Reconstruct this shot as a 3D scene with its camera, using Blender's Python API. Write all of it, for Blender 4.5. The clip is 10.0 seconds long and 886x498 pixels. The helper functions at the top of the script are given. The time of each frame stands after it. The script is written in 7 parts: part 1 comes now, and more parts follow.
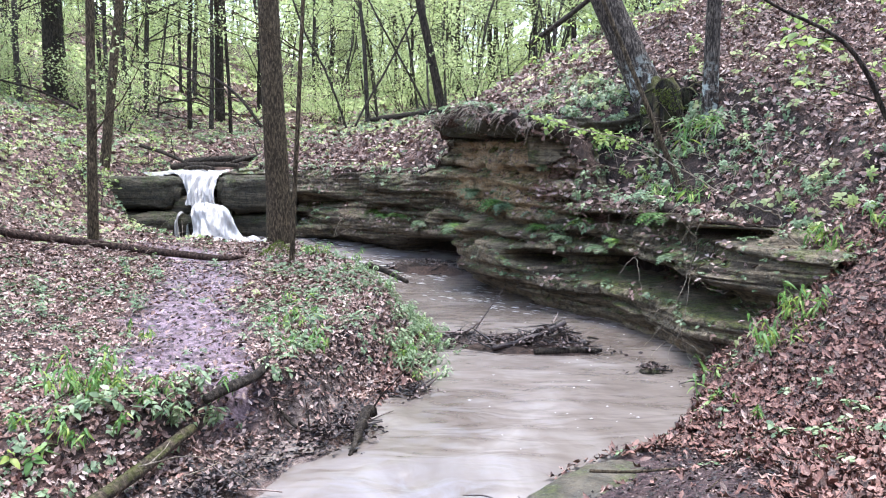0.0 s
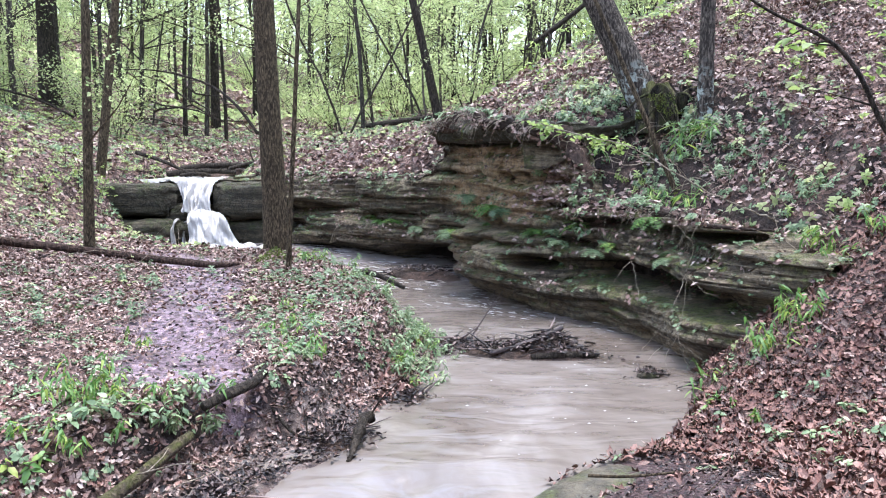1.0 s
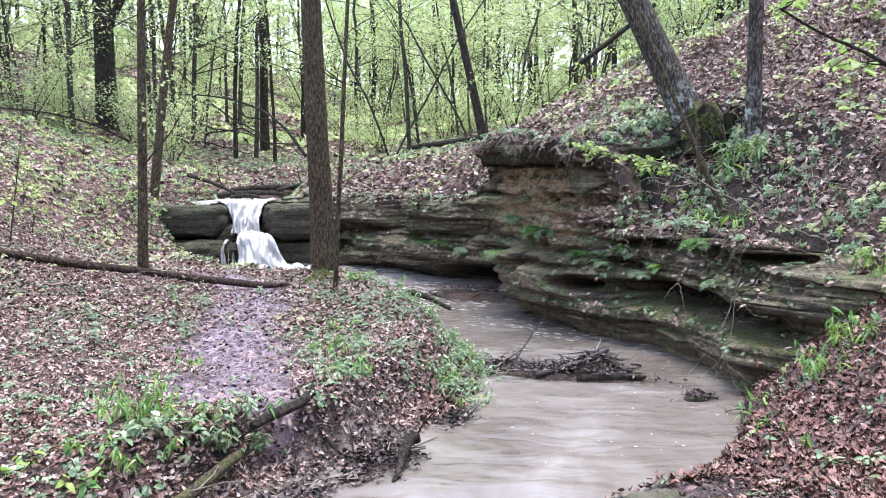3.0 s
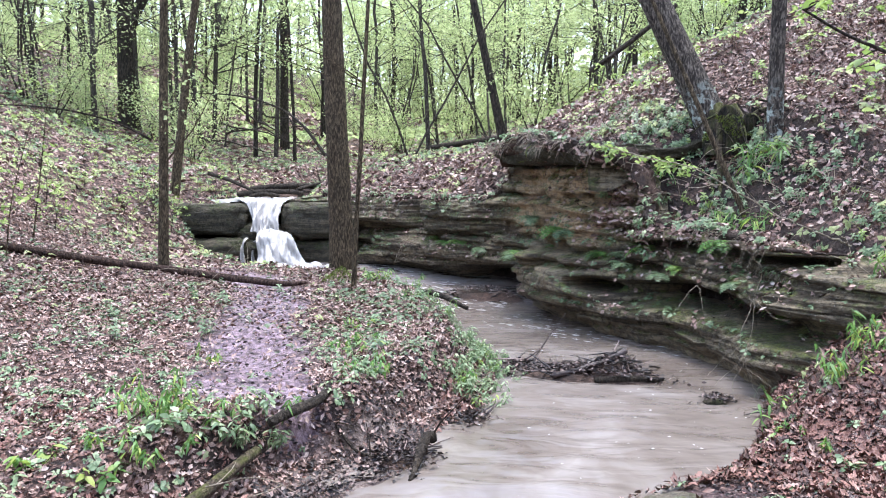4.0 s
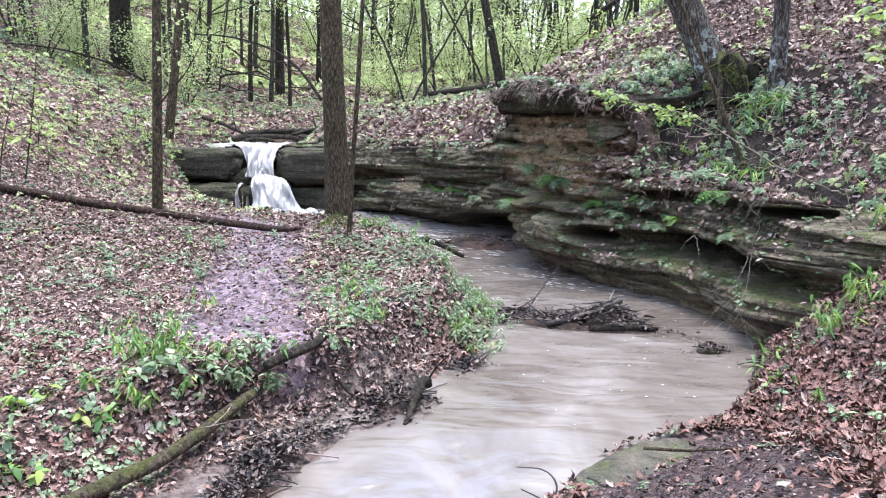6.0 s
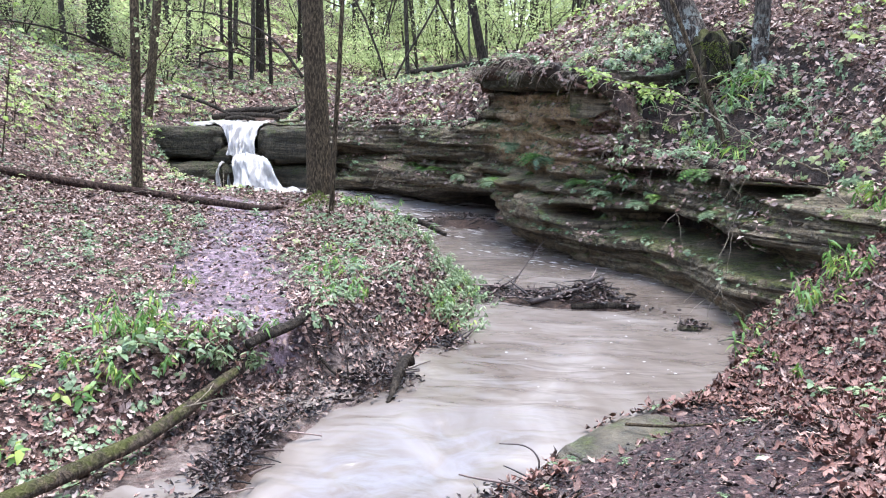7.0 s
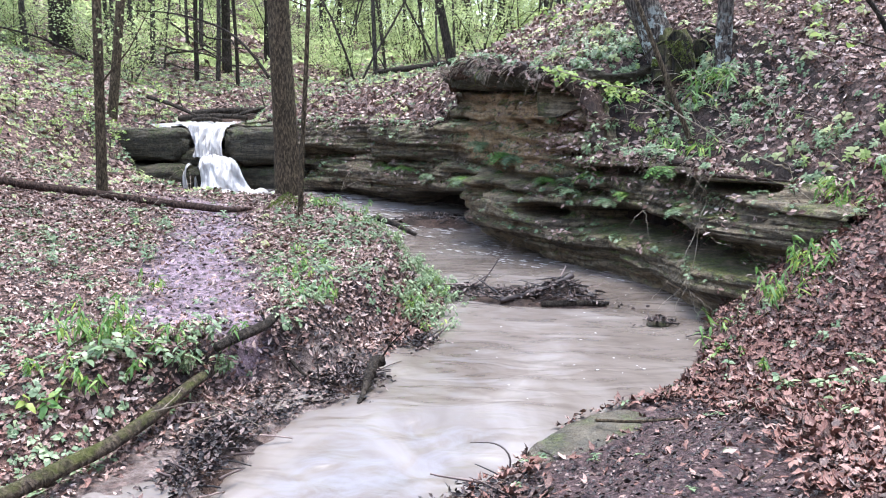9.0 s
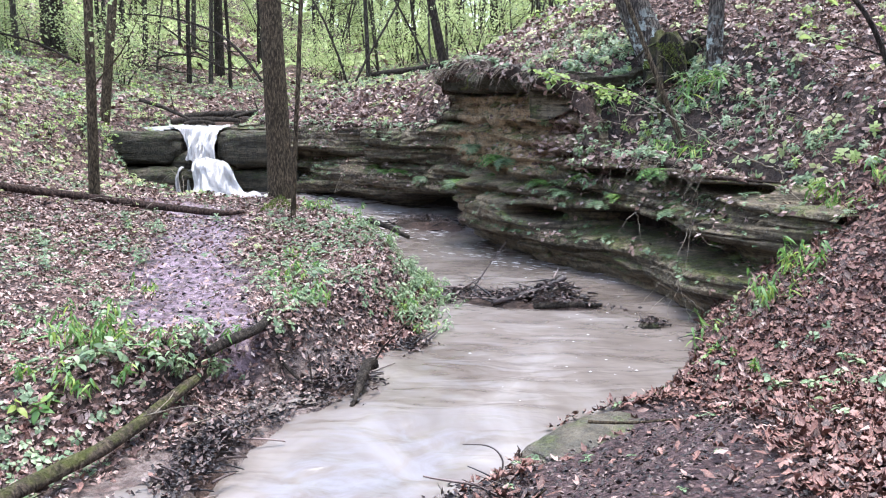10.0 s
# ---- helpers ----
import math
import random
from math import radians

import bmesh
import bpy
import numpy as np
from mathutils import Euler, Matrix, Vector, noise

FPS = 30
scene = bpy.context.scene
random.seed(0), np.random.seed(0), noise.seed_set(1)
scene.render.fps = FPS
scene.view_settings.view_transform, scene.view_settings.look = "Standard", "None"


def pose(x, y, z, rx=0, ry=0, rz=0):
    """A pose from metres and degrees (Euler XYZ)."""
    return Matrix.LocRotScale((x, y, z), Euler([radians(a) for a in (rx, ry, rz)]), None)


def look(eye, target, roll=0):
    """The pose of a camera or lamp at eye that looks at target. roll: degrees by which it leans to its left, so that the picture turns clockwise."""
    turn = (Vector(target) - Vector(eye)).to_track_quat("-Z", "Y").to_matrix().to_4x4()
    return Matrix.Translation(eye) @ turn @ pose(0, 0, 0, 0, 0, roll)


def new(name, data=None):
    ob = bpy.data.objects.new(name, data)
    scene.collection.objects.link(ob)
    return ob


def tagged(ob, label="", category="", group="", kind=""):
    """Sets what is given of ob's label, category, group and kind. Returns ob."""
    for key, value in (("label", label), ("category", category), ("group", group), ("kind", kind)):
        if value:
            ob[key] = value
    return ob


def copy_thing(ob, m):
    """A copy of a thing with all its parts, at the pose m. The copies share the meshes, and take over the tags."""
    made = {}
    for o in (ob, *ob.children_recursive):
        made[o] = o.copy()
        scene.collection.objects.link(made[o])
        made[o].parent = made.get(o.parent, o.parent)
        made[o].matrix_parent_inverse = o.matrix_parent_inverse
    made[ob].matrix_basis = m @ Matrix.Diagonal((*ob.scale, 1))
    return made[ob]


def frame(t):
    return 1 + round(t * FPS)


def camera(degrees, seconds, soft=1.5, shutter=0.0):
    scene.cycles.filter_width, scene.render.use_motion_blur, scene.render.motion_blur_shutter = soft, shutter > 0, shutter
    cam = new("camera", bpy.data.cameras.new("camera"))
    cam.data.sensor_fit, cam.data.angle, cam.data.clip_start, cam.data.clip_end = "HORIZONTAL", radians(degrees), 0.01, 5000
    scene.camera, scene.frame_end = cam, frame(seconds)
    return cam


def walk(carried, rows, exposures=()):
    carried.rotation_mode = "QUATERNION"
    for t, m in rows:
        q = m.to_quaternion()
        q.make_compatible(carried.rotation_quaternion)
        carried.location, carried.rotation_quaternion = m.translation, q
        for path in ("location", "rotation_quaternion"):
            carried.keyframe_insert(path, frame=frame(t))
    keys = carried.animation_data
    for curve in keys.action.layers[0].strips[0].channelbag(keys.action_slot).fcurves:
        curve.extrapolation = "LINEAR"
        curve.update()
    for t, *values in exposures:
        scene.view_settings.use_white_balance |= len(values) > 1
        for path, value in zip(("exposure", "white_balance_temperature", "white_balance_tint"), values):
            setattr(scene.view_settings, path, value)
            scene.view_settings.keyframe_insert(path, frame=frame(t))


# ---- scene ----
cam = camera(55.86, 10.0, soft=1.05)
EYE = (0.0, 0.0, 2.3)
# seconds, sideways, ahead, up (metres from the first eye), yaw, pitch, roll (degrees)
PATH = [
    (0.0, 0.000, 0.000, 0.000, 0.00, -7.20, 0.00), (0.5, -0.004, -0.003, -0.002, -0.17, -7.04, 0.17),
    (1.0, -0.008, -0.010, 0.004, -0.27, -6.83, 0.29), (1.5, -0.012, -0.032, 0.012, -0.14, -6.49, 0.27),
    (2.0, -0.009, -0.051, 0.016, 0.67, -5.92, 0.35), (2.5, -0.003, -0.060, 0.026, 1.85, -5.54, 0.59),
    (4.0, -0.002, -0.072, 0.020, 4.11, -5.41, 0.24), (4.5, -0.007, -0.069, 0.012, 4.42, -5.66, 0.03),
    (5.0, -0.011, -0.057, 0.007, 4.59, -6.30, -0.17), (5.5, -0.019, -0.041, -0.002, 4.31, -7.44, -0.40),
    (6.0, -0.025, -0.026, -0.012, 3.74, -8.89, -0.58), (7.5, -0.024, -0.008, -0.029, 1.97, -10.42, -0.73),
    (8.0, -0.023, -0.008, -0.026, 1.44, -10.44, -0.74), (8.5, -0.015, -0.006, -0.025, 0.94, -10.42, -0.53),
    (9.0, -0.011, -0.011, -0.027, 0.50, -10.29, -0.29), (9.5, -0.004, -0.014, -0.024, 0.25, -10.20, -0.19),
    (10.0, 0.002, -0.024, -0.021, 0.08, -10.14, -0.14)]
walk(cam, [(t, Matrix.Translation((EYE[0] + x, EYE[1] + y, EYE[2] + z)) @ Euler((radians(90 + p), 0, radians(w))).to_matrix().to_4x4() @ pose(0, 0, 0, 0, 0, -r)) for t, x, y, z, w, p, r in PATH],
     exposures=[(0.0, 2.64, 6200, 13), (10.0, 2.64, 6200, 13)])

# ---- light: a bright overcast sky, soft sun through thin cloud ----
world = bpy.data.worlds.new("overcast_sky")
scene.world = world
world.use_nodes = True
wn, wl = world.node_tree.nodes, world.node_tree.links
sky = wn.new("ShaderNodeTexSky")
sky.sky_type = "NISHITA"
sky.sun_disc = False
sky.sun_elevation, sky.sun_rotation = radians(80), radians(20)
grey = wn.new("ShaderNodeHueSaturation")
grey.inputs["Saturation"].default_value = 0.72
wl.new(sky.outputs["Color"], grey.inputs["Color"])
wl.new(grey.outputs["Color"], wn["Background"].inputs["Color"])
wn["Background"].inputs["Strength"].default_value = 0.15
sun_data = bpy.data.lights.new("sun", "SUN")
sun_data.energy, sun_data.angle, sun_data.color = 1.1, radians(30), (1.0, 0.98, 0.95)
sun = new("sun", sun_data)
sun.matrix_world = look((0, 0, 30), (Vector((0, 0, 30)) - Vector((math.sin(radians(20)) * 0.18, math.cos(radians(20)) * 0.18, 1.0))))

# ---- materials ----
def material(name, rough=0.7, metal=0.0, shine=0.5):
    m = bpy.data.materials.new(name)
    m.use_nodes = True
    n, l = m.node_tree.nodes, m.node_tree.links
    b = n["Principled BSDF"]
    b.inputs["Roughness"].default_value, b.inputs["Metallic"].default_value = rough, metal
    b.inputs["Specular IOR Level"].default_value = shine
    return m, n, l, b


def coords(n, l, scale=(1, 1, 1), which="Object"):
    c, mp = n.new("ShaderNodeTexCoord"), n.new("ShaderNodeMapping")
    mp.inputs["Scale"].default_value = scale
    l.new(c.outputs[which], mp.inputs["Vector"])
    return mp.outputs["Vector"]


def grain(n, l, vec, scale, detail=6.0, rough=0.6, distort=0.0):
    t = n.new("ShaderNodeTexNoise")
    t.inputs["Scale"].default_value, t.inputs["Detail"].default_value = scale, detail
    t.inputs["Roughness"].default_value, t.inputs["Distortion"].default_value = rough, distort
    l.new(vec, t.inputs["Vector"])
    return t.outputs["Fac"]


def ramp(n, l, fac, stops):
    r = n.new("ShaderNodeValToRGB")
    e = r.color_ramp.elements
    while len(e) < len(stops):
        e.new(0.5)
    for k, (p, c) in enumerate(stops):
        e[k].position, e[k].color = p, (*c, 1)
    l.new(fac, r.inputs["Fac"])
    return r.outputs["Color"]


def mixed(n, l, fac, a, b, mode="MIX"):
    x = n.new("ShaderNodeMix")
    x.data_type, x.blend_type = "RGBA", mode
    for sock, v in ((x.inputs["Factor"], fac), (x.inputs["A"], a), (x.inputs["B"], b)):
        if isinstance(v, (int, float)):
            sock.default_value = v
        elif isinstance(v, tuple):
            sock.default_value = (*v, 1)
        else:
            l.new(v, sock)
    return x.outputs["Result"]


def sums(n, l, a, b, op="ADD"):
    x = n.new("ShaderNodeMath")
    x.operation = op
    for sock, v in ((x.inputs[0], a), (x.inputs[1], b)):
        if isinstance(v, (int, float)):
            sock.default_value = v
        else:
            l.new(v, sock)
    return x.outputs["Value"]


def span(n, l, v, a, b, c=0.0, d=1.0):
    x = n.new("ShaderNodeMapRange")
    for k, q in zip(("From Min", "From Max", "To Min", "To Max"), (a, b, c, d)):
        x.inputs[k].default_value = q
    l.new(v, x.inputs["Value"])
    return x.outputs["Result"]


def bumped(n, l, b, height, strength=0.5, distance=0.02):
    x = n.new("ShaderNodeBump")
    x.inputs["Strength"].default_value, x.inputs["Distance"].default_value = strength, distance
    l.new(height, x.inputs["Height"])
    l.new(x.outputs["Normal"], b.inputs["Normal"])


def soil_material():
    """Dark wet soil, rotted leaves in it."""
    m, n, l, b = material("soil", 0.8, 0.0, 0.15)
    v = coords(n, l)
    big, fine = grain(n, l, v, 0.9, 5), grain(n, l, v, 22, 8, 0.7)
    col = ramp(n, l, fine, [(0.3, (0.028, 0.02, 0.016)), (0.5, (0.085, 0.055, 0.042)), (0.68, (0.19, 0.125, 0.095))])
    dark = ramp(n, l, fine, [(0.3, (0.02, 0.015, 0.012)), (0.7, (0.07, 0.052, 0.042))])
    l.new(mixed(n, l, span(n, l, big, 0.42, 0.62), dark, col), b.inputs["Base Color"])
    l.new(span(n, l, big, 0.3, 0.7, 0.45, 0.85), b.inputs["Roughness"])
    bumped(n, l, b, sums(n, l, fine, grain(n, l, v, 60, 4)), 0.8, 0.03)
    return m


def leaf_litter_material(name, tones, wet=0.45):
    m, n, l, b = material(name, wet, 0.0, 0.35)
    g = n.new("ShaderNodeNewGeometry")
    col = ramp(n, l, g.outputs["Random Per Island"], tones)
    v = coords(n, l)
    f = grain(n, l, v, 60, 4)
    col = mixed(n, l, span(n, l, f, 0.42, 0.68, 0.0, 0.6), col, (0.045, 0.025, 0.018))
    col = mixed(n, l, span(n, l, grain(n, l, v, 150, 3), 0.5, 0.68, 0.0, 0.5), col, (0.4, 0.26, 0.2))
    l.new(col, b.inputs["Base Color"])
    l.new(span(n, l, grain(n, l, v, 3, 3), 0.35, 0.65, 0.38, 0.72), b.inputs["Roughness"])
    bumped(n, l, b, f, 0.4, 0.01)
    return m


def green_material(name, tones, through_light=0.45, rough=0.45):
    """Leaves: gloss above, light shining through."""
    m, n, l, b = material(name, rough)
    g = n.new("ShaderNodeNewGeometry")
    o = n.new("ShaderNodeObjectInfo")
    mix_r = sums(n, l, sums(n, l, g.outputs["Random Per Island"], 0.75, "MULTIPLY"), sums(n, l, o.outputs["Random"], 0.25, "MULTIPLY"))
    col = ramp(n, l, mix_r, tones)
    l.new(col, b.inputs["Base Color"])
    t = n.new("ShaderNodeBsdfTranslucent")
    l.new(col, t.inputs["Color"])
    x = n.new("ShaderNodeMixShader")
    x.inputs["Fac"].default_value = through_light
    l.new(b.outputs["BSDF"], x.inputs[1])
    l.new(t.outputs["BSDF"], x.inputs[2])
    l.new(x.outputs["Shader"], n["Material Output"].inputs["Surface"])
    return m


def bark_material(name, dark, light, moss=0.0, lichen=0.0, ridge=30.0, green=0.0):
    m, n, l, b = material(name, 0.85, 0.0, 0.2)
    v = coords(n, l, (1, 1, 0.28))
    r = grain(n, l, v, ridge, 6, 0.65, 0.6)
    f = grain(n, l, coords(n, l), 5, 5)
    col = ramp(n, l, r, [(0.36, tuple(0.35 * c for c in dark)), (0.48, dark), (0.66, light)])
    col = mixed(n, l, span(n, l, f, 0.4, 0.7, 0.0, 0.35), col, tuple(0.6 * c for c in dark))
    c2 = n.new("ShaderNodeTexCoord")
    s = n.new("ShaderNodeSeparateXYZ")
    l.new(c2.outputs["Object"], s.inputs[0])
    if lichen:
        spot = sums(n, l, span(n, l, grain(n, l, coords(n, l), 6, 6, 0.7), 0.5, 0.58), span(n, l, s.outputs["Z"], 0.8, 0.3), "MULTIPLY")
        col = mixed(n, l, sums(n, l, spot, lichen, "MULTIPLY"), col, (0.5, 0.56, 0.5))
    if moss:
        low = span(n, l, sums(n, l, s.outputs["Z"], sums(n, l, f, moss, "MULTIPLY"), "SUBTRACT"), -0.15, -0.65 * moss)
        col = mixed(n, l, low, col, (0.16, 0.2, 0.03))
    if green:
        g = n.new("ShaderNodeNewGeometry")
        q = n.new("ShaderNodeSeparateXYZ")
        l.new(g.outputs["Normal"], q.inputs[0])
        cover = sums(n, l, span(n, l, q.outputs["Z"], 0.0, 0.5), span(n, l, grain(n, l, coords(n, l), 4, 5), 0.42, 0.55), "MULTIPLY")
        col = mixed(n, l, sums(n, l, cover, green, "MULTIPLY"), col, (0.085, 0.1, 0.018))
    l.new(col, b.inputs["Base Color"])
    bumped(n, l, b, sums(n, l, r, sums(n, l, grain(n, l, coords(n, l), 70, 4), 0.3, "MULTIPLY")), 1.0, 0.05)
    return m


def rock_material(name="sandstone", beds_tall=7.0, dark_mix=0.0, pale=0.0):
    """Bedded wet sandstone: ochre on fresh faces, grey-black stain, moss on what faces up."""
    m, n, l, b = material(name, 0.6, 0.0, 0.3)
    v = coords(n, l)
    bed = coords(n, l, (0.5, 0.5, beds_tall))
    beds = grain(n, l, bed, 2.0, 7, 0.65, 0.4)
    big, mid, fine = grain(n, l, v, 0.55, 4), grain(n, l, v, 3.0, 6, 0.65), grain(n, l, v, 28, 8, 0.7)
    ochre = ramp(n, l, beds, [(0.3, (0.09, 0.055, 0.028)), (0.46, (0.42, 0.275, 0.145)), (0.64, (0.62, 0.45, 0.27))])
    grey_ = ramp(n, l, beds, [(0.3, (0.016, 0.012, 0.008)), (0.46, (0.12, 0.093, 0.057)), (0.66, (0.39, 0.315, 0.205))])
    at = n.new("ShaderNodeAttribute")
    at.attribute_name = "fresh"
    fr = span(n, l, sums(n, l, at.outputs["Fac"], sums(n, l, mid, 0.9, "MULTIPLY")), 0.55, 1.15)
    grey_ = mixed(n, l, span(n, l, mid, 0.5, 0.72, 0.0, 0.8), grey_, (0.028, 0.023, 0.017))
    col = mixed(n, l, fr, grey_, ochre)
    g = n.new("ShaderNodeNewGeometry")
    s = n.new("ShaderNodeSeparateXYZ")
    l.new(g.outputs["Normal"], s.inputs[0])
    up = span(n, l, s.outputs["Z"], -0.1, 0.5)
    mossy = sums(n, l, up, span(n, l, grain(n, l, v, 2.6, 6, 0.75), 0.5, 0.58), "MULTIPLY")
    col = mixed(n, l, sums(n, l, mossy, 0.8, "MULTIPLY"), col, mixed(n, l, span(n, l, fine, 0.35, 0.65), (0.03, 0.045, 0.01), (0.2, 0.24, 0.05)))
    thin = span(n, l, grain(n, l, v, 1.3, 8, 0.8), 0.53, 0.66, 0.0, 0.5)
    col = mixed(n, l, thin, col, (0.05, 0.046, 0.024))
    col = mixed(n, l, span(n, l, grain(n, l, v, 14, 8, 0.75), 0.38, 0.54, 0.7, 0.0), col, (0.02, 0.016, 0.012))
    speck = span(n, l, grain(n, l, v, 38, 4), 0.63, 0.7, 0.0, 0.6)
    col = mixed(n, l, speck, col, (0.42, 0.42, 0.36))
    if pale:
        col = mixed(n, l, span(n, l, mid, 0.35, 0.65, pale, 0.3 * pale), col, (0.27, 0.26, 0.22))
    # Mixes the stone colour towards near-black, more in some patches.
    if dark_mix:
        col = mixed(n, l, span(n, l, mid, 0.3, 0.6, 1.0 * dark_mix, 0.75 * dark_mix), col, (0.016, 0.017, 0.01))
    crust = span(n, l, sums(n, l, at.outputs["Fac"], sums(n, l, mid, 0.5, "MULTIPLY")), 0.1, -0.35)
    col = mixed(n, l, sums(n, l, crust, 0.85, "MULTIPLY"), col, mixed(n, l, fine, (0.016, 0.013, 0.009), (0.07, 0.062, 0.03)))
    l.new(col, b.inputs["Base Color"])
    l.new(span(n, l, big, 0.35, 0.65, 0.35, 0.75), b.inputs["Roughness"])
    bumped(n, l, b, sums(n, l, sums(n, l, beds, 0.8, "MULTIPLY"), sums(n, l, sums(n, l, fine, 0.7, "MULTIPLY"), grain(n, l, v, 9, 7, 0.7))), 1.0, 0.09)
    return m


def water_material():
    """Muddy flood water: opaque brown with a glossy face and slow ripples."""
    m, n, l, b = material("muddy_water", 0.2)
    v = coords(n, l, (1.0, 1.0, 1.0))
    st = coords(n, l, (1.2, 1.0, 1.0))
    sw = grain(n, l, v, 0.8, 4, 0.55, 1.4)
    col = ramp(n, l, sw, [(0.3, (0.11, 0.089, 0.074)), (0.52, (0.158, 0.133, 0.114)), (0.7, (0.225, 0.198, 0.178))])
    b.inputs["IOR"].default_value = 1.33
    # Pale foam of rough water, with sky reflection mixed into its blue-grey colour.
    ch = n.new("ShaderNodeAttribute")
    ch.attribute_name = "churn_sheen"
    fo = span(n, l, sums(n, l, grain(n, l, coords(n, l, (1.0, 1.4, 1.0)), 2.4, 6, 0.62, 1.6), sums(n, l, ch.outputs["Fac"], 0.3, "MULTIPLY")), 0.6, 0.95)
    l.new(mixed(n, l, sums(n, l, fo, ch.outputs["Fac"], "MULTIPLY"), col, (0.2, 0.195, 0.21)), b.inputs["Base Color"])
    h = sums(n, l, grain(n, l, st, 1.6, 1, 0.4, 0.6), sums(n, l, grain(n, l, coords(n, l, (1.2, 2.8, 1.0)), 1.2, 2, 0.4, 1.2), 0.5, "MULTIPLY"))
    bumped(n, l, b, sums(n, l, h, sums(n, l, grain(n, l, coords(n, l, (1.0, 1.3, 1.0)), 3.6, 2, 0.5, 1.4), 0.1, "MULTIPLY")), 0.75, 0.075)
    return m


def foam_material(name="white_water", tint=(0.43, 0.41, 0.385)):
    m, n, l, b = material(name, 0.35)
    v = coords(n, l, (2.4, 2.4, 1.5))
    f = grain(n, l, v, 1.9, 6, 0.6, 0.8)
    l.new(ramp(n, l, f, [(0.2, (0.25, 0.222, 0.19)), (0.4, tuple(0.8 * c for c in tint)), (0.58, tint)]), b.inputs["Base Color"])
    b.inputs["Subsurface Weight"].default_value = 0.0
    bumped(n, l, b, f, 0.7, 0.06)
    return m


def debris_material():
    m, n, l, b = material("black_debris", 0.42, 0.0, 0.35)
    g = n.new("ShaderNodeNewGeometry")
    l.new(ramp(n, l, g.outputs["Random Per Island"], [(0.0, (0.008, 0.006, 0.006)), (0.5, (0.028, 0.02, 0.018)), (0.8, (0.1, 0.068, 0.058)), (1.0, (0.26, 0.19, 0.165))]), b.inputs["Base Color"])
    bumped(n, l, b, grain(n, l, coords(n, l), 40, 5), 0.6, 0.02)
    return m


SOIL, ROCK, WATER, FOAM, DEBRIS = soil_material(), rock_material(), water_material(), foam_material(), debris_material()
# The sandstone again, mixed much darker, for the loose blocks.
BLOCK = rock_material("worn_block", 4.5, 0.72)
SLAB = rock_material("pale_slab", 3.0, 0.0, 0.4)
LITTER = leaf_litter_material("wet_brown_leaves", [(0.0, (0.012, 0.007, 0.006)), (0.13, (0.06, 0.028, 0.022)), (0.32, (0.185, 0.104, 0.082)), (0.58, (0.33, 0.217, 0.18)), (0.84, (0.455, 0.335, 0.287)), (1.0, (0.54, 0.44, 0.38))])
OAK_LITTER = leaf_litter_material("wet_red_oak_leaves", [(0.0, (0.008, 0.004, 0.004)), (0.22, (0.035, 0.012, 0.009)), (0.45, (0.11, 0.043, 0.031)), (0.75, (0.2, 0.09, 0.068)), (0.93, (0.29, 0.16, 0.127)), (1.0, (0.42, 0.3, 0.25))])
HERB = green_material("herb_leaves", [(0.0, (0.045, 0.09, 0.04)), (0.35, (0.13, 0.205, 0.1)), (0.75, (0.25, 0.34, 0.18)), (1.0, (0.42, 0.48, 0.27))], 0.4)
BELLWORT = green_material("bright_leaves", [(0.0, (0.07, 0.17, 0.045)), (0.7, (0.17, 0.32, 0.08)), (1.0, (0.4, 0.46, 0.1))], 0.45)
CANOPY = green_material("spring_leaves", [(0.0, (0.22, 0.29, 0.11)), (0.5, (0.46, 0.545, 0.255)), (1.0, (0.69, 0.73, 0.41))], 0.68, 0.6)
FRESH = green_material("fresh_yellow_green_leaves", [(0.0, (0.14, 0.23, 0.05)), (0.5, (0.3, 0.41, 0.12)), (1.0, (0.5, 0.58, 0.22))], 0.5, 0.5)
BARK = bark_material("brown_bark", (0.062, 0.045, 0.026), (0.22, 0.165, 0.1), moss=0.25, ridge=46.0)
BARK_DARK = bark_material("dark_wet_bark", (0.027, 0.021, 0.015), (0.082, 0.065, 0.048))
ROTBARK = bark_material("wet_red_brown_bark", (0.035, 0.02, 0.014), (0.12, 0.075, 0.055))
# Grey-brown bark of the back trees, with distance haze put into its paler colour.
BARK_HAZED = bark_material("hazed_grey_brown_bark", (0.05, 0.042, 0.034), (0.15, 0.13, 0.105))
BARK_LICHEN = bark_material("lichened_bark", (0.05, 0.04, 0.032), (0.25, 0.21, 0.17), lichen=0.95, ridge=38.0)
MOSSLOG = bark_material("mossy_log", (0.06, 0.045, 0.032), (0.17, 0.13, 0.09), green=0.6)
# Near-black wood with moss; the shade of a void is put into its colour.
VOID_DARK = bark_material("void_dark_wood", (0.012, 0.01, 0.008), (0.06, 0.045, 0.03), green=0.5)
TWIG = bark_material("pale_twig", (0.28, 0.23, 0.17), (0.45, 0.39, 0.3))
MOSS = green_material("moss", [(0.0, (0.06, 0.085, 0.015)), (0.6, (0.13, 0.17, 0.03)), (1.0, (0.22, 0.26, 0.055))], 0.2, 0.9)

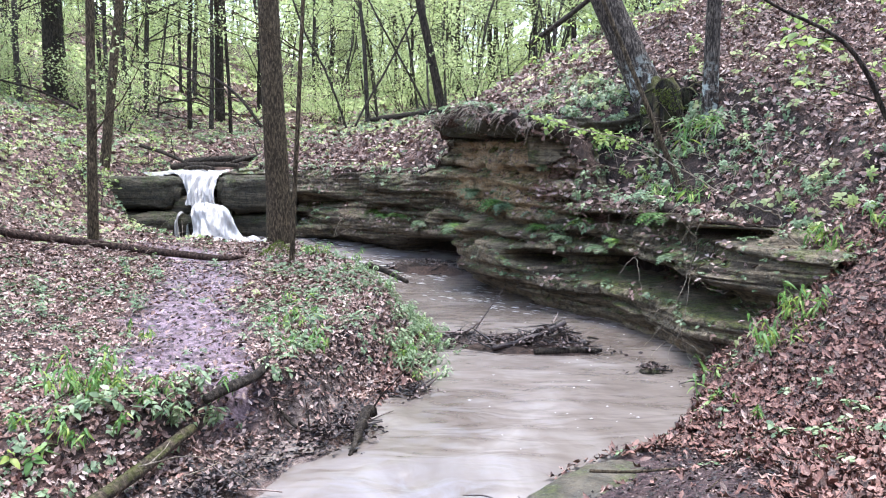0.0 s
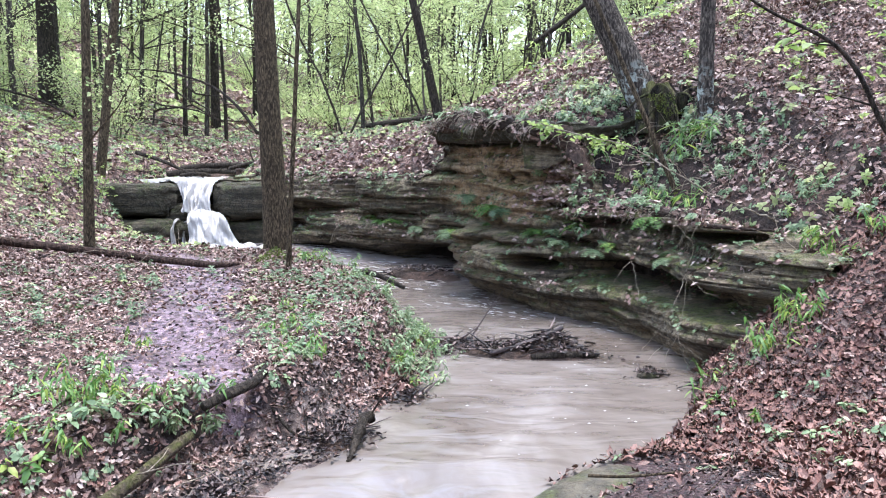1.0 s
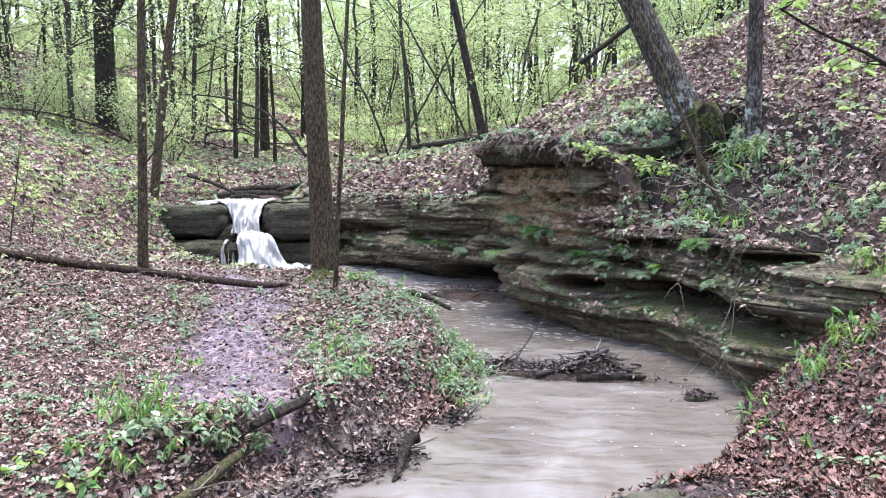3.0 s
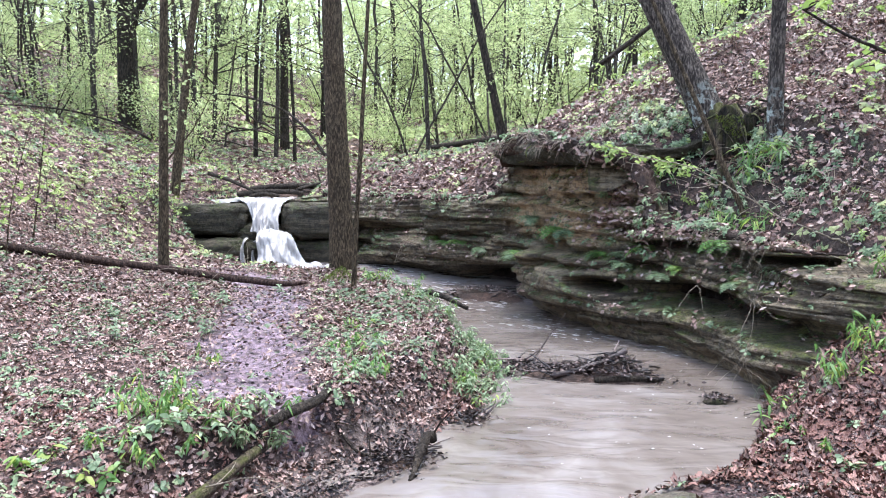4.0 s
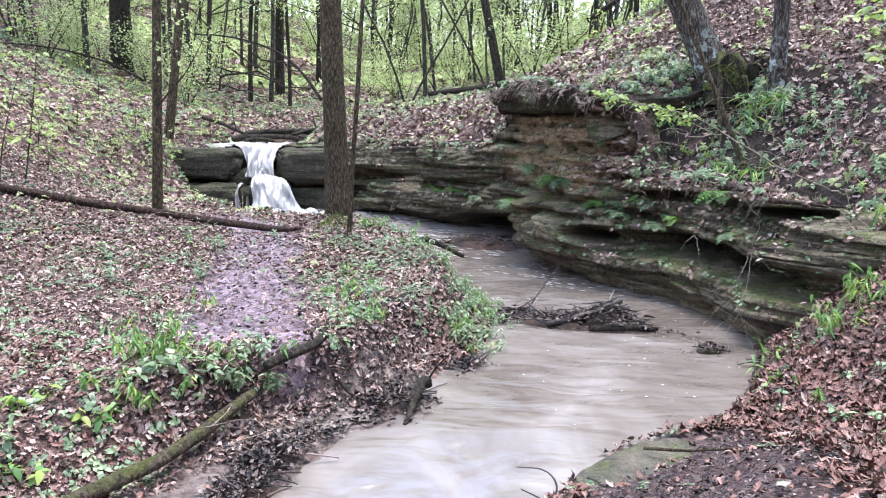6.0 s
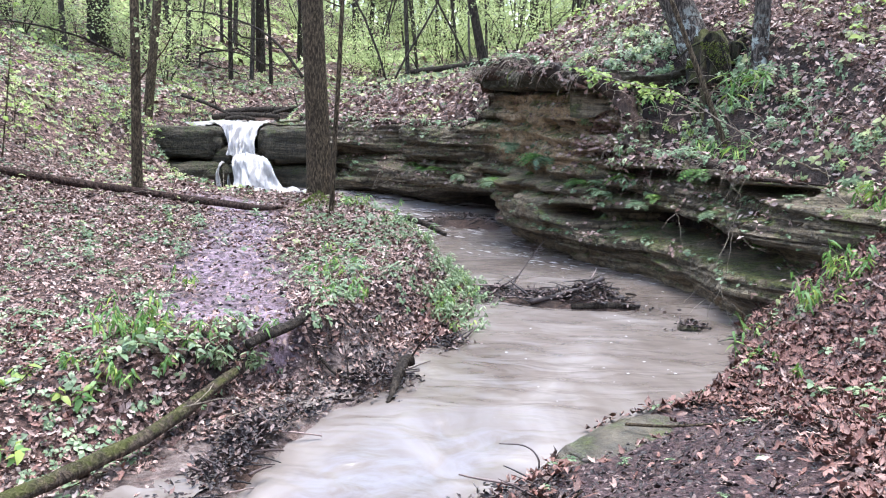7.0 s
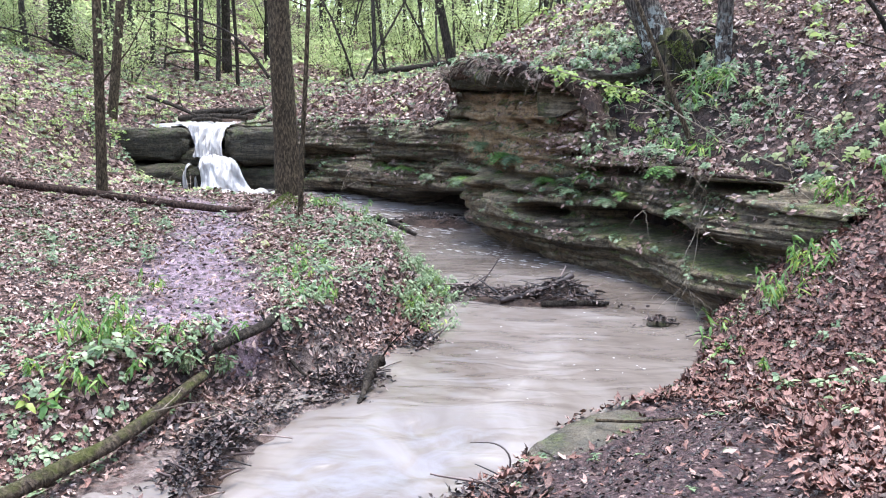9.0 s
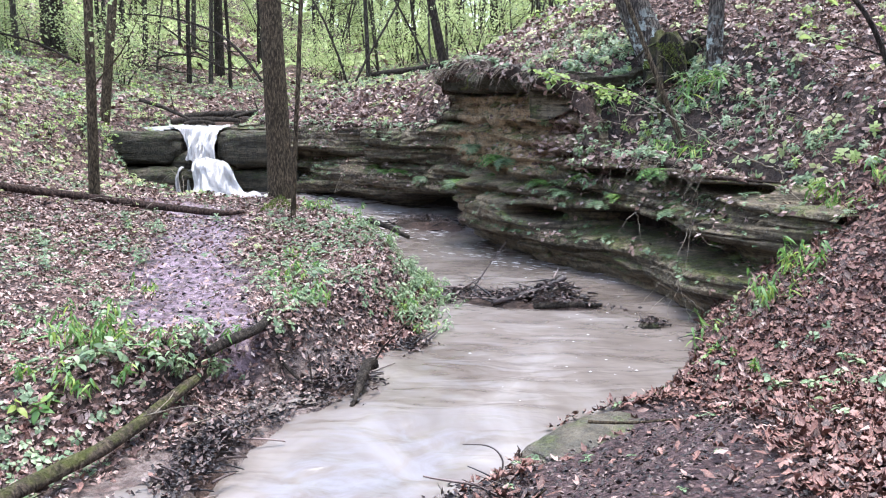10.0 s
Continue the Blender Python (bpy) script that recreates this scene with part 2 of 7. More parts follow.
# ---- mesh helpers ----
class Geo:
    """Gathers vertices and faces of one mesh."""

    def __init__(self):
        self.v, self.f, self.n = [], [], 0

    def add(self, verts, faces):
        verts = np.asarray(verts, float).reshape(-1, 3)
        self.v.append(verts)
        self.f.extend([tuple(int(i) + self.n for i in q) for q in faces])
        self.n += len(verts)

    def many(self, shape, faces, mats, offs):
        """Copies of one small shape: a 3 x 3 matrix and a place for each."""
        shape = np.asarray(shape, float)
        vs = np.einsum("nij,kj->nki", mats, shape) + offs[:, None, :]
        fa = np.asarray(faces)
        base = self.n + np.arange(len(offs)) * len(shape)
        self.f.extend((fa[None] + base[:, None, None]).reshape(-1, fa.shape[1]).tolist())
        self.v.append(vs.reshape(-1, 3))
        self.n += len(offs) * len(shape)

    def mesh(self, name, mat, smooth=True):
        me = bpy.data.meshes.new(name)
        if self.n:
            me.from_pydata(np.concatenate(self.v).tolist(), [], self.f)
        me.materials.append(mat)
        if smooth:
            me.shade_smooth()
        return me


def part(name, geo, mat, parent=None, label="", smooth=True):
    ob = new(name, geo.mesh(name, mat, smooth) if isinstance(geo, Geo) else geo)
    if parent is not None:
        ob.parent = parent
    return tagged(ob, label)


def thing(name, at, label, category, group="", kind=""):
    ob = new(name)
    ob.location = at
    return tagged(ob, label, category, group, kind)


rng = np.random.default_rng(7)


def fbm(p, scale, octaves=4, seed=0.0):
    """Smooth noise at many places, from sums of turned sine waves (quick and seamless)."""
    p = np.asarray(p, float) * scale
    g = np.random.default_rng(int(seed * 97) + 11)
    out, amp, tot = np.zeros(len(p)), 1.0, 0.0
    for o in range(octaves):
        acc = np.zeros(len(p))
        for k in range(5):
            d = g.normal(size=p.shape[1])
            d /= np.linalg.norm(d)
            q = p @ d * (1.7 ** o) * 2.4
            acc += np.sin(q + g.uniform(0, 6.28) + 1.3 * np.sin(p @ np.roll(d, 1) * (1.7 ** o) * 1.9 + k))
        out += acc / 2.6 * amp
        tot += amp
        amp *= 0.55
    return out / tot


def sm(x, a, b):
    t = np.clip((np.asarray(x, float) - a) / (b - a), 0, 1)
    return t * t * (3 - 2 * t)


def rounded(points, times=2):
    """Cuts the corners of an open line."""
    p = np.asarray(points, float)
    for _ in range(times):
        a, b = p[:-1] * 0.75 + p[1:] * 0.25, p[:-1] * 0.25 + p[1:] * 0.75
        p = np.concatenate([p[:1], np.stack([a, b], 1).reshape(-1, p.shape[1]), p[-1:]])
    return p


def tube(points, radii, n=8, wobble=0.0, cap=True, seed=1):
    """A bent, tapered limb along points."""
    p = np.asarray(points, float)
    r = np.interp(np.linspace(0, 1, len(p)), np.linspace(0, 1, len(radii)), radii)
    g = np.random.default_rng(seed)
    t = np.gradient(p, axis=0)
    t /= np.linalg.norm(t, axis=1)[:, None] + 1e-9
    ref = np.array([0.0, 0.0, 1.0]) if abs(t[:, 2]).mean() < 0.8 else np.array([1.0, 0.0, 0.0])
    a = np.cross(t, ref)
    a /= np.linalg.norm(a, axis=1)[:, None] + 1e-9
    b = np.cross(t, a)
    ang = np.linspace(0, 2 * np.pi, n, endpoint=False)
    rr = r[:, None] * (1 + wobble * g.normal(size=(len(p), n)) * 0.6 + wobble * np.sin(ang * 3 + 1)[None])
    v = p[:, None] + rr[:, :, None] * (np.cos(ang)[None, :, None] * a[:, None] + np.sin(ang)[None, :, None] * b[:, None])
    f = [(i * n + j, i * n + (j + 1) % n, (i + 1) * n + (j + 1) % n, (i + 1) * n + j) for i in range(len(p) - 1) for j in range(n)]
    if cap:
        f += [tuple(range(n - 1, -1, -1)), tuple((len(p) - 1) * n + j for j in range(n))]
    return v.reshape(-1, 3), f


def turns(nrm, spin, tilt=0.0, g=rng):
    """Matrices whose z is near nrm, turned by spin round it, tipped at random by tilt."""
    k = len(spin)
    z = np.asarray(nrm, float) + g.normal(size=(k, 3)) * tilt
    z /= np.linalg.norm(z, axis=1)[:, None]
    x = np.stack([np.cos(spin), np.sin(spin), np.zeros(k)], 1)
    x -= (x * z).sum(1)[:, None] * z
    x /= np.linalg.norm(x, axis=1)[:, None] + 1e-9
    return np.stack([x, np.cross(z, x), z], 2)


# ---- plan of the ravine: the creek's two water lines, metres ----
LEFT_LINE = rounded([(-30, -8), (-13, -1.2), (-7, 1.2), (-3.6, 2.5), (-1.85, 3.6), (-1.47, 4.55), (-1.4, 5.15), (-1.24, 5.45), (-1.1, 5.84), (-0.8, 6.02), (-0.6, 6.6), (-0.62, 7.1), (-0.5, 7.42), (-0.25, 7.75),
                     (-0.14, 8.6), (-0.04, 9.4), (-0.3, 10.6), (-0.75, 12.3), (-1.7, 13.9), (-3.2, 15.3), (-5.0, 16.4), (-6.2, 17.3), (-6.6, 18.6)])
RIGHT_LINE = rounded([(-30, -12), (-12, -4.2), (-6, -1.6), (-3, 0.9), (-1.2, 2.9), (0.0, 4.4), (0.56, 5.14), (0.91, 5.8), (1.62, 6.15), (1.99, 6.6), (2.32, 7.4), (2.63, 8.2),
                      (2.78, 9.0), (2.28, 10.6), (1.64, 11.4), (0.8, 12.5), (0.48, 14.2), (0.1, 15.4), (-1.0, 16.2), (-1.7, 16.8), (-3.0, 18.2), (-4.4, 18.7), (-6.6, 18.7)])
CREEK = np.concatenate([LEFT_LINE, RIGHT_LINE[::-1]])


def nearest(line, p):
    """Distance from each place to the line, and the length along the line there."""
    best, at = np.full(len(p), 1e9), np.zeros(len(p))
    run = 0.0
    for a, b in zip(line[:-1], line[1:]):
        ab = b - a
        L = np.hypot(*ab)
        t = np.clip((p - a) @ ab / (L * L), 0, 1)
        d = np.hypot(*(p - a - t[:, None] * ab).T)
        near = d < best
        best[near], at[near] = d[near], (run + t * L)[near]
        run += L
    return best, at


def inside(poly, p):
    x, y, hit = p[:, 0], p[:, 1], np.zeros(len(p), bool)
    for a, b in zip(poly, np.roll(poly, -1, axis=0)):
        cross = (a[1] > y) != (b[1] > y)
        hit ^= cross & (x < (b[0] - a[0]) * (y - a[1]) / (b[1] - a[1] + 1e-12) + a[0])
    return hit


def along(line, q):
    """Length along the line of the place nearest to q."""
    return float(nearest(line, np.array([q], float))[1][0])


WALL_A, WALL_B = along(RIGHT_LINE, (2.70, 8.45)), along(RIGHT_LINE, (-4.5, 18.7))
# height of the rock's top along the right water line, from the near end to the fall
TOP_S = [along(RIGHT_LINE, q) for q in ((2.4, 7.5), (2.72, 8.5), (2.78, 9.0), (2.28, 10.6), (1.75, 11.25), (1.45, 11.65), (0.8, 12.5), (0.5, 14.2), (0.12, 15.3), (-0.4, 15.75), (-1.7, 16.8), (-4.4, 18.7), (-6.6, 18.7))]
TOP_Z = [0.1, 1.2, 1.45, 1.5, 1.6, 2.55, 2.72, 2.75, 2.7, 1.68, 1.66, 1.68, 1.6]
BACK_Z = [1.3, 1.75, 2.3, 3.05, 3.15, 3.35, 3.5, 3.5, 3.4, 3.0, 2.4, 2.1, 1.75]
SET_BACK = [0.3, 0.85, 0.9, 0.62, 0.55, 0.65, 0.7, 0.7, 0.85, 0.95, 0.6, 0.4, 0.34]


def creek_level(x, y):
    """Height of the water."""
    return 0.28 * sm(y, 14.6, 18.0) - 0.10 * sm(y, 6.2, 4.4)


def ground_height(x, y):
    x, y = np.atleast_1d(np.asarray(x, float)), np.atleast_1d(np.asarray(y, float))
    p = np.stack([x, y], 1)
    dl, _ = nearest(LEFT_LINE, p)
    dr, s = nearest(RIGHT_LINE, p)
    wet = inside(CREEK, p)
    lump = fbm(p, 0.35, 3, 1) * 0.10 + fbm(p, 1.6, 3, 2) * 0.035
    beyond = np.clip(y - 19.3, 0, None)
    far = np.clip(np.hypot(x, y - 8) - 32, 0, None)
    knoll = 0.14 * np.exp(-((x + 2.7) ** 2 + (y - 13.5) ** 2) / 0.7)
    # left: muddy shore, low bank, flat with the trail, then the hillside
    shore = 0.15 + 0.42 * sm(y, 7.2, 5.8) + 0.3 * sm(y, 5.4, 4.3)
    hl = 0.07 * np.clip(dl / shore, 0, 1) + (0.46 - 0.2 * sm(y, 5.6, 4.4)) * sm(dl, shore, shore + 0.5 - 0.22 * sm(y, 7.4, 5.6) + 0.55 * sm(y, 5.7, 4.8)) + 0.03 * np.clip(dl - shore, 0, 6)
    hl += 1.0 * sm(y, 16.6, 19.4) * sm(dl, 0.3, 1.6)
    hl += knoll
    foot = -6.9 - 1.2 * sm(y, 19, 26)
    hl += 0.72 * (np.logaddexp(0, (foot - x) * 1.6) / 1.6) * sm(y, -6, 6)
    hl += 0.085 * np.minimum(beyond, 40) * sm(dl, 0, 2)
    # right: leafy bank near, the ledge and the steep slope above it further on
    near = (0.16 - 0.13 * sm(y, 6.6, 6.0)) * sm(dr, 0.0, 0.35) + (0.25 - 0.1 * sm(y, 6.6, 6.0) * sm(dr, 1.2, 0.6)) * dr + 0.45 * np.clip(dr - 2.6, 0, None)
    steep = 0.05 + 0.93 * np.minimum(dr, 2.6) + 0.60 * np.clip(dr - 2.6, 0, None)
    top, back = np.interp(s, TOP_S, TOP_Z), np.interp(s, TOP_S, BACK_Z)
    d0 = np.interp(s, TOP_S, SET_BACK)
    ledge = -0.4 + (top + 0.43) * sm(dr, d0, d0 + 0.14) + (back - top) * np.clip((dr - d0 - 0.14) / (1.75 - d0), 0, 1)
    climb = np.interp(s, [TOP_S[0], TOP_S[6], TOP_S[9], TOP_S[11]], [0.62, 0.70, 0.42, 0.10])
    ledge += climb * np.clip(dr - 1.75, 0, None)
    hr = near + (steep - near) * sm(y, 5.6, 7.6)
    hr = hr + (ledge - hr) * sm(s, WALL_A - 0.15, WALL_A + 0.5)
    hr += 0.05 * np.minimum(beyond, 40) * sm(s, TOP_S[8], TOP_S[10])
    sharp = 9 + 22 * sm(y, 19, 16)
    near_d = np.minimum(dl, dr) + 0.02
    wl_, wr_ = (near_d / (dl + 0.02)) ** sharp, (near_d / (dr + 0.02)) ** sharp
    h = (hl * wl_ + hr * wr_) / (wl_ + wr_) + lump * sm(np.minimum(dl, dr), 0.0, 1.0)
    # the stream above the fall
    mid = -5.7 + 0.10 * beyond + 0.5 * np.sin(beyond * 0.3)
    h -= 0.42 * np.exp(-((x - mid) / 0.95) ** 4) * sm(y, 18.9, 19.3) * sm(y, 40, 28)
    h = np.where(wet, -0.45 * sm(np.minimum(dl, dr), 0, 0.5) + creek_level(x, y), h + creek_level(x, y) * (dl < dr) * sm(y, 12, 15) * 0.3)
    # the sides rise gently and level out far away
    return np.where(h > 9, 9 + (h - 9) * 0.25, h) + 0.02 * far


def ground_normal(x, y, e=0.06):
    a = (ground_height(x + e, y) - ground_height(x - e, y)) / (2 * e)
    b = (ground_height(x, y + e) - ground_height(x, y - e)) / (2 * e)
    nn = np.stack([-a, -b, np.ones(len(a))], 1)
    return nn / np.linalg.norm(nn, axis=1)[:, None]


def stretch(lo, hi, step, reach, grow=1.22):
    c = list(np.arange(lo, hi + 1e-6, step))
    a, w = hi, step
    while a < reach:
        w *= grow
        a += w
        c.append(a)
    a, w = lo, step
    while a > -reach:
        w *= grow
        a -= w
        c.insert(0, a)
    return np.array(c)


TRAIL = rounded([(-1.95, 5.9), (-2.0, 6.6), (-2.35, 7.5), (-2.7, 8.6), (-2.95, 10.0), (-3.3, 11.6), (-4.2, 13.4), (-5.6, 15.4), (-7.2, 17.6)])
TROD = rounded([(0.9, 1.0), (0.8, 3.0), (1.05, 4.4), (1.35, 5.2)])


def trodden(p):
    """How bare the ground is: 1 on the trail, 0 off it."""
    d, s = nearest(TRAIL, p)
    a = sm(d + 0.16 * fbm(p, 2.2, 3, 5), 0.68, 0.3) * sm(s, 10.4, 8.0) * sm(s, 0.02, 0.35)
    a = np.maximum(a, 0.8 * sm(np.hypot((p[:, 0] + 3.1) / 1.3, p[:, 1] - 6.6), 1.0, 0.3) * sm(fbm(p, 1.8, 3, 8), 0.0, 0.5))
    d2, s2 = nearest(TROD, p)
    return np.maximum(a, sm(d2 + 0.15 * fbm(p, 2.0, 3, 6), 1.0, 0.55))


def mud_flat(p):
    dl, _ = nearest(LEFT_LINE, p)
    return sm(dl - 0.3 * sm(p[:, 1], 5.4, 4.3), 0.64, 0.44) * sm(p[:, 1], 7.6, 6.6) * sm(p[:, 1], 2.0, 3.5)


def build_ground():
    gx, gy = stretch(-11, 8, 0.11, 420), stretch(1, 22, 0.11, 420)
    X, Y = np.meshgrid(gx, gy)
    x, y = X.ravel(), Y.ravel()
    p = np.stack([x, y], 1)
    z = ground_height(x, y)
    dirt = trodden(p) * (x > 0)
    bare = trodden(p) * (x < 0)
    z -= 0.05 * trodden(p) + bare * 0.02 * fbm(p, 6, 3, 9)
    nx = len(gx)
    i = np.arange(len(gy) - 1)[:, None] * nx + np.arange(nx - 1)[None]
    f = np.stack([i, i + 1, i + nx + 1, i + nx], 2).reshape(-1, 4)
    me = bpy.data.meshes.new("ground")
    me.from_pydata(np.stack([x, y, z], 1).tolist(), [], f.tolist())
    at = me.attributes.new("bare", "FLOAT", "POINT")
    at.data.foreach_set("value", bare.astype(np.float32))
    at = me.attributes.new("shore", "FLOAT", "POINT")
    at.data.foreach_set("value", (mud_flat(p) * np.clip(0.8 + 0.5 * fbm(p, 3.0, 3, 12), 0, 1)).astype(np.float32))
    at = me.attributes.new("dirt", "FLOAT", "POINT")
    at.data.foreach_set("value", dirt.astype(np.float32))
    me.shade_smooth()
    m, n, l, b = material("forest_floor", 0.7, 0.0, 0.25)
    v = coords(n, l)
    big, mid, fine = grain(n, l, v, 0.7, 4), grain(n, l, v, 7, 6, 0.7), grain(n, l, v, 32, 8, 0.7)
    vor = n.new("ShaderNodeTexVoronoi")
    vor.inputs["Scale"].default_value = 24
    l.new(v, vor.inputs["Vector"])
    leaves = ramp(n, l, vor.outputs["Color"], [(0.12, (0.01, 0.006, 0.005)), (0.42, (0.06, 0.034, 0.027)), (0.7, (0.18, 0.106, 0.085)), (0.93, (0.34, 0.225, 0.185))])
    leaves = mixed(n, l, span(n, l, fine, 0.45, 0.7, 0.0, 0.8), leaves, (0.018, 0.015, 0.013))
    earth = ramp(n, l, mid, [(0.35, (0.01, 0.007, 0.006)), (0.55, (0.035, 0.024, 0.02)), (0.7, (0.085, 0.058, 0.047))])
    g = n.new("ShaderNodeNewGeometry")
    s = n.new("ShaderNodeSeparateXYZ")
    l.new(g.outputs["Normal"], s.inputs[0])
    flat = span(n, l, sums(n, l, s.outputs["Z"], sums(n, l, mid, 0.3, "MULTIPLY")), 0.72, 0.92)
    col = mixed(n, l, flat, earth, leaves)
    ad = n.new("ShaderNodeAttribute")
    ad.attribute_name = "dirt"
    col = mixed(n, l, ad.outputs["Fac"], col, ramp(n, l, fine, [(0.36, (0.018, 0.012, 0.012)), (0.55, (0.11, 0.07, 0.068)), (0.72, (0.28, 0.195, 0.19))]))
    wet_mud = ramp(n, l, mid, [(0.36, (0.11, 0.074, 0.084)), (0.5, (0.3, 0.212, 0.25)), (0.66, (0.5, 0.38, 0.43))])
    wet_mud = mixed(n, l, span(n, l, fine, 0.45, 0.7, 0.0, 0.7), wet_mud, (0.05, 0.038, 0.035))
    wet_mud = mixed(n, l, span(n, l, grain(n, l, v, 11, 5, 0.65), 0.52, 0.62, 0.0, 0.85), wet_mud, (0.055, 0.038, 0.036))
    a = n.new("ShaderNodeAttribute")
    a.attribute_name = "bare"
    sh = n.new("ShaderNodeAttribute")
    sh.attribute_name = "shore"
    silt = ramp(n, l, mid, [(0.36, (0.05, 0.036, 0.032)), (0.5, (0.17, 0.13, 0.112)), (0.66, (0.36, 0.3, 0.26))])
    col = mixed(n, l, sh.outputs["Fac"], mixed(n, l, a.outputs["Fac"], col, wet_mud), silt)
    l.new(col, b.inputs["Base Color"])
    l.new(sums(n, l, 0.75, sums(n, l, sums(n, l, a.outputs["Fac"], sh.outputs["Fac"], "MAXIMUM"), sums(n, l, mid, 0.7, "MULTIPLY"), "MULTIPLY"), "SUBTRACT"), b.inputs["Roughness"])
    bumped(n, l, b, sums(n, l, sums(n, l, mid, fine), sums(n, l, vor.outputs["Distance"], 0.4, "MULTIPLY")), 0.9, 0.045)
    me.materials.append(m)
    tagged(new("ground", me), "leaf-strewn forest floor of a ravine with muddy trail", "ground", kind="structure")


build_ground()


def build_water():
    """The creek: one sheet from the plunge pool down past the camera."""
    gx, gy = np.arange(-13, 3.6, 0.06), np.arange(-3.4, 18.8, 0.06)
    X, Y = np.meshgrid(gx, gy)
    x, y = X.ravel(), Y.ravel()
    p = np.stack([x, y], 1)
    dl, _ = nearest(LEFT_LINE, p)
    dr, _ = nearest(RIGHT_LINE, p)
    keep = inside(CREEK, p) | (np.minimum(dl, dr) < 0.35) | ((dr < 1.1) & (y > 8.6) & (x > -4))
    rough = 0.35 + 1.6 * sm(y, 14, 17.5) + 1.5 * sm(y, 7.0, 5.0)
    pillow = sm(y, 6.4, 5.2) * sm(np.minimum(dl, dr), 0.1, 0.6)
    z = creek_level(x, y) + 0.028 * pillow * fbm(p * [1.0, 1.3], 2.2, 3, 24) + rough * (0.012 * fbm(p * [0.8, 1.5], 2.6, 4, 21) + 0.004 * fbm(p, 9.0, 2, 22))
    riffle = np.exp(-((x - 0.7) / 0.75) ** 2 - ((y - 6.9) / 0.9) ** 2)
    z += 0.016 * riffle * np.sin(17 * y + 4 * x + 2.2 * fbm(p, 1.5, 3, 25)) * (0.6 + 0.6 * fbm(p, 2.0, 2, 26))
    nx = len(gx)
    i = np.arange(len(gy) - 1)[:, None] * nx + np.arange(nx - 1)[None]
    q = np.stack([i, i + 1, i + nx + 1, i + nx], 2).reshape(-1, 4)
    q = q[keep[q].all(1)]
    used, back = np.unique(q, return_inverse=True)
    g = Geo()
    g.v, g.n, g.f = [np.stack([x, y, z], 1)[used]], len(used), back.reshape(-1, 4).tolist()
    creek = part("water", g, WATER)
    # foam in the riffles; near water also carries the sky reflection as colour
    churn_sheen = 0.8 * sm(y, 6.6, 5.0) * sm(np.minimum(dl, dr), 0.05, 0.5) + 0.45 * np.exp(-((x - 0.9) ** 2 + ((y - 7.3) * 1.4) ** 2) / 0.5) + 0.7 * sm(y, 12.5, 16)
    at = creek.data.attributes.new("churn_sheen", "FLOAT", "POINT")
    at.data.foreach_set("value", np.clip(churn_sheen, 0, 1)[used].astype(np.float32))
    tagged(creek, "muddy brown creek water in gentle flood", "creek", kind="structure")
    # the stream above the fall
    g = Geo()
    gx, gy = np.arange(-7.0, -4.2, 0.07), np.arange(18.9, 27, 0.07)
    X, Y = np.meshgrid(gx, gy)
    zz = 1.62 + 0.03 * np.clip(Y - 19, 0, None) + 0.02 * fbm(np.stack([X.ravel(), Y.ravel()], 1), 3, 3, 23).reshape(X.shape)
    zz = np.where((X < -6.3) | (X > -4.85), np.where(Y < 19.4, 1.2, zz), zz)
    nx = len(gx)
    i = np.arange(len(gy) - 1)[:, None] * nx + np.arange(nx - 1)[None]
    g.add(np.stack([X, Y, zz], 2).reshape(-1, 3), np.stack([i, i + 1, i + nx + 1, i + nx], 2).reshape(-1, 4))
    tagged(part("water", g, FOAM), "pale stream sliding towards the fall", "creek", kind="structure")


build_water()


# profile of the rock face: height, then how far it stands out, upstream, at the prow and at the near end
FACE = [(-0.5, -0.3, -0.16, 0.0), (0.0, -0.34, -0.16, -0.04), (0.14, -0.32, 0.0, 0.02), (0.27, -0.12, 0.12, 0.17), (0.36, 0.05, 0.20, 0.21), (0.46, 0.09, 0.24, 0.22), (0.54, 0.10, 0.25, 0.16), (0.58, 0.10, 0.30, -0.34),
        (0.70, 0.12, 0.30, -0.52), (0.80, 0.10, 0.28, -0.44), (0.86, 0.02, 0.26, -0.04), (0.91, -0.04, 0.14, 0.03), (0.95, -0.06, 0.10, 0.02), (0.98, -0.20, 0.22, -0.07), (1.03, -0.22, 0.24, -0.05), (1.07, -0.06, 0.12, -0.10),
        (1.10, 0.02, -0.08, -0.14), (1.20, 0.08, -0.12, -0.18), (1.27, 0.11, -0.06, -0.26), (1.30, 0.12, -0.08, -0.66), (1.38, 0.10, -0.10, -0.74), (1.41, 0.10, -0.12, -0.16), (1.50, 0.09, -0.14, -0.18), (1.62, 0.04, -0.18, -0.36), (1.70, -0.03, -0.16, -0.4),
        (1.77, -0.2, -0.18, -0.44), (1.80, -0.3, -0.36, -0.5), (1.87, -0.36, -0.38, -0.5), (1.91, -0.4, -0.26, -0.5), (2.02, -0.42, -0.24, -0.5), (2.05, -0.44, -0.31, -0.5), (2.16, -0.46, -0.28, -0.5), (2.19, -0.46, -0.34, -0.5),
        (2.34, -0.5, -0.36, -0.5), (2.40, -0.5, -0.56, -0.5), (2.43, -0.5, 0.02, -0.5), (2.50, -0.5, 0.12, -0.5), (2.66, -0.5, 0.15, -0.5), (3.2, -0.6, 0.0, -0.6)]


def wall_point(s):
    run = np.concatenate([[0], np.cumsum(np.hypot(*np.diff(RIGHT_LINE, axis=0).T))])
    return np.stack([np.interp(s, run, RIGHT_LINE[:, 0]), np.interp(s, run, RIGHT_LINE[:, 1])], 1)


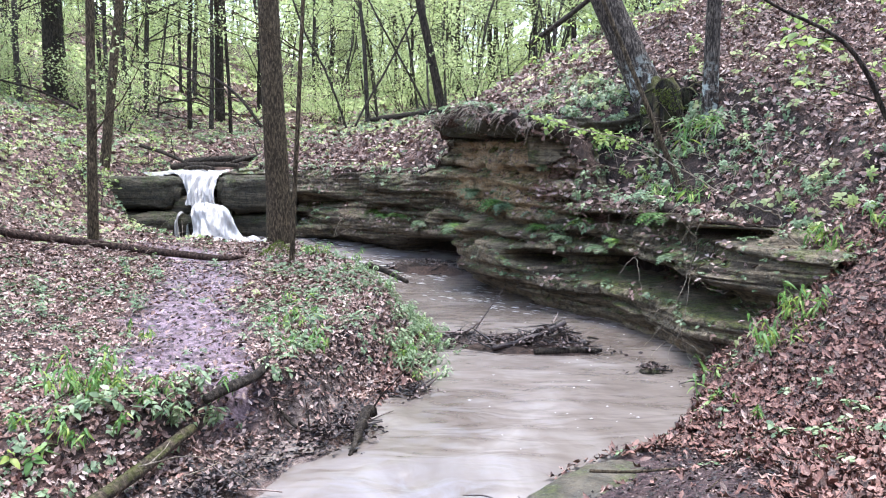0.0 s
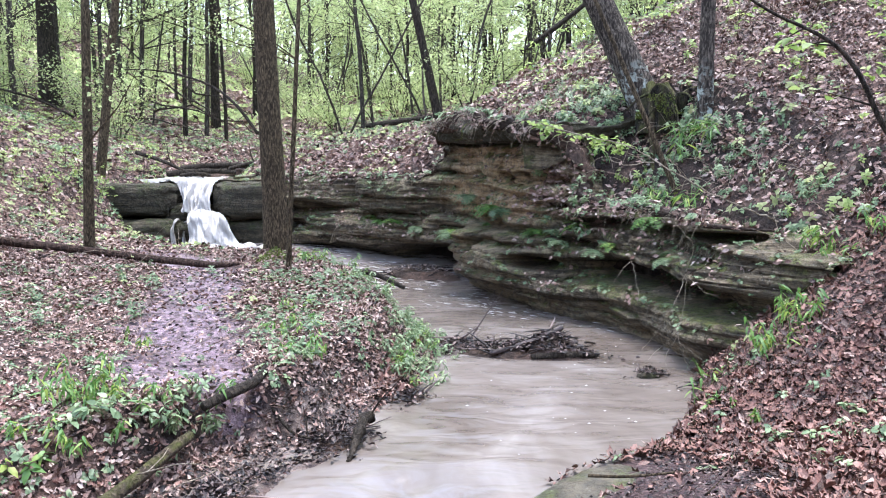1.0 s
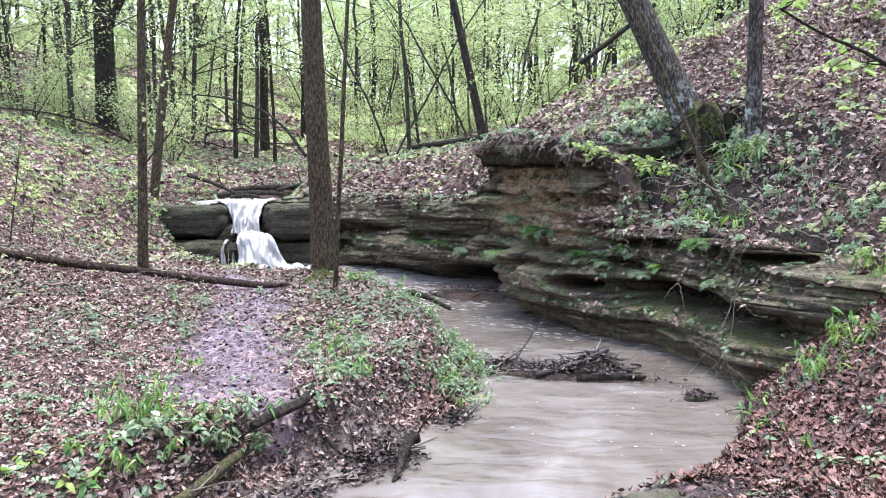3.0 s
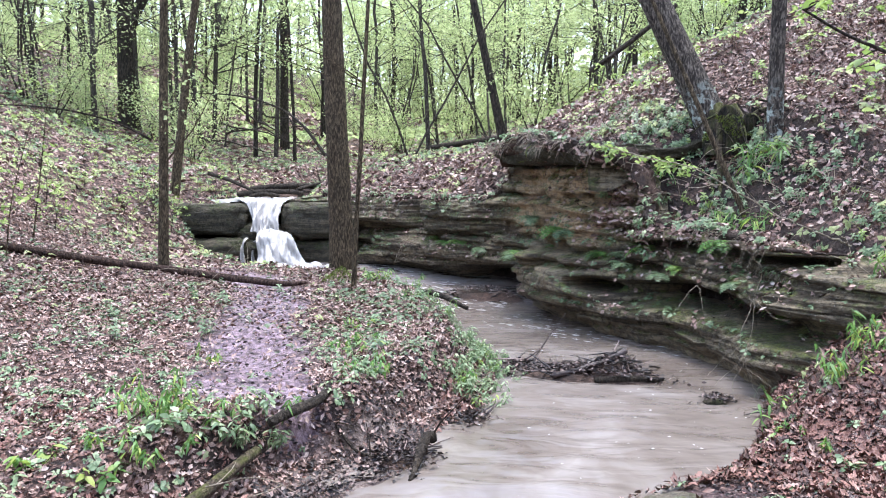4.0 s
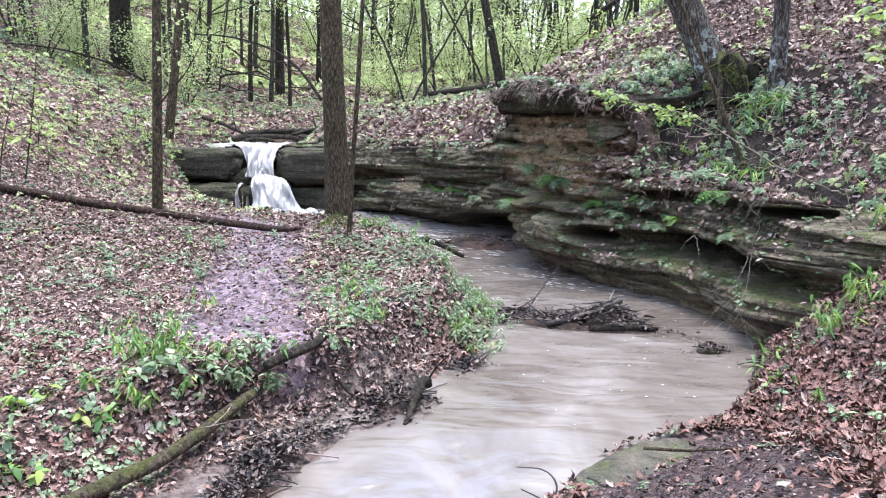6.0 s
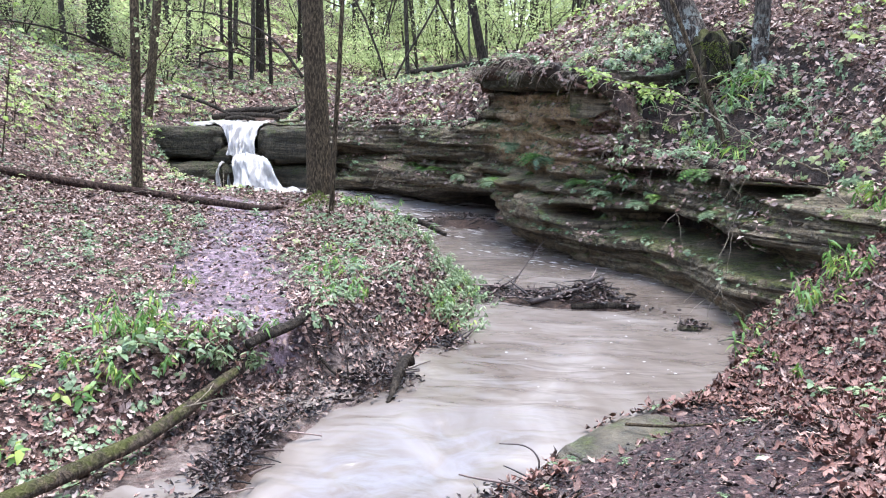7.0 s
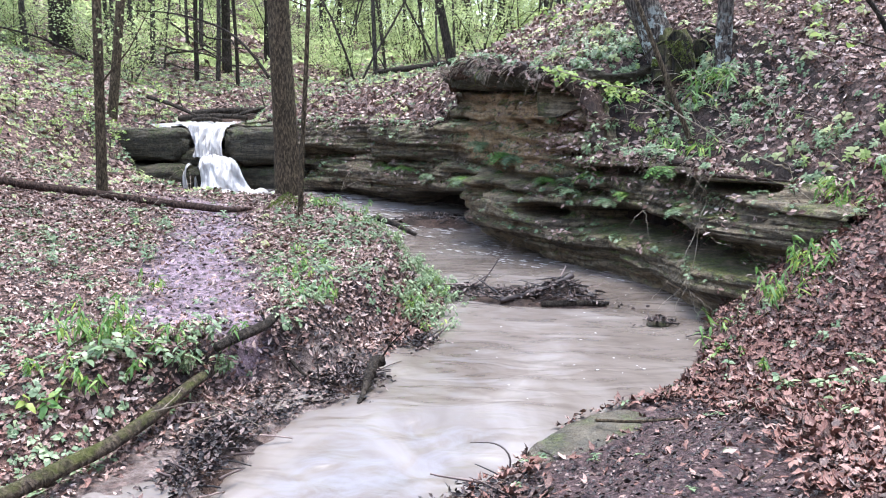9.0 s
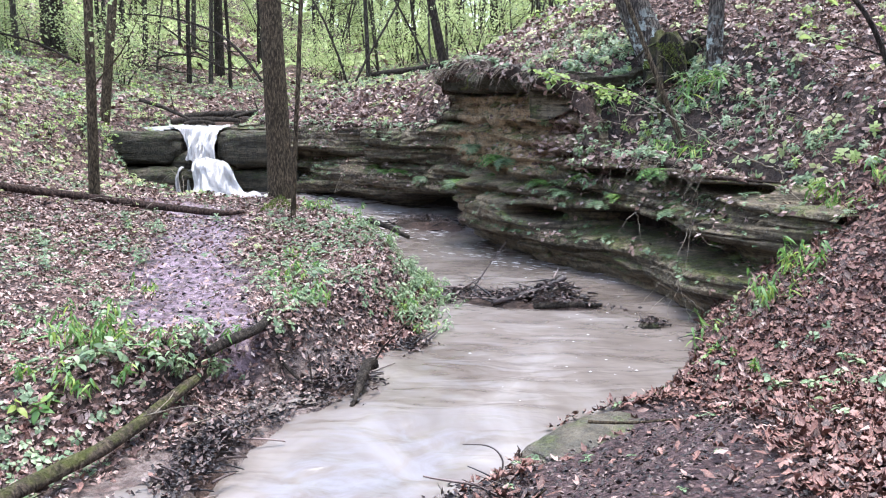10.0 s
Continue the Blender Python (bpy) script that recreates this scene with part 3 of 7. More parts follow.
def build_wall():
    ss = np.arange(WALL_A - 0.9, WALL_B + 0.6, 0.024)
    base = wall_point(ss)
    k = np.ones(29) / 29
    soft = base
    for _ in range(3):
        soft = np.stack([np.convolve(np.pad(soft[:, j], 14, "edge"), k, "valid") for j in (0, 1)], 1)
    t = np.gradient(soft, axis=0)
    t /= np.linalg.norm(t, axis=1)[:, None]
    out = np.stack([-t[:, 1], t[:, 0]], 1)
    top = np.maximum(np.interp(ss, TOP_S, TOP_Z), 1.2) + 0.07 * fbm(soft, 1.2, 3, 31)
    u = np.linspace(0, 1, 144)
    zt = -0.5 + (top[:, None] + 0.5) * np.minimum(u / 0.9, 1)[None]
    tab = np.array(FACE)
    end = along(RIGHT_LINE, (1.95, 11.02))
    up_ = along(RIGHT_LINE, (-0.5, 15.85))
    w_end = 1 - sm(ss, end, along(RIGHT_LINE, (1.35, 11.7)))
    w_up = sm(ss, along(RIGHT_LINE, (0.15, 15.25)), up_)
    P3 = np.stack([np.repeat(soft[:, 0], len(u)), np.repeat(soft[:, 1], len(u)), zt.ravel()], 1)
    zz = zt + (0.07 * fbm(P3 * [1, 1, 0.3], 0.7, 3, 32) + 0.025 * fbm(P3, 2.5, 2, 33)).reshape(zt.shape)
    o = [np.interp(zz, tab[:, 0], tab[:, j]) for j in (1, 2, 3)]
    off = o[1] * (1 - w_end - w_up)[:, None] + o[2] * w_end[:, None] + o[0] * w_up[:, None]
    off += 0.16 * np.exp(-((ss - along(RIGHT_LINE, (0.15, 15.2))) / 0.5) ** 2)[:, None] * sm(zt, 2.2, 2.5)
    # hollows worn into the face: place along the wall, height, half length, half height, depth
    for q, z0, a, b, d in (((1.22, 11.7), 0.70, 0.34, 0.085, 0.95), ((0.92, 12.75), 1.19, 0.2, 0.085, 0.75), ((0.6, 13.4), 1.12, 0.35, 0.06, 0.4), ((0.15, 15.2), 0.2, 0.9, 0.3, 1.3), ((-0.35, 15.8), 0.16, 0.7, 0.28, 0.9),
                           ((0.82, 12.9), 1.88, 0.16, 0.06, 0.42), ((0.7, 13.1), 1.90, 0.12, 0.05, 0.35), ((0.95, 12.4), 1.92, 0.1, 0.05, 0.3), ((0.55, 14.1), 1.9, 0.16, 0.05, 0.3), ((0.75, 13.1), 1.42, 0.1, 0.05, 0.25),
                           ((0.8, 13.0), 0.82, 0.14, 0.1, 0.25), ((2.15, 10.4), 0.72, 0.6, 0.13, 0.35), ((2.5, 9.6), 0.70, 0.5, 0.14, 0.3), ((-1.95, 16.95), 1.45, 0.3, 0.42, 0.6), ((-1.7, 16.7), 0.95, 0.5, 0.07, 0.3),
                           ((-3.0, 18.0), 1.12, 0.8, 0.12, 0.4), ((-3.6, 18.4), 0.72, 0.8, 0.12, 0.4), ((0.6, 13.7), 2.3, 0.12, 0.13, 0.4), ((1.7, 11.35), 1.0, 0.4, 0.06, 0.25), ((1.5, 11.6), 1.5, 0.5, 0.05, 0.25)):
        s0 = along(RIGHT_LINE, q)
        e = ((ss[:, None] - s0) / a) ** 2 + ((zt - z0) / b) ** 2
        off -= d * np.exp(-e ** 1.6)
    off += (0.08 * fbm(P3 * [1, 1, 0.5], 0.9, 4, 34) + 0.04 * fbm(P3 * [1, 1, 1.5], 1.8, 4, 35) + 0.03 * fbm(P3 * [1, 1, 2.2], 7, 3, 36) + 0.020 * fbm(P3, 22, 3, 37)).reshape(zt.shape)
    # the rounded nose of the lower bed, with the wall behind it drawn back
    nose = along(RIGHT_LINE, (0.6, 13.5))
    low = sm(zt, 1.08, 0.96)
    behind = sm(ss, nose, nose + 0.4)[:, None]
    off -= (0.3 * low + 0.85 * sm(zt, 0.58, 0.44)) * behind * (1 - sm(ss, nose + 1.4, nose + 2.3)[:, None])
    off += 0.2 * np.exp(-((ss - nose + 0.3) / 0.4) ** 2)[:, None] * low * sm(zt, 0.0, 0.4)
    # the beds break into blocks along upright joints
    gen = np.random.default_rng(44)
    for lo, hi in ((-0.6, 0.3), (0.3, 0.56), (0.56, 0.86), (0.86, 1.08), (1.08, 1.4), (1.4, 1.8), (1.8, 2.42), (2.42, 3.4)):
        cuts = np.cumsum(gen.uniform(0.35, 1.5, 40)) + ss[0] - 1
        side = gen.normal(0, 0.05, 41)
        wob = 0.10 * fbm(np.stack([zt.ravel() * 2.0, np.repeat(ss, len(u)) * 0.2], 1), 1.5, 3, 45 + lo).reshape(zt.shape)
        S = ss[:, None] + wob
        k = np.searchsorted(cuts, S)
        near_cut = np.minimum(abs(S - cuts[np.clip(k, 0, 39)]), abs(S - cuts[np.clip(k - 1, 0, 39)]))
        here = sm(zz, lo - 0.015, lo + 0.015) * (1 - sm(zz, hi - 0.015, hi + 0.015))
        off += here * (side[k] - 0.07 * np.exp(-(near_cut / 0.03) ** 2))
    steps = fbm(P3 * [0.35, 0.35, 6], 1.6, 2, 38).reshape(zt.shape)
    off += 0.045 * np.sign(steps) * np.minimum(1, abs(steps) * 7)
    crack = fbm(P3 * [0.3, 0.3, 3.4], 1.9, 2, 39).reshape(zt.shape)
    off -= 0.08 * np.exp(-(crack / 0.07) ** 2) * sm(fbm(P3 * [1, 1, 0.4], 0.8, 2, 40).reshape(zt.shape), -0.2, 0.4)
    # ragged lip at the near end, rough crumbling cap over the prow
    rag = fbm(P3, 3.2, 4, 46).reshape(zt.shape)
    off += 0.16 * rag * w_end[:, None] * sm(zt, 1.34, 1.42) + 0.13 * rag * sm(zt, 2.36, 2.46) + 0.05 * fbm(P3, 9.0, 3, 47).reshape(zt.shape) * sm(zt, 2.36, 2.46)
    # the near end rounds off into the bank
    off -= 0.95 * sm(ss, WALL_A + 0.25, WALL_A - 0.75)[:, None] ** 1.3
    # the top turns back under the soil
    back = np.clip((u - 0.9) / 0.1, 0, 1)[None] * 1.25
    off = off - back
    zt = zt + (0.05 * np.sin(np.clip((u - 0.88) / 0.12, 0, 1) * np.pi)[None]) - 0.22 * np.clip((u - 0.92) / 0.08, 0, 1)[None]
    V = np.stack([soft[:, 0, None] + out[:, 0, None] * off, soft[:, 1, None] + out[:, 1, None] * off, zt], 2).reshape(-1, 3)
    n = len(u)
    i = np.arange(len(ss) - 1)[:, None] * n + np.arange(n - 1)[None]
    g = Geo()
    g.add(V, np.stack([i, i + n, i + n + 1, i + 1], 2).reshape(-1, 4))
    me = g.mesh("rock_wall", ROCK)
    fresh = np.exp(-((ss - along(RIGHT_LINE, (0.55, 13.4))) / 1.9) ** 4)[:, None] * (0.2 + 0.8 * sm(zt, 1.1, 1.4) * sm(zt, 2.42, 2.28))
    fresh = np.maximum(fresh, 0.3 * sm(zt, 0.35, 0.05) * (1 - w_up)[:, None])
    fresh = fresh - 1.1 * sm(zt, 2.28, 2.4)
    at = me.attributes.new("fresh", "FLOAT", "POINT")
    at.data.foreach_set("value", fresh.ravel().astype(np.float32))
    tagged(new("rock_wall", me), "undercut bedded sandstone ledge, mossy and wet, along creek", "rock face", kind="structure")
    return ss, soft, out, off, zt


WALL = build_wall()


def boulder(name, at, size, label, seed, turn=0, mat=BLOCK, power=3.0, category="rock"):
    """A worn block: a superellipsoid with bedding and dents."""
    nu, nv = 56, 30
    a, b = np.linspace(0, 2 * np.pi, nu, endpoint=False), np.linspace(-np.pi / 2, np.pi / 2, nv)
    A, B = np.meshgrid(a, b)
    f = lambda w, e: np.sign(w) * np.abs(w) ** e
    e = 2 / power
    d = np.stack([f(np.cos(B), e) * f(np.cos(A), e), f(np.cos(B), e) * f(np.sin(A), e), f(np.sin(B), e)], 2).reshape(-1, 3) * np.array(size) / 2
    r = 1 + (0.14 * fbm(d + seed * 3.1, 1.6, 3, seed) + 0.05 * fbm(d * [1, 1, 3] + seed, 4, 3, seed + 1))
    v = d * r[:, None]
    v *= (1 + 0.07 * fbm(v, 9, 4, seed + 2) - 0.08 * np.exp(-(fbm(v * [1, 1, 2], 2.0, 2, seed + 4) / 0.1) ** 2))[:, None]
    i = np.arange(nv - 1)[:, None] * nu + np.arange(nu)[None]
    j = np.arange(nv - 1)[:, None] * nu + (np.arange(nu)[None] + 1) % nu
    g = Geo()
    g.add(v, np.stack([i, j, j + nu, i + nu], 2).reshape(-1, 4))
    ob = part(name, g, mat)
    ob.matrix_world = pose(*at, 0, 0, turn)
    return tagged(ob, label, category)


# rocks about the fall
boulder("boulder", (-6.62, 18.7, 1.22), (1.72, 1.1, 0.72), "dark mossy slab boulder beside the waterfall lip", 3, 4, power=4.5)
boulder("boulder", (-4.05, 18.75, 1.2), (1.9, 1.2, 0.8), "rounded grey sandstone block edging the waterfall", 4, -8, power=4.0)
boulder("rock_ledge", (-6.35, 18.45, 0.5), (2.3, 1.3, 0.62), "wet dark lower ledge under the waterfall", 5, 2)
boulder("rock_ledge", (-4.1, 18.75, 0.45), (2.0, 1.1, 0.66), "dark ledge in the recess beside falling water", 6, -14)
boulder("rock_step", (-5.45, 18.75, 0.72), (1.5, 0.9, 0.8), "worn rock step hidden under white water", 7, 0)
boulder("flat_rock", (1.04, 5.4, -0.035), (1.3, 0.6, 0.18), "pale flat rock with moss at the waterside", 8, 46, SLAB)
boulder("stone", (2.1, 8.24, -0.01), (0.22, 0.15, 0.12), "dark wet stone breaking the water", 9, 10)

# ---- the fall ----
def chute(lanes, seed, streak=3.0):
    """Falling water: each row gives middle x, half width, y, z along the drop."""
    c = rounded(np.array(lanes, float), 3)
    w = np.linspace(-1, 1, 49)
    X = c[:, 0, None] + c[:, 1, None] * w[None]
    bulge = (1 - w ** 2)[None]
    Y = c[:, 2, None] - np.minimum(0.10, c[:, 1, None]) * bulge
    Z = c[:, 3, None] + 0.02 * bulge
    P = np.stack([X.ravel() * streak, Y.ravel() * 0.6, Z.ravel() * 0.8], 1)
    nz = fbm(P, 2.6, 4, seed).reshape(X.shape)
    fine = fbm(P * [3, 1, 1.5], 4, 3, seed + 1).reshape(X.shape)
    Y = Y - 0.13 * nz - 0.06 * fine
    Z = Z + 0.05 * nz + 0.03 * fine
    n = len(w)
    i = np.arange(len(c) - 1)[:, None] * n + np.arange(n - 1)[None]
    return np.stack([X, Y, Z], 2).reshape(-1, 3), np.stack([i, i + 1, i + n + 1, i + n], 2).reshape(-1, 4)


def build_fall():
    fall = thing("waterfall", (-5.3, 18.4, 0.25), "small white waterfall tumbling over sandstone ledges", "waterfall")
    o = np.array([-5.3, 18.4, 0.25])
    g = Geo()
    v, f = chute([(-5.6, 0.8, 19.5, 1.66), (-5.5, 0.62, 19.0, 1.64), (-5.38, 0.42, 18.6, 1.58), (-5.34, 0.34, 18.36, 1.35), (-5.3, 0.3, 18.24, 1.1), (-5.28, 0.32, 18.18, 0.94)], 41)
    g.add(v - o, f)
    part("upper_fall", g, FOAM, fall)
    g = Geo()
    v, f = chute([(-5.26, 0.3, 18.3, 0.98), (-5.12, 0.36, 18.02, 1.0), (-4.95, 0.42, 17.76, 0.86), (-4.82, 0.46, 17.58, 0.52), (-4.66, 0.62, 17.3, 0.2)], 43, 1.4)
    g.add(v - o, f)
    part("lower_fall", g, FOAM, fall)
    gt = np.random.default_rng(9)
    for k, (x, w) in enumerate(((-5.7, 0.045), (-5.52, 0.035))):
        g = Geo()
        v, f = chute([(x, w, 18.3, 0.76), (x, w, 18.0, 0.74), (x - gt.uniform(-0.03, 0.05), w * 0.8, 17.9, 0.58), (x + gt.normal(0, 0.03), w * 1.3, 17.86, 0.2)], 45 + k)
        g.add(v - o, f)
        part("side_trickle", g, FOAM, fall)
    g = Geo()
    gg = np.random.default_rng(5)
    for k in range(46):
        c = np.array([gg.normal(-4.75, 0.5), gg.normal(17.45, 0.22), 0.24])
        r = gg.uniform(0.05, 0.17)
        a = np.linspace(0, 2 * np.pi, 9)[:-1]
        rings = [(1.0, -0.05), (0.9, 0.45), (0.5, 0.8), (0.08, 0.95)]
        vs = np.array([[c[0] + r * q * np.cos(t) * gg.uniform(0.8, 1.2), c[1] + r * q * np.sin(t), c[2] + r * h * 0.8] for q, h in rings for t in a])
        g.add(vs - o, [(i * 8 + j, i * 8 + (j + 1) % 8, i * 8 + 8 + (j + 1) % 8, i * 8 + 8 + j) for i in range(3) for j in range(8)])
    tagged(part("froth", g, FOAM, fall), kind="stuff")


build_fall()


# ---- trees ----
LEAF = [(0, 0, 0), (0.5, 0.32, 0.08), (1.0, 0, -0.05), (0.5, -0.32, 0.08)]
LEAF_F = [(0, 1, 2), (0, 2, 3)]
SLIP = [(0, 0.1, 0), (1.0, 0.12, 0.0), (0.45, -0.5, 0.06)]


def leaf_cloud(g, centres, size, gen, tilt=0.9, far=False):
    k = len(centres)
    nrm = np.tile([0.0, 0.0, 1.0], (k, 1))
    m = turns(nrm, gen.uniform(0, 6.28, k), tilt, gen)
    m = m * (size * gen.uniform(0.6, 1.3, k))[:, None, None]
    g.many(SLIP if far else LEAF, [(0, 1, 2)] if far else LEAF_F, m, centres)


def limb(start, way, length, gen, sag=0.0, curl=0.35, n=7):
    p, d = [np.array(start, float)], np.array(way, float)
    d /= np.linalg.norm(d)
    for _ in range(n - 1):
        d = d + gen.normal(size=3) * curl / n + np.array([0, 0, -sag / n])
        d /= np.linalg.norm(d)
        p.append(p[-1] + d * length / (n - 1))
    return np.array(p)


def tree_parts(height, radius, seed, lean=(0, 0), crown_from=0.45, limbs=9, leaves=2600, leaf=0.11, spread=0.34, sides=10, bend=0.25, flare=1.35, side_shoots=0, apart=None, far=False):
    """Trunk with limbs, and a sparse spring crown on the twigs."""
    gen = np.random.default_rng(seed)
    hs = np.linspace(0, 1, 12)
    deep = 0.5 + 1.2 * math.hypot(*lean)
    wav = np.cumsum(gen.normal(size=(12, 2)), axis=0) * bend * radius * 0.9
    wav -= wav[0]
    tr = np.stack([lean[0] * height * hs + wav[:, 0] * hs, lean[1] * height * hs + wav[:, 1] * hs, height * hs - deep * (hs == 0)], 1)
    tr[0, :2] -= np.array(lean) * deep
    trunk = Geo()
    fine = rounded(tr, 1)
    rad = radius * np.array([flare, 1.04, 0.97, 0.9, 0.84, 0.78, 0.7, 0.6, 0.48, 0.34, 0.18])
    trunk.add(*tube(fine, rad, sides, 0.018, True, seed))
    tips = []
    for k in range(limbs):
        h = crown_from + (0.97 - crown_from) * gen.random() ** 1.3 if k >= side_shoots else gen.uniform(0.15, crown_from)
        at = np.array([np.interp(h, hs, tr[:, j]) for j in range(3)])
        a = gen.uniform(0, 6.28)
        L = height * spread * (1.15 - 0.6 * h) * gen.uniform(0.6, 1.2) * (0.55 if k < side_shoots else 1)
        p = limb(at, (np.cos(a), np.sin(a), gen.uniform(0.2, 0.9)), L, gen, 0.1, 0.7, 5 if far else 7)
        r0 = radius * max(0.12, 0.42 * (1.1 - h)) * (0.6 if k < side_shoots else 1)
        wood = trunk if apart is None else Geo()
        wood.add(*tube(p, [r0, r0 * 0.6, r0 * 0.2], 3 if far else 5, 0, False, seed + k))
        tips.append((p[2:], L))
        for _ in range(3 if far else 4):
            i = gen.integers(2, len(p) - 1)
            b = gen.uniform(0, 6.28)
            q = limb(p[i], (np.cos(b), np.sin(b), gen.uniform(-0.1, 0.6)), L * gen.uniform(0.3, 0.6), gen, 0.1, 0.8, 4 if far else 5)
            wood.add(*tube(q, [r0 * 0.35, r0 * 0.1], 3 if far else 4, 0, False, seed + k))
            tips.append((q, L * 0.5))
        if apart is not None:
            apart.append(wood)
    crown = Geo()
    cs = []
    for _ in range(leaves // 8):
        q, L = tips[gen.integers(len(tips))]
        c = q[gen.integers(1, len(q))] + gen.normal(size=3) * 0.05 * (L + 1)
        cs.append(c + gen.normal(size=(8, 3)) * (0.10 + 0.5 * leaf))
    leaf_cloud(crown, np.concatenate(cs), leaf, gen, far=far)
    return trunk, crown


def plant_tree(name, xy, label, height, radius, seed, bark=BARK_DARK, group="", **kw):
    z = float(ground_height(*xy)[0])
    t = thing(name, (*xy, z), label, "tree", group)
    limbs_of = []
    trunk, crown = tree_parts(height, radius, seed, apart=limbs_of, **kw)
    bole = part("trunk", trunk, bark, t)
    for wood in limbs_of:
        part("limb", wood, bark, bole)
    if crown.n:
        part("crown", crown, CANOPY, t)
    return t


plant_tree("tree", (-2.66, 13.6), "tall straight brown-barked tree with mossy foot on the bank", 14, 0.18, 11, BARK, crown_from=0.72, limbs=8, leaves=1600, sides=20, bend=0.3, lean=(-0.032, 0), flare=1.5)
plant_tree("tree", (-5.5, 13.05), "slim grey-brown young tree beside a fallen log", 10, 0.076, 12, BARK, crown_from=0.5, limbs=7, leaves=700, leaf=0.07, bend=0.3, side_shoots=2, lean=(0.035, 0))
plant_tree("sapling", (-2.12, 11.6), "thin leaning sapling close to a big trunk", 7, 0.035, 13, BARK, crown_from=0.4, limbs=7, leaves=110, leaf=0.05, lean=(0.05, 0.0), bend=0.8)
plant_tree("tree", (-7.65, 19.0), "slim dark tree leaning over the far bank", 11, 0.1, 14, BARK, lean=(0.15, 0), crown_from=0.5, limbs=8, leaves=1200, leaf=0.08, bend=0.8)
oak = plant_tree("tree", (-11.4, 25.0), "stout dark oak high on the ravine slope", 15, 0.29, 15, crown_from=0.3, limbs=12, leaves=260, bend=0.3)
g = Geo()
g.add(*tube(rounded([(0, 0, 2.6), (0.25, 0, 3.3), (0.8, 0, 4.2), (1.2, 0.1, 5.4), (1.5, 0.1, 7.5)], 2), [0.2, 0.17, 0.14, 0.1, 0.05], 10, 0.03))
part("fork", g, BARK_DARK, oak)
plant_tree("tree", (-7.9, 30.0), "dark straight tree behind the waterfall", 14, 0.15, 16, crown_from=0.4, limbs=10, leaves=2000, bend=0.4)
plant_tree("tree", (0.0, 22.0), "dark slender tree tilting over the wooded crest", 12, 0.11, 17, lean=(-0.2, 0.05), crown_from=0.45, limbs=8, leaves=1500, bend=0.5)
plant_tree("tree", (3.05, 12.3), "big leaning tree with lichened rough bark on the crest", 13, 0.2, 18, BARK_LICHEN, lean=(-0.47, 0.1), crown_from=0.5, limbs=9, leaves=1800, sides=18, flare=1.7, bend=0.2)
plant_tree("tree", (3.62, 11.5), "upright tree with pale lichen on its foot", 11, 0.095, 19, BARK_LICHEN, crown_from=0.5, limbs=8, leaves=1200, bend=0.4)
plant_tree("sapling", (3.1, 10.95), "thin bent sapling growing out of the ledge", 6, 0.034, 20, BARK, lean=(-0.42, 0.1), crown_from=0.6, limbs=5, leaves=260, leaf=0.06, bend=0.8)


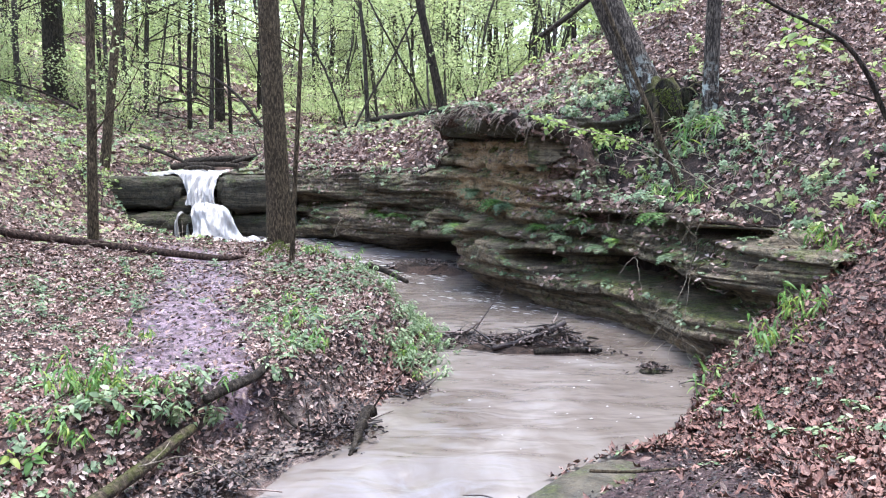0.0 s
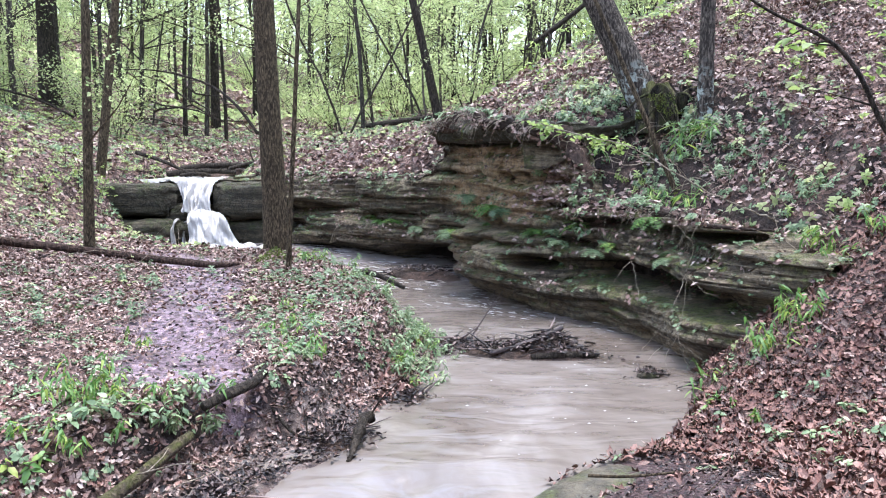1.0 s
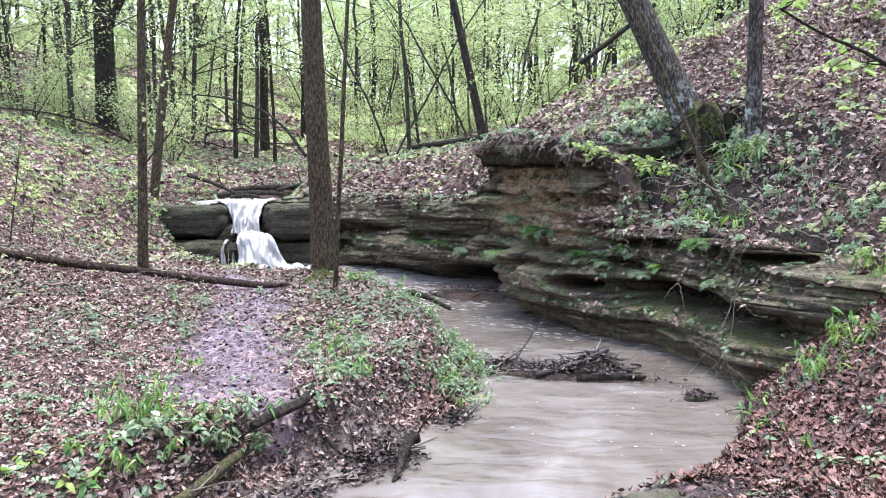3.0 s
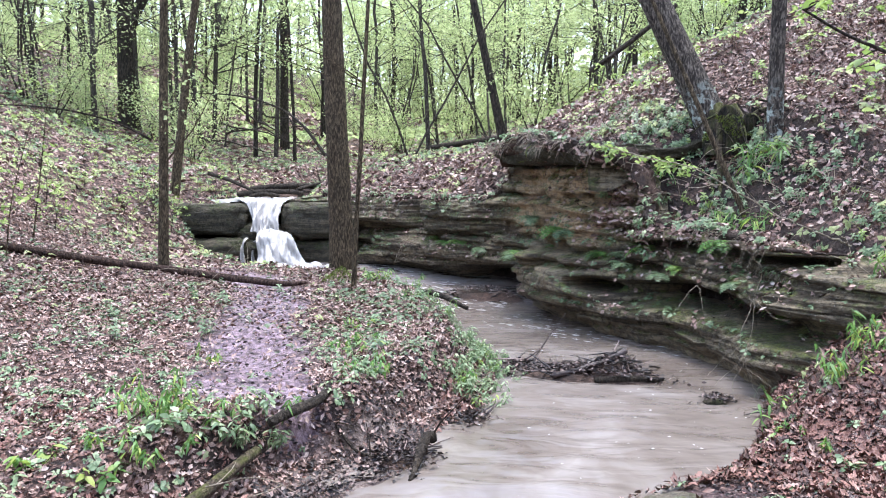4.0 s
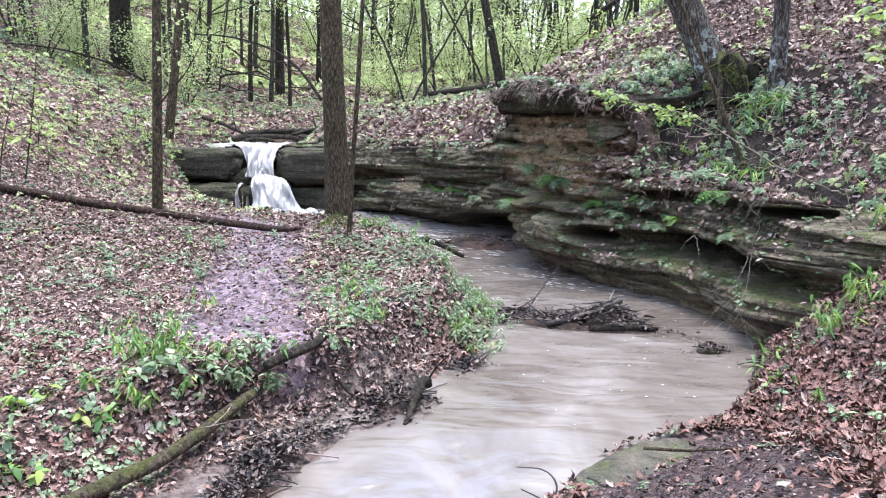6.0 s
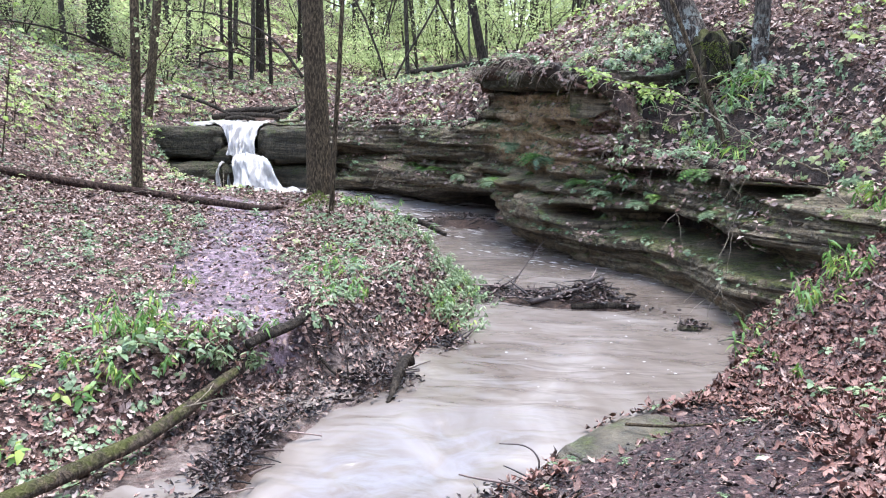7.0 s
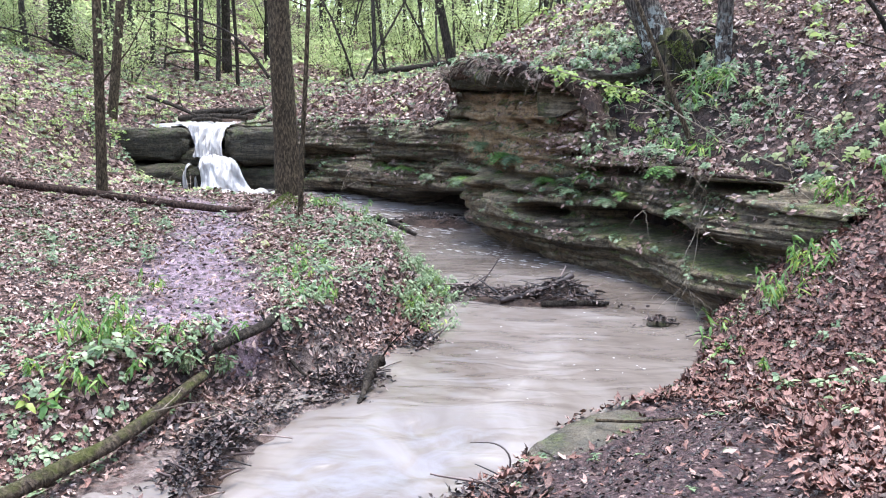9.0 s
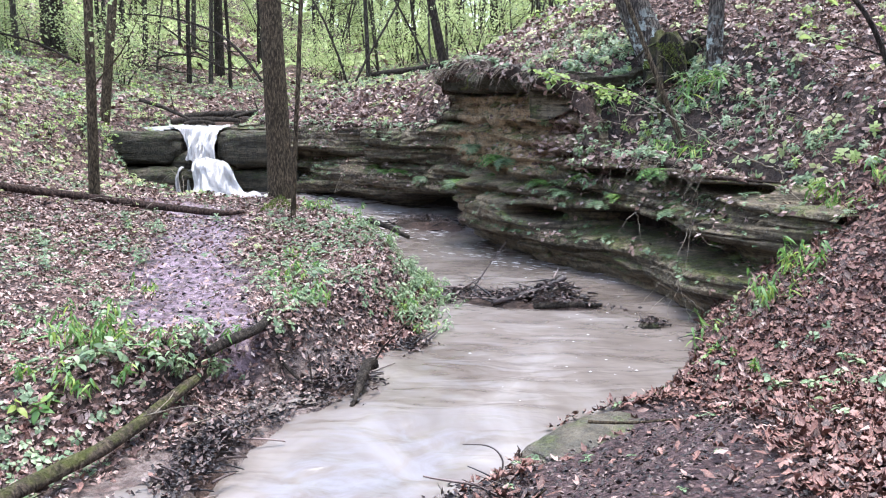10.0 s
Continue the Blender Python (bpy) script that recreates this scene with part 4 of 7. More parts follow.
# ---- the wood behind ----
def build_wood():
    kinds = []
    for k in range(7):
        gen = np.random.default_rng(100 + k)
        t = thing("tree", (0, 0, 0), "slender dark forest tree in fresh pale green leaf", "tree", "trees of the wood")
        trunk, crown = tree_parts(gen.uniform(12, 17), gen.uniform(0.06, 0.13), 200 + k, lean=(gen.normal(0, 0.07), gen.normal(0, 0.07)), crown_from=0.14, limbs=22, leaves=2800, leaf=0.105, spread=0.27, sides=7, bend=3.6, far=True)
        part("trunk", trunk, BARK_HAZED if k % 2 else BARK_DARK, t)
        part("crown", crown, CANOPY, t)
        kinds.append(t)
    gen = np.random.default_rng(31)
    spots = []
    tries = 0
    while len(spots) < 92 and tries < 6000:
        tries += 1
        y = 21 + 62 * gen.random() ** 1.25
        x = gen.uniform(-0.66, 0.75) * y - 2
        if y < 33 and -8.5 < x < 6:
            continue
        if abs(x + 5) < 1.5 and y < 38:
            continue
        if all((x - a) ** 2 + (y - b) ** 2 > 2.2 for a, b in spots):
            spots.append((x, y))
    z = ground_height([s[0] for s in spots], [s[1] for s in spots])
    for k, ((x, y), h) in enumerate(zip(spots, z)):
        m = pose(x, y, h, 0, 0, gen.uniform(0, 360))
        if k < len(kinds):
            kinds[k].matrix_basis = m
        else:
            copy_thing(kinds[k % len(kinds)], m)
    # thin poles with few leaves
    poles = []
    for k in range(5):
        g4 = np.random.default_rng(450 + k)
        t = thing("tree", (0, 0, 0), "thin dark pole-like tree with sparse young leaves", "tree", "poles of the wood")
        trunk, crown = tree_parts(g4.uniform(11, 16), g4.uniform(0.05, 0.1), 470 + k, lean=(g4.normal(0, 0.1), g4.normal(0, 0.08)), crown_from=0.2, limbs=12, leaves=1000, leaf=0.1, spread=0.2, sides=6, bend=4.5, far=True)
        part("trunk", trunk, BARK_HAZED if k % 2 else BARK_DARK, t)
        part("crown", crown, CANOPY, t)
        poles.append(t)
    places = []
    while len(places) < 85:
        y = 23 + 45 * gen.random() ** 1.1
        x = gen.uniform(-0.7, 0.6) * y - 2
        if (abs(x + 5) < 1.6 and y < 30) or (x > 1 and y < 19 + 0.5 * x):
            continue
        places.append((x, y))
    for k, ((x, y), h) in enumerate(zip(places, ground_height([p[0] for p in places], [p[1] for p in places]))):
        m = pose(x, y, h, 0, 0, gen.uniform(0, 360))
        if k < 5:
            poles[k].matrix_basis = m
        else:
            copy_thing(poles[k % 5], m)
    # unseen trees added behind and beside the camera, cutting the low sky light
    ring = [(r * math.sin(a), r * math.cos(a)) for r, a in zip(gen.uniform(10, 36, 24), gen.uniform(1.3, 4.85, 24))]
    ring = [p for p, w in zip(ring, inside(CREEK, np.array(ring))) if not w]
    for k, ((x, y), h) in enumerate(zip(ring, ground_height([p[0] for p in ring], [p[1] for p in ring]))):
        copy_thing(kinds[k % len(kinds)], pose(x, y, h, 0, 0, gen.uniform(0, 360)))
    # young trees in full pale leaf between the big ones
    young = []
    for k in range(6):
        g3 = np.random.default_rng(400 + k)
        t = thing("sapling", (0, 0, 0), "slim understorey sapling hung with pale spring leaves", "tree", "saplings of the wood")
        trunk, crown = tree_parts(g3.uniform(6, 9), g3.uniform(0.03, 0.05), 420 + k, lean=(g3.normal(0, 0.12), g3.normal(0, 0.12)), crown_from=0.1, limbs=15, leaves=2500, leaf=0.09, spread=0.3, sides=5, bend=4.0, far=True)
        part("trunk", trunk, BARK_HAZED, t)
        part("crown", crown, CANOPY, t)
        young.append(t)
    places = []
    while len(places) < 64:
        y = 23 + 45 * gen.random() ** 1.2
        x = gen.uniform(-0.7, 0.62) * y - 2
        if y < 27 and -8.5 < x < 0:
            continue
        if x > 2 and y < 20 + 0.5 * x:
            continue
        places.append((x, y))
    while len(places) < 74:
        y = gen.uniform(38, 56)
        places.append((-0.12 * y + gen.normal(0, 1.2), y))
    while len(places) < 98:
        places.append((gen.uniform(-4, 14), gen.uniform(25, 52)))
    z = ground_height([s[0] for s in places], [s[1] for s in places])
    for k, ((x, y), h) in enumerate(zip(places, z)):
        m = pose(x, y, h, 0, 0, gen.uniform(0, 360))
        if k < 6:
            young[k].matrix_basis = m
        else:
            copy_thing(young[k % 6], m)
    # bare crooked stems between the trunks
    bare = []
    for k in range(4):
        g5 = np.random.default_rng(520 + k)
        t = thing("sapling", (0, 0, 0), "thin bare crooked sapling with forked twigs", "tree", "bare saplings of the wood")
        wood = Geo()
        for _ in range(2 + k % 2):
            p = limb((0, 0, -0.2), (g5.normal(0, 0.3), g5.normal(0, 0.3), 1), g5.uniform(5, 8), g5, -0.2, 1.1, 9)
            wood.add(*tube(p, [0.034, 0.024, 0.008], 5, 0, False))
            for q in range(9):
                i = g5.integers(2, 8)
                b = limb(p[i], (g5.normal(), g5.normal(), g5.uniform(0.1, 1.0)), g5.uniform(0.8, 2.6), g5, 0.1, 1.0, 5)
                wood.add(*tube(b, [0.012, 0.004], 3, 0, False))
        part("trunk", wood, BARK_HAZED, t)
        bare.append(t)
    places = []
    while len(places) < 32:
        y = 22 + 24 * gen.random() ** 1.2
        x = gen.uniform(-0.64, 0.5) * y - 2
        if (abs(x + 5) < 1.6 and y < 28) or (x > 0 and y < 20 + 0.5 * x):
            continue
        places.append((x, y))
    for k, ((x, y), h) in enumerate(zip(places, ground_height([p[0] for p in places], [p[1] for p in places]))):
        m = pose(x, y, h, 0, 0, gen.uniform(0, 360))
        if k < 4:
            bare[k].matrix_basis = m
        else:
            copy_thing(bare[k % 4], m)
    # low bushes in leaf
    bush = []
    for k in range(4):
        t = thing("bush", (0, 0, 0), "thin understorey bush in pale young leaf", "bush", "bushes of the wood")
        stems, leaves = Geo(), Geo()
        g2 = np.random.default_rng(300 + k)
        cs = []
        for q in range(9):
            a = g2.uniform(0, 6.28)
            p = limb((0.1 * np.cos(a), 0.1 * np.sin(a), -0.1), (0.45 * np.cos(a), 0.45 * np.sin(a), 1), g2.uniform(1.0, 2.6), g2, 0.2, 0.8)
            stems.add(*tube(p, [0.014, 0.004], 4, 0, False))
            for w in p[2:]:
                cs.append(w + g2.normal(size=(44, 3)) * [0.22, 0.22, 0.16])
        leaf_cloud(leaves, np.concatenate(cs), 0.07, g2, far=True)
        part("branchwork", stems, BARK_DARK, t)
        part("foliage", leaves, CANOPY, t)
        bush.append(t)
    spots = []
    while len(spots) < 80:
        y = 20.5 + 34 * gen.random() ** 1.3
        x = gen.uniform(-0.62, 0.55) * y - 2
        if abs(x + 5.6) < 1.9 and y < 27:
            continue
        if x > -2 and x < 9 and y < 19 + 0.3 * x:
            continue
        spots.append((x, y))
    z = ground_height([s[0] for s in spots], [s[1] for s in spots])
    for k, ((x, y), h) in enumerate(zip(spots, z)):
        m = pose(x, y, h, 0, 0, gen.uniform(0, 360))
        if k < 4:
            bush[k].matrix_basis = m
        else:
            copy_thing(bush[k % 4], m)
    # far woods: trunks and leaf masses on the rising ground
    far, stems = Geo(), Geo()
    k = 60000
    a, r = gen.uniform(-1.0, 0.85, k), gen.uniform(50, 110, k)
    x, y = r * np.sin(a), r * np.cos(a)
    cl = fbm(np.stack([x, y], 1), 0.12, 3, 77)
    z = ground_height(x, y) + np.where(np.arange(k) % 2 == 0, 14 * gen.random(k) ** 1.7, gen.uniform(4, 26, k)) + cl * 1.5
    leaf_cloud(far, np.stack([x, y, z], 1), 0.68, gen, far=True)
    for q in range(240):
        a, r = gen.uniform(-1.0, 0.85), gen.uniform(62, 115)
        c = np.array([r * np.sin(a), r * np.cos(a), 0])
        c[2] = ground_height(c[0], c[1])[0] - 0.3
        stems.add(*tube(limb(c, (gen.normal(0, 0.06), gen.normal(0, 0.06), 1), gen.uniform(11, 18), gen, 0, 0.15), [gen.uniform(0.1, 0.22), 0.05], 5, 0, False))
    tagged(part("far_woods", far, CANOPY), "far spring foliage closing the view", "woods", kind="stuff")
    tagged(part("far_trunks", stems, BARK_HAZED), "far dark trunks closing the view", "woods", kind="stuff")


build_wood()


# ---- fallen wood ----
def fallen(name, points, radii, label, mat=BARK_DARK, n=10, stubs=0, seed=1, category="log", jitter=0.0):
    p = rounded(points, 2)
    p[1:-1] += np.random.default_rng(seed + 7).normal(size=(len(p) - 2, 3)) * jitter
    o = p[0].copy()
    g = Geo()
    g.add(*tube(p - o, radii, n, 0.06, True, seed))
    gen = np.random.default_rng(seed)
    ob = part(name, g, mat)
    ob.location = o
    for _ in range(stubs):
        i = gen.integers(2, len(p) - 2)
        q = limb(p[i] - o, gen.normal(size=3) + [0, 0, 0.6], gen.uniform(0.25, 0.9) * min(1, 12 * radii[0] + 0.35), gen, 0, 0.6)
        g = Geo()
        g.add(*tube(q, [radii[-1] * 0.5 + 0.004, 0.003], 5, 0, False))
        part("twig", g, mat, ob)
    return tagged(ob, label, category)


def on_ground(pts, lift):
    z = ground_height([p[0] for p in pts], [p[1] for p in pts])
    return [(p[0], p[1], h + lift) for p, h in zip(pts, z)]


fallen("fallen_log", on_ground([(-7.5, 10.9), (-7.23, 11.35), (-6.78, 12.04), (-6.18, 12.5), (-5.5, 12.75), (-4.78, 12.85), (-3.73, 12.56), (-3.21, 12.2), (-2.95, 12.2)], 0.07), [0.07, 0.067, 0.062, 0.055, 0.02], "long dark fallen trunk lying across the trail", ROTBARK, seed=2)
fallen("mossy_log", [(-2.62, 3.85, 0.13), (-2.35, 4.29, 0.14), (-2.2, 4.56, 0.16), (-2.1, 4.76, 0.16), (-1.97, 5.12, 0.2), (-1.85, 5.46, 0.27), (-1.77, 5.7, 0.3)], [0.042, 0.05, 0.046, 0.043, 0.036], "moss-covered log along the muddy bank", MOSSLOG, seed=3)
fallen("log", [(-1.72, 5.86, 0.46), (-1.63, 5.98, 0.49), (-1.53, 6.16, 0.5), (-1.46, 6.34, 0.5), (-1.42, 6.56, 0.53), (-1.43, 6.74, 0.55)], [0.034, 0.042, 0.038, 0.026], "short dark log set in the trail edge", seed=4)

# ---- leaf litter ----
OAK = [(0, 0, 0), (0.2, 0.17, 0.05), (0.31, 0.09, 0.02), (0.48, 0.29, 0.1), (0.58, 0.12, 0.03), (0.78, 0.24, 0.08), (1.0, 0.03, 0.1), (0.8, -0.2, 0.08), (0.6, -0.1, 0.03), (0.5, -0.27, 0.1), (0.32, -0.09, 0.02), (0.2, -0.18, 0.06), (0.45, 0, -0.04)]
OAK_F = [(12, i, (i + 1) % 12) for i in range(12)]
RAG = [(0, 0, 0), (0.27, 0.15, 0.05), (0.46, 0.27, 0.16), (0.68, 0.16, 0.04), (1.0, 0.07, 0.2), (0.72, -0.15, 0.05), (0.5, -0.25, 0.14), (0.26, -0.13, 0.0)]
RAG_F = [(0, 7, 1), (1, 3, 2), (3, 5, 4), (5, 7, 6), (1, 7, 5), (1, 5, 3)]
CURL = [(0, 0, 0), (0.45, 0.3, 0.12), (1.0, 0.02, 0.05), (0.5, -0.28, 0.16), (0.5, 0, -0.04)]
CURL_F = [(4, 0, 3), (4, 3, 2), (4, 2, 1), (4, 1, 0)]


def bare_soil(p, dl, dr, s):
    """The strip of dark rooty soil above the ledge, where few leaves hold."""
    feet = np.exp(-((p[:, 0] - 2.6) / 1.0) ** 2 - ((p[:, 1] - 12.15) / 0.5) ** 2)
    return feet + (dr < dl) * (1 - feet) * sm(s, WALL_A, WALL_A + 0.6) * sm(s, TOP_S[6], TOP_S[5]) * sm(dr, 1.9, 1.2) * sm(fbm(p, 1.4, 3, 67), -0.7, 0.2)


def strew(name, region, per_m2, size, shape, faces, mat, label, category, seed, keep=None, tilt=0.35, lift=0.015):
    """Scatters small shapes over the ground in a box of the plan."""
    gen = np.random.default_rng(seed)
    x0, x1, y0, y1 = region
    k = int((x1 - x0) * (y1 - y0) * per_m2)
    p = np.stack([gen.uniform(x0, x1, k), gen.uniform(y0, y1, k)], 1)
    p = p[((p[:, 0] < 0.58 * p[:, 1] + 0.9) & (p[:, 0] > -0.7 * p[:, 1] - 1.2)) | (y1 <= 3)]
    dl, _ = nearest(LEFT_LINE, p)
    dr, s = nearest(RIGHT_LINE, p)
    bare = 0.0 if mat is DEBRIS else 0.97 if mat is OAK_LITTER else 0.85
    ok = ~inside(CREEK, p) & (gen.random(len(p)) > bare * trodden(p)) & ((dl < dr) | (s > WALL_B + 9) | (s < WALL_A) | (dr > 0.12 + np.interp(s, TOP_S, SET_BACK)))
    ok &= ((p[:, 0] - 1.02) * 0.7 + (p[:, 1] - 5.44) * 0.72) ** 2 / 0.45 + ((p[:, 1] - 5.44) * 0.7 - (p[:, 0] - 1.02) * 0.72) ** 2 / 0.055 > 1
    if mat is not DEBRIS:
        ok &= gen.random(len(p)) > 0.5 * mud_flat(p)
    if mat is LITTER:
        ok &= gen.random(len(p)) > np.where(dr < 1.15, 0.9, 0.5) * bare_soil(p, dl, dr, s)
    if keep is not None:
        ok &= keep(p, dl, dr, s, gen)
    p = p[ok]
    z = ground_height(p[:, 0], p[:, 1])
    nrm = ground_normal(p[:, 0], p[:, 1])
    m = turns(nrm, gen.uniform(0, 6.28, len(p)), tilt, gen)
    if mat in (LITTER, OAK_LITTER, DEBRIS):
        m[:, :, 2] *= gen.uniform(0.3, 3.2, len(p))[:, None] * gen.choice([-0.8, 1, 1], len(p))[:, None]
    m = m * (size * (gen.uniform(0.35, 1.4, len(p)) if mat in (LITTER, OAK_LITTER) else gen.uniform(0.6, 1.25, len(p))))[:, None, None]
    g = Geo()
    g.many(shape, faces, m, np.stack([p[:, 0], p[:, 1], z + lift * gen.uniform(0.3, 2.2, len(p))], 1))
    return tagged(part(name, g, mat), label, category, kind="stuff")


def dense(a):
    return lambda p, dl, dr, s, gen: gen.random(len(p)) < (a + 0.5 * fbm(p, 0.8, 3, 61)) * (1 - 0.72 * mud_flat(p) - 0.2 * mud_flat(p) * (dl < 0.45))


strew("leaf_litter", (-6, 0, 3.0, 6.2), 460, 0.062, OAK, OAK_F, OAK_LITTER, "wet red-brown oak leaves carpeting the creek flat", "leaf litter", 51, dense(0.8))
strew("leaf_litter", (-9, 0, 3.0, 8.6), 760, 0.053, RAG, RAG_F, LITTER, "curled wet brown leaves over the creek flat", "leaf litter", 71, dense(0.85), 0.3, 0.014)
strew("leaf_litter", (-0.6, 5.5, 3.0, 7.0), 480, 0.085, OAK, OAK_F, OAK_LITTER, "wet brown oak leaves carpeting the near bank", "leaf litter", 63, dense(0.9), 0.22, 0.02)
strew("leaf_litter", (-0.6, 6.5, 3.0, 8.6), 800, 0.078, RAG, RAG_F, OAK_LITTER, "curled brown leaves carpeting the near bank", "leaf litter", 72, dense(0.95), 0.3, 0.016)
strew("leaf_litter", (-11, 0.5, 8.6, 15), 720, 0.058, CURL, CURL_F, LITTER, "brown fallen leaves over the creek flat", "leaf litter", 52, dense(0.85))
strew("leaf_litter", (0.0, 8.5, 8.4, 16.5), 850, 0.085, RAG, RAG_F, LITTER, "deep drift of brown leaves on the steep slope", "leaf litter", 56, dense(0.9), 0.5, 0.03)
strew("leaf_litter", (-15, 12, 15, 30), 120, 0.115, CURL, CURL_F, LITTER, "brown fallen leaves under the far trees", "leaf litter", 53, dense(0.8))
strew("leaf_litter", (-26, 20, 30, 52), 22, 0.26, CURL, CURL_F, LITTER, "brown leaf drifts deep in the wood", "leaf litter", 61, dense(0.8))

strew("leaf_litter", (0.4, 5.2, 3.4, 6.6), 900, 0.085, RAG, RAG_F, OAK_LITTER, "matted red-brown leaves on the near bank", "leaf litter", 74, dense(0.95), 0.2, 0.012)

strew("leaf_litter", (-5, 7, -4, 3), 50, 0.1, CURL, CURL_F, LITTER, "brown leaves strewn over the near bank", "leaf litter", 75, dense(0.9), 0.3, 0.014)
strew("leaf_litter", (-3.2, 0.3, 3.6, 10.5), 1300, 0.058, RAG, RAG_F, LITTER, "small wet leaves clinging to the cut bank", "leaf litter", 76, lambda p, dl, dr, s, gen: (dl < dr) & (dl > np.where(p[:, 1] < 7, 0.3, 0.12) + 0.3 * sm(p[:, 1], 5.4, 4.3)) & (dl < 1.0 + 0.3 * sm(p[:, 1], 5.4, 4.3)), 0.4, 0.012)
strew("bank_crumbs", (-2.6, 0.3, 5.0, 10.5), 420, 0.055, CURL, CURL_F, DEBRIS, "black leaf crumbs on the cut bank", "leaf litter", 77, lambda p, dl, dr, s, gen: (dl < dr) & (dl > 0.05) & (dl < 0.75), 0.5, 0.012)

# ---- low green plants ----
def herb_shape(leaves, length, width, rise, droop, seed):
    gen = np.random.default_rng(seed)
    v, f = [], []
    for k in range(leaves):
        a = k * 2.4 + gen.uniform(-0.4, 0.4)
        c, s = math.cos(a), math.sin(a)
        L, r = length * gen.uniform(0.6, 1.1), rise * gen.uniform(0.5, 1.1)
        pts = [(0.1 * L, 0, r * 0.8), (0.55 * L, width * L, r), (0.55 * L, 0, r - 0.06 * L), (0.55 * L, -width * L, r), (L, 0, r - droop * L)]
        n = len(v)
        v += [(x * c - y * s, x * s + y * c, z) for x, y, z in pts]
        f += [(n, n + 2, n + 1), (n, n + 3, n + 2), (n + 1, n + 2, n + 4), (n + 2, n + 3, n + 4)]
    return v, f


def patches(level, scale, seed):
    return lambda p, dl, dr, s, gen: gen.random(len(p)) < 0.06 + 0.75 * sm(fbm(p, scale, 3, seed), level - 0.25, level + 0.7)


hv, hf = herb_shape(7, 1.0, 0.3, 0.7, 0.25, 1)
fv = [q for k in range(5) for q in ((0, 0, 0.2), (math.cos(1.26 * k), math.sin(1.26 * k), 0.6), (0.8 * math.cos(1.26 * k + 0.6), 0.8 * math.sin(1.26 * k + 0.6), 0.8))]
ff = [(3 * k, 3 * k + 1, 3 * k + 2) for k in range(5)]


def dry_patches(level, scale, seed):
    base = patches(level, scale, seed)
    return lambda p, dl, dr, s, gen: base(p, dl, dr, s, gen) & ((dl > 0.58) | (dr < dl))


strew("herbs", (-7, 1.5, 3.0, 6.5), 90, 0.046, hv, hf, HERB, "low broad-leaved green herbs among brown leaves", "plants", 54, dry_patches(-0.2, 1.1, 62), 0.15, 0.0)
strew("herbs", (-7, 1.5, 6.5, 9), 150, 0.046, hv, hf, HERB, "low green herbs beside the muddy trail", "plants", 69, dry_patches(-0.05, 1.1, 62), 0.15, 0.0)
strew("herbs", (-9, 1.5, 9, 15), 130, 0.052, hv, hf, HERB, "low green herbs on the creek flat", "plants", 57, patches(-0.15, 0.9, 64), 0.15, 0.0)
strew("herbs", (0.5, 9, 4.5, 15), 70, 0.06, hv, hf, HERB, "scattered green herbs on the leafy slope", "plants", 58, patches(0.1, 1.0, 65), 0.15, 0.0)
strew("herbs", (-18, 13, 15, 32), 22, 0.085, fv, ff, CANOPY, "green herb layer on the far slopes", "plants", 55, patches(-0.25, 0.5, 63), 0.15, 0.0)
strew("herbs", (-18, 13, 15, 32), 44, 0.085, fv, ff, HERB, "fresh green herbs on the far slopes", "plants", 56, patches(-0.1, 0.6, 72), 0.15, 0.0)
strew("herbs", (-26, 20, 30, 52), 12, 0.24, fv, ff, CANOPY, "green herb layer deep in the wood", "plants", 62, patches(-0.25, 0.3, 67), 0.15, 0.0)
strew("herbs", (-4.6, -1.0, 3.2, 6.8), 60, 0.058, hv, hf, HERB, "broad green rosettes on the near bank", "plants", 73, lambda p, dl, dr, s, gen: (dl > 0.6) & (dl < dr), 0.2, 0.0)
strew("herbs", (-2.3, 0.2, 7.2, 13), 110, 0.05, hv, hf, HERB, "lush green herbs along the bank top", "plants", 78, lambda p, dl, dr, s, gen: (dl < dr) & (dl > 0.3) & (dl < 1.7) & (gen.random(len(p)) < 0.5 + 0.7 * fbm(p, 1.3, 3, 71)), 0.2, 0.02)
strew("seedlings", (0.5, 9.5, 7.5, 17), 28, 0.09, hv, hf, CANOPY, "yellow-green tree seedlings over the leafy slope", "plants", 64, patches(0.1, 0.8, 68), 0.25, 0.04)
strew("seedlings", (-12, -2, 9, 20), 14, 0.06, hv, hf, CANOPY, "pale green seedlings at the foot of the far slope", "plants", 65, patches(-0.1, 0.6, 69), 0.25, 0.04)
strew("mud_leaves", (-4.5, 0, 5, 12.5), 300, 0.045, CURL, CURL_F, DEBRIS, "dark sodden leaf scraps trodden into the mud", "leaf litter", 66, lambda p, dl, dr, s, gen: (trodden(p) > 0.3) & (gen.random(len(p)) < 0.6), 0.1, 0.004)
strew("leaf_litter", (-4.5, 2.5, 15.3, 21), 280, 0.125, CURL, CURL_F, LITTER, "brown leaf drift above the upstream ledge", "leaf litter", 67, dense(0.9), 0.5, 0.02)
strew("wrack_leaves", (-3.0, 0, 3.6, 7.8), 1700, 0.046, CURL, CURL_F, DEBRIS, "black sodden leaves on the muddy shore", "leaf litter", 68, lambda p, dl, dr, s, gen: (dl < dr) & (dl < 0.3 + 0.3 * sm(p[:, 1], 5.8, 6.6)) & (gen.random(len(p)) < 0.3 + 0.8 * fbm(p, 2.2, 3, 70)), 0.35, 0.01)
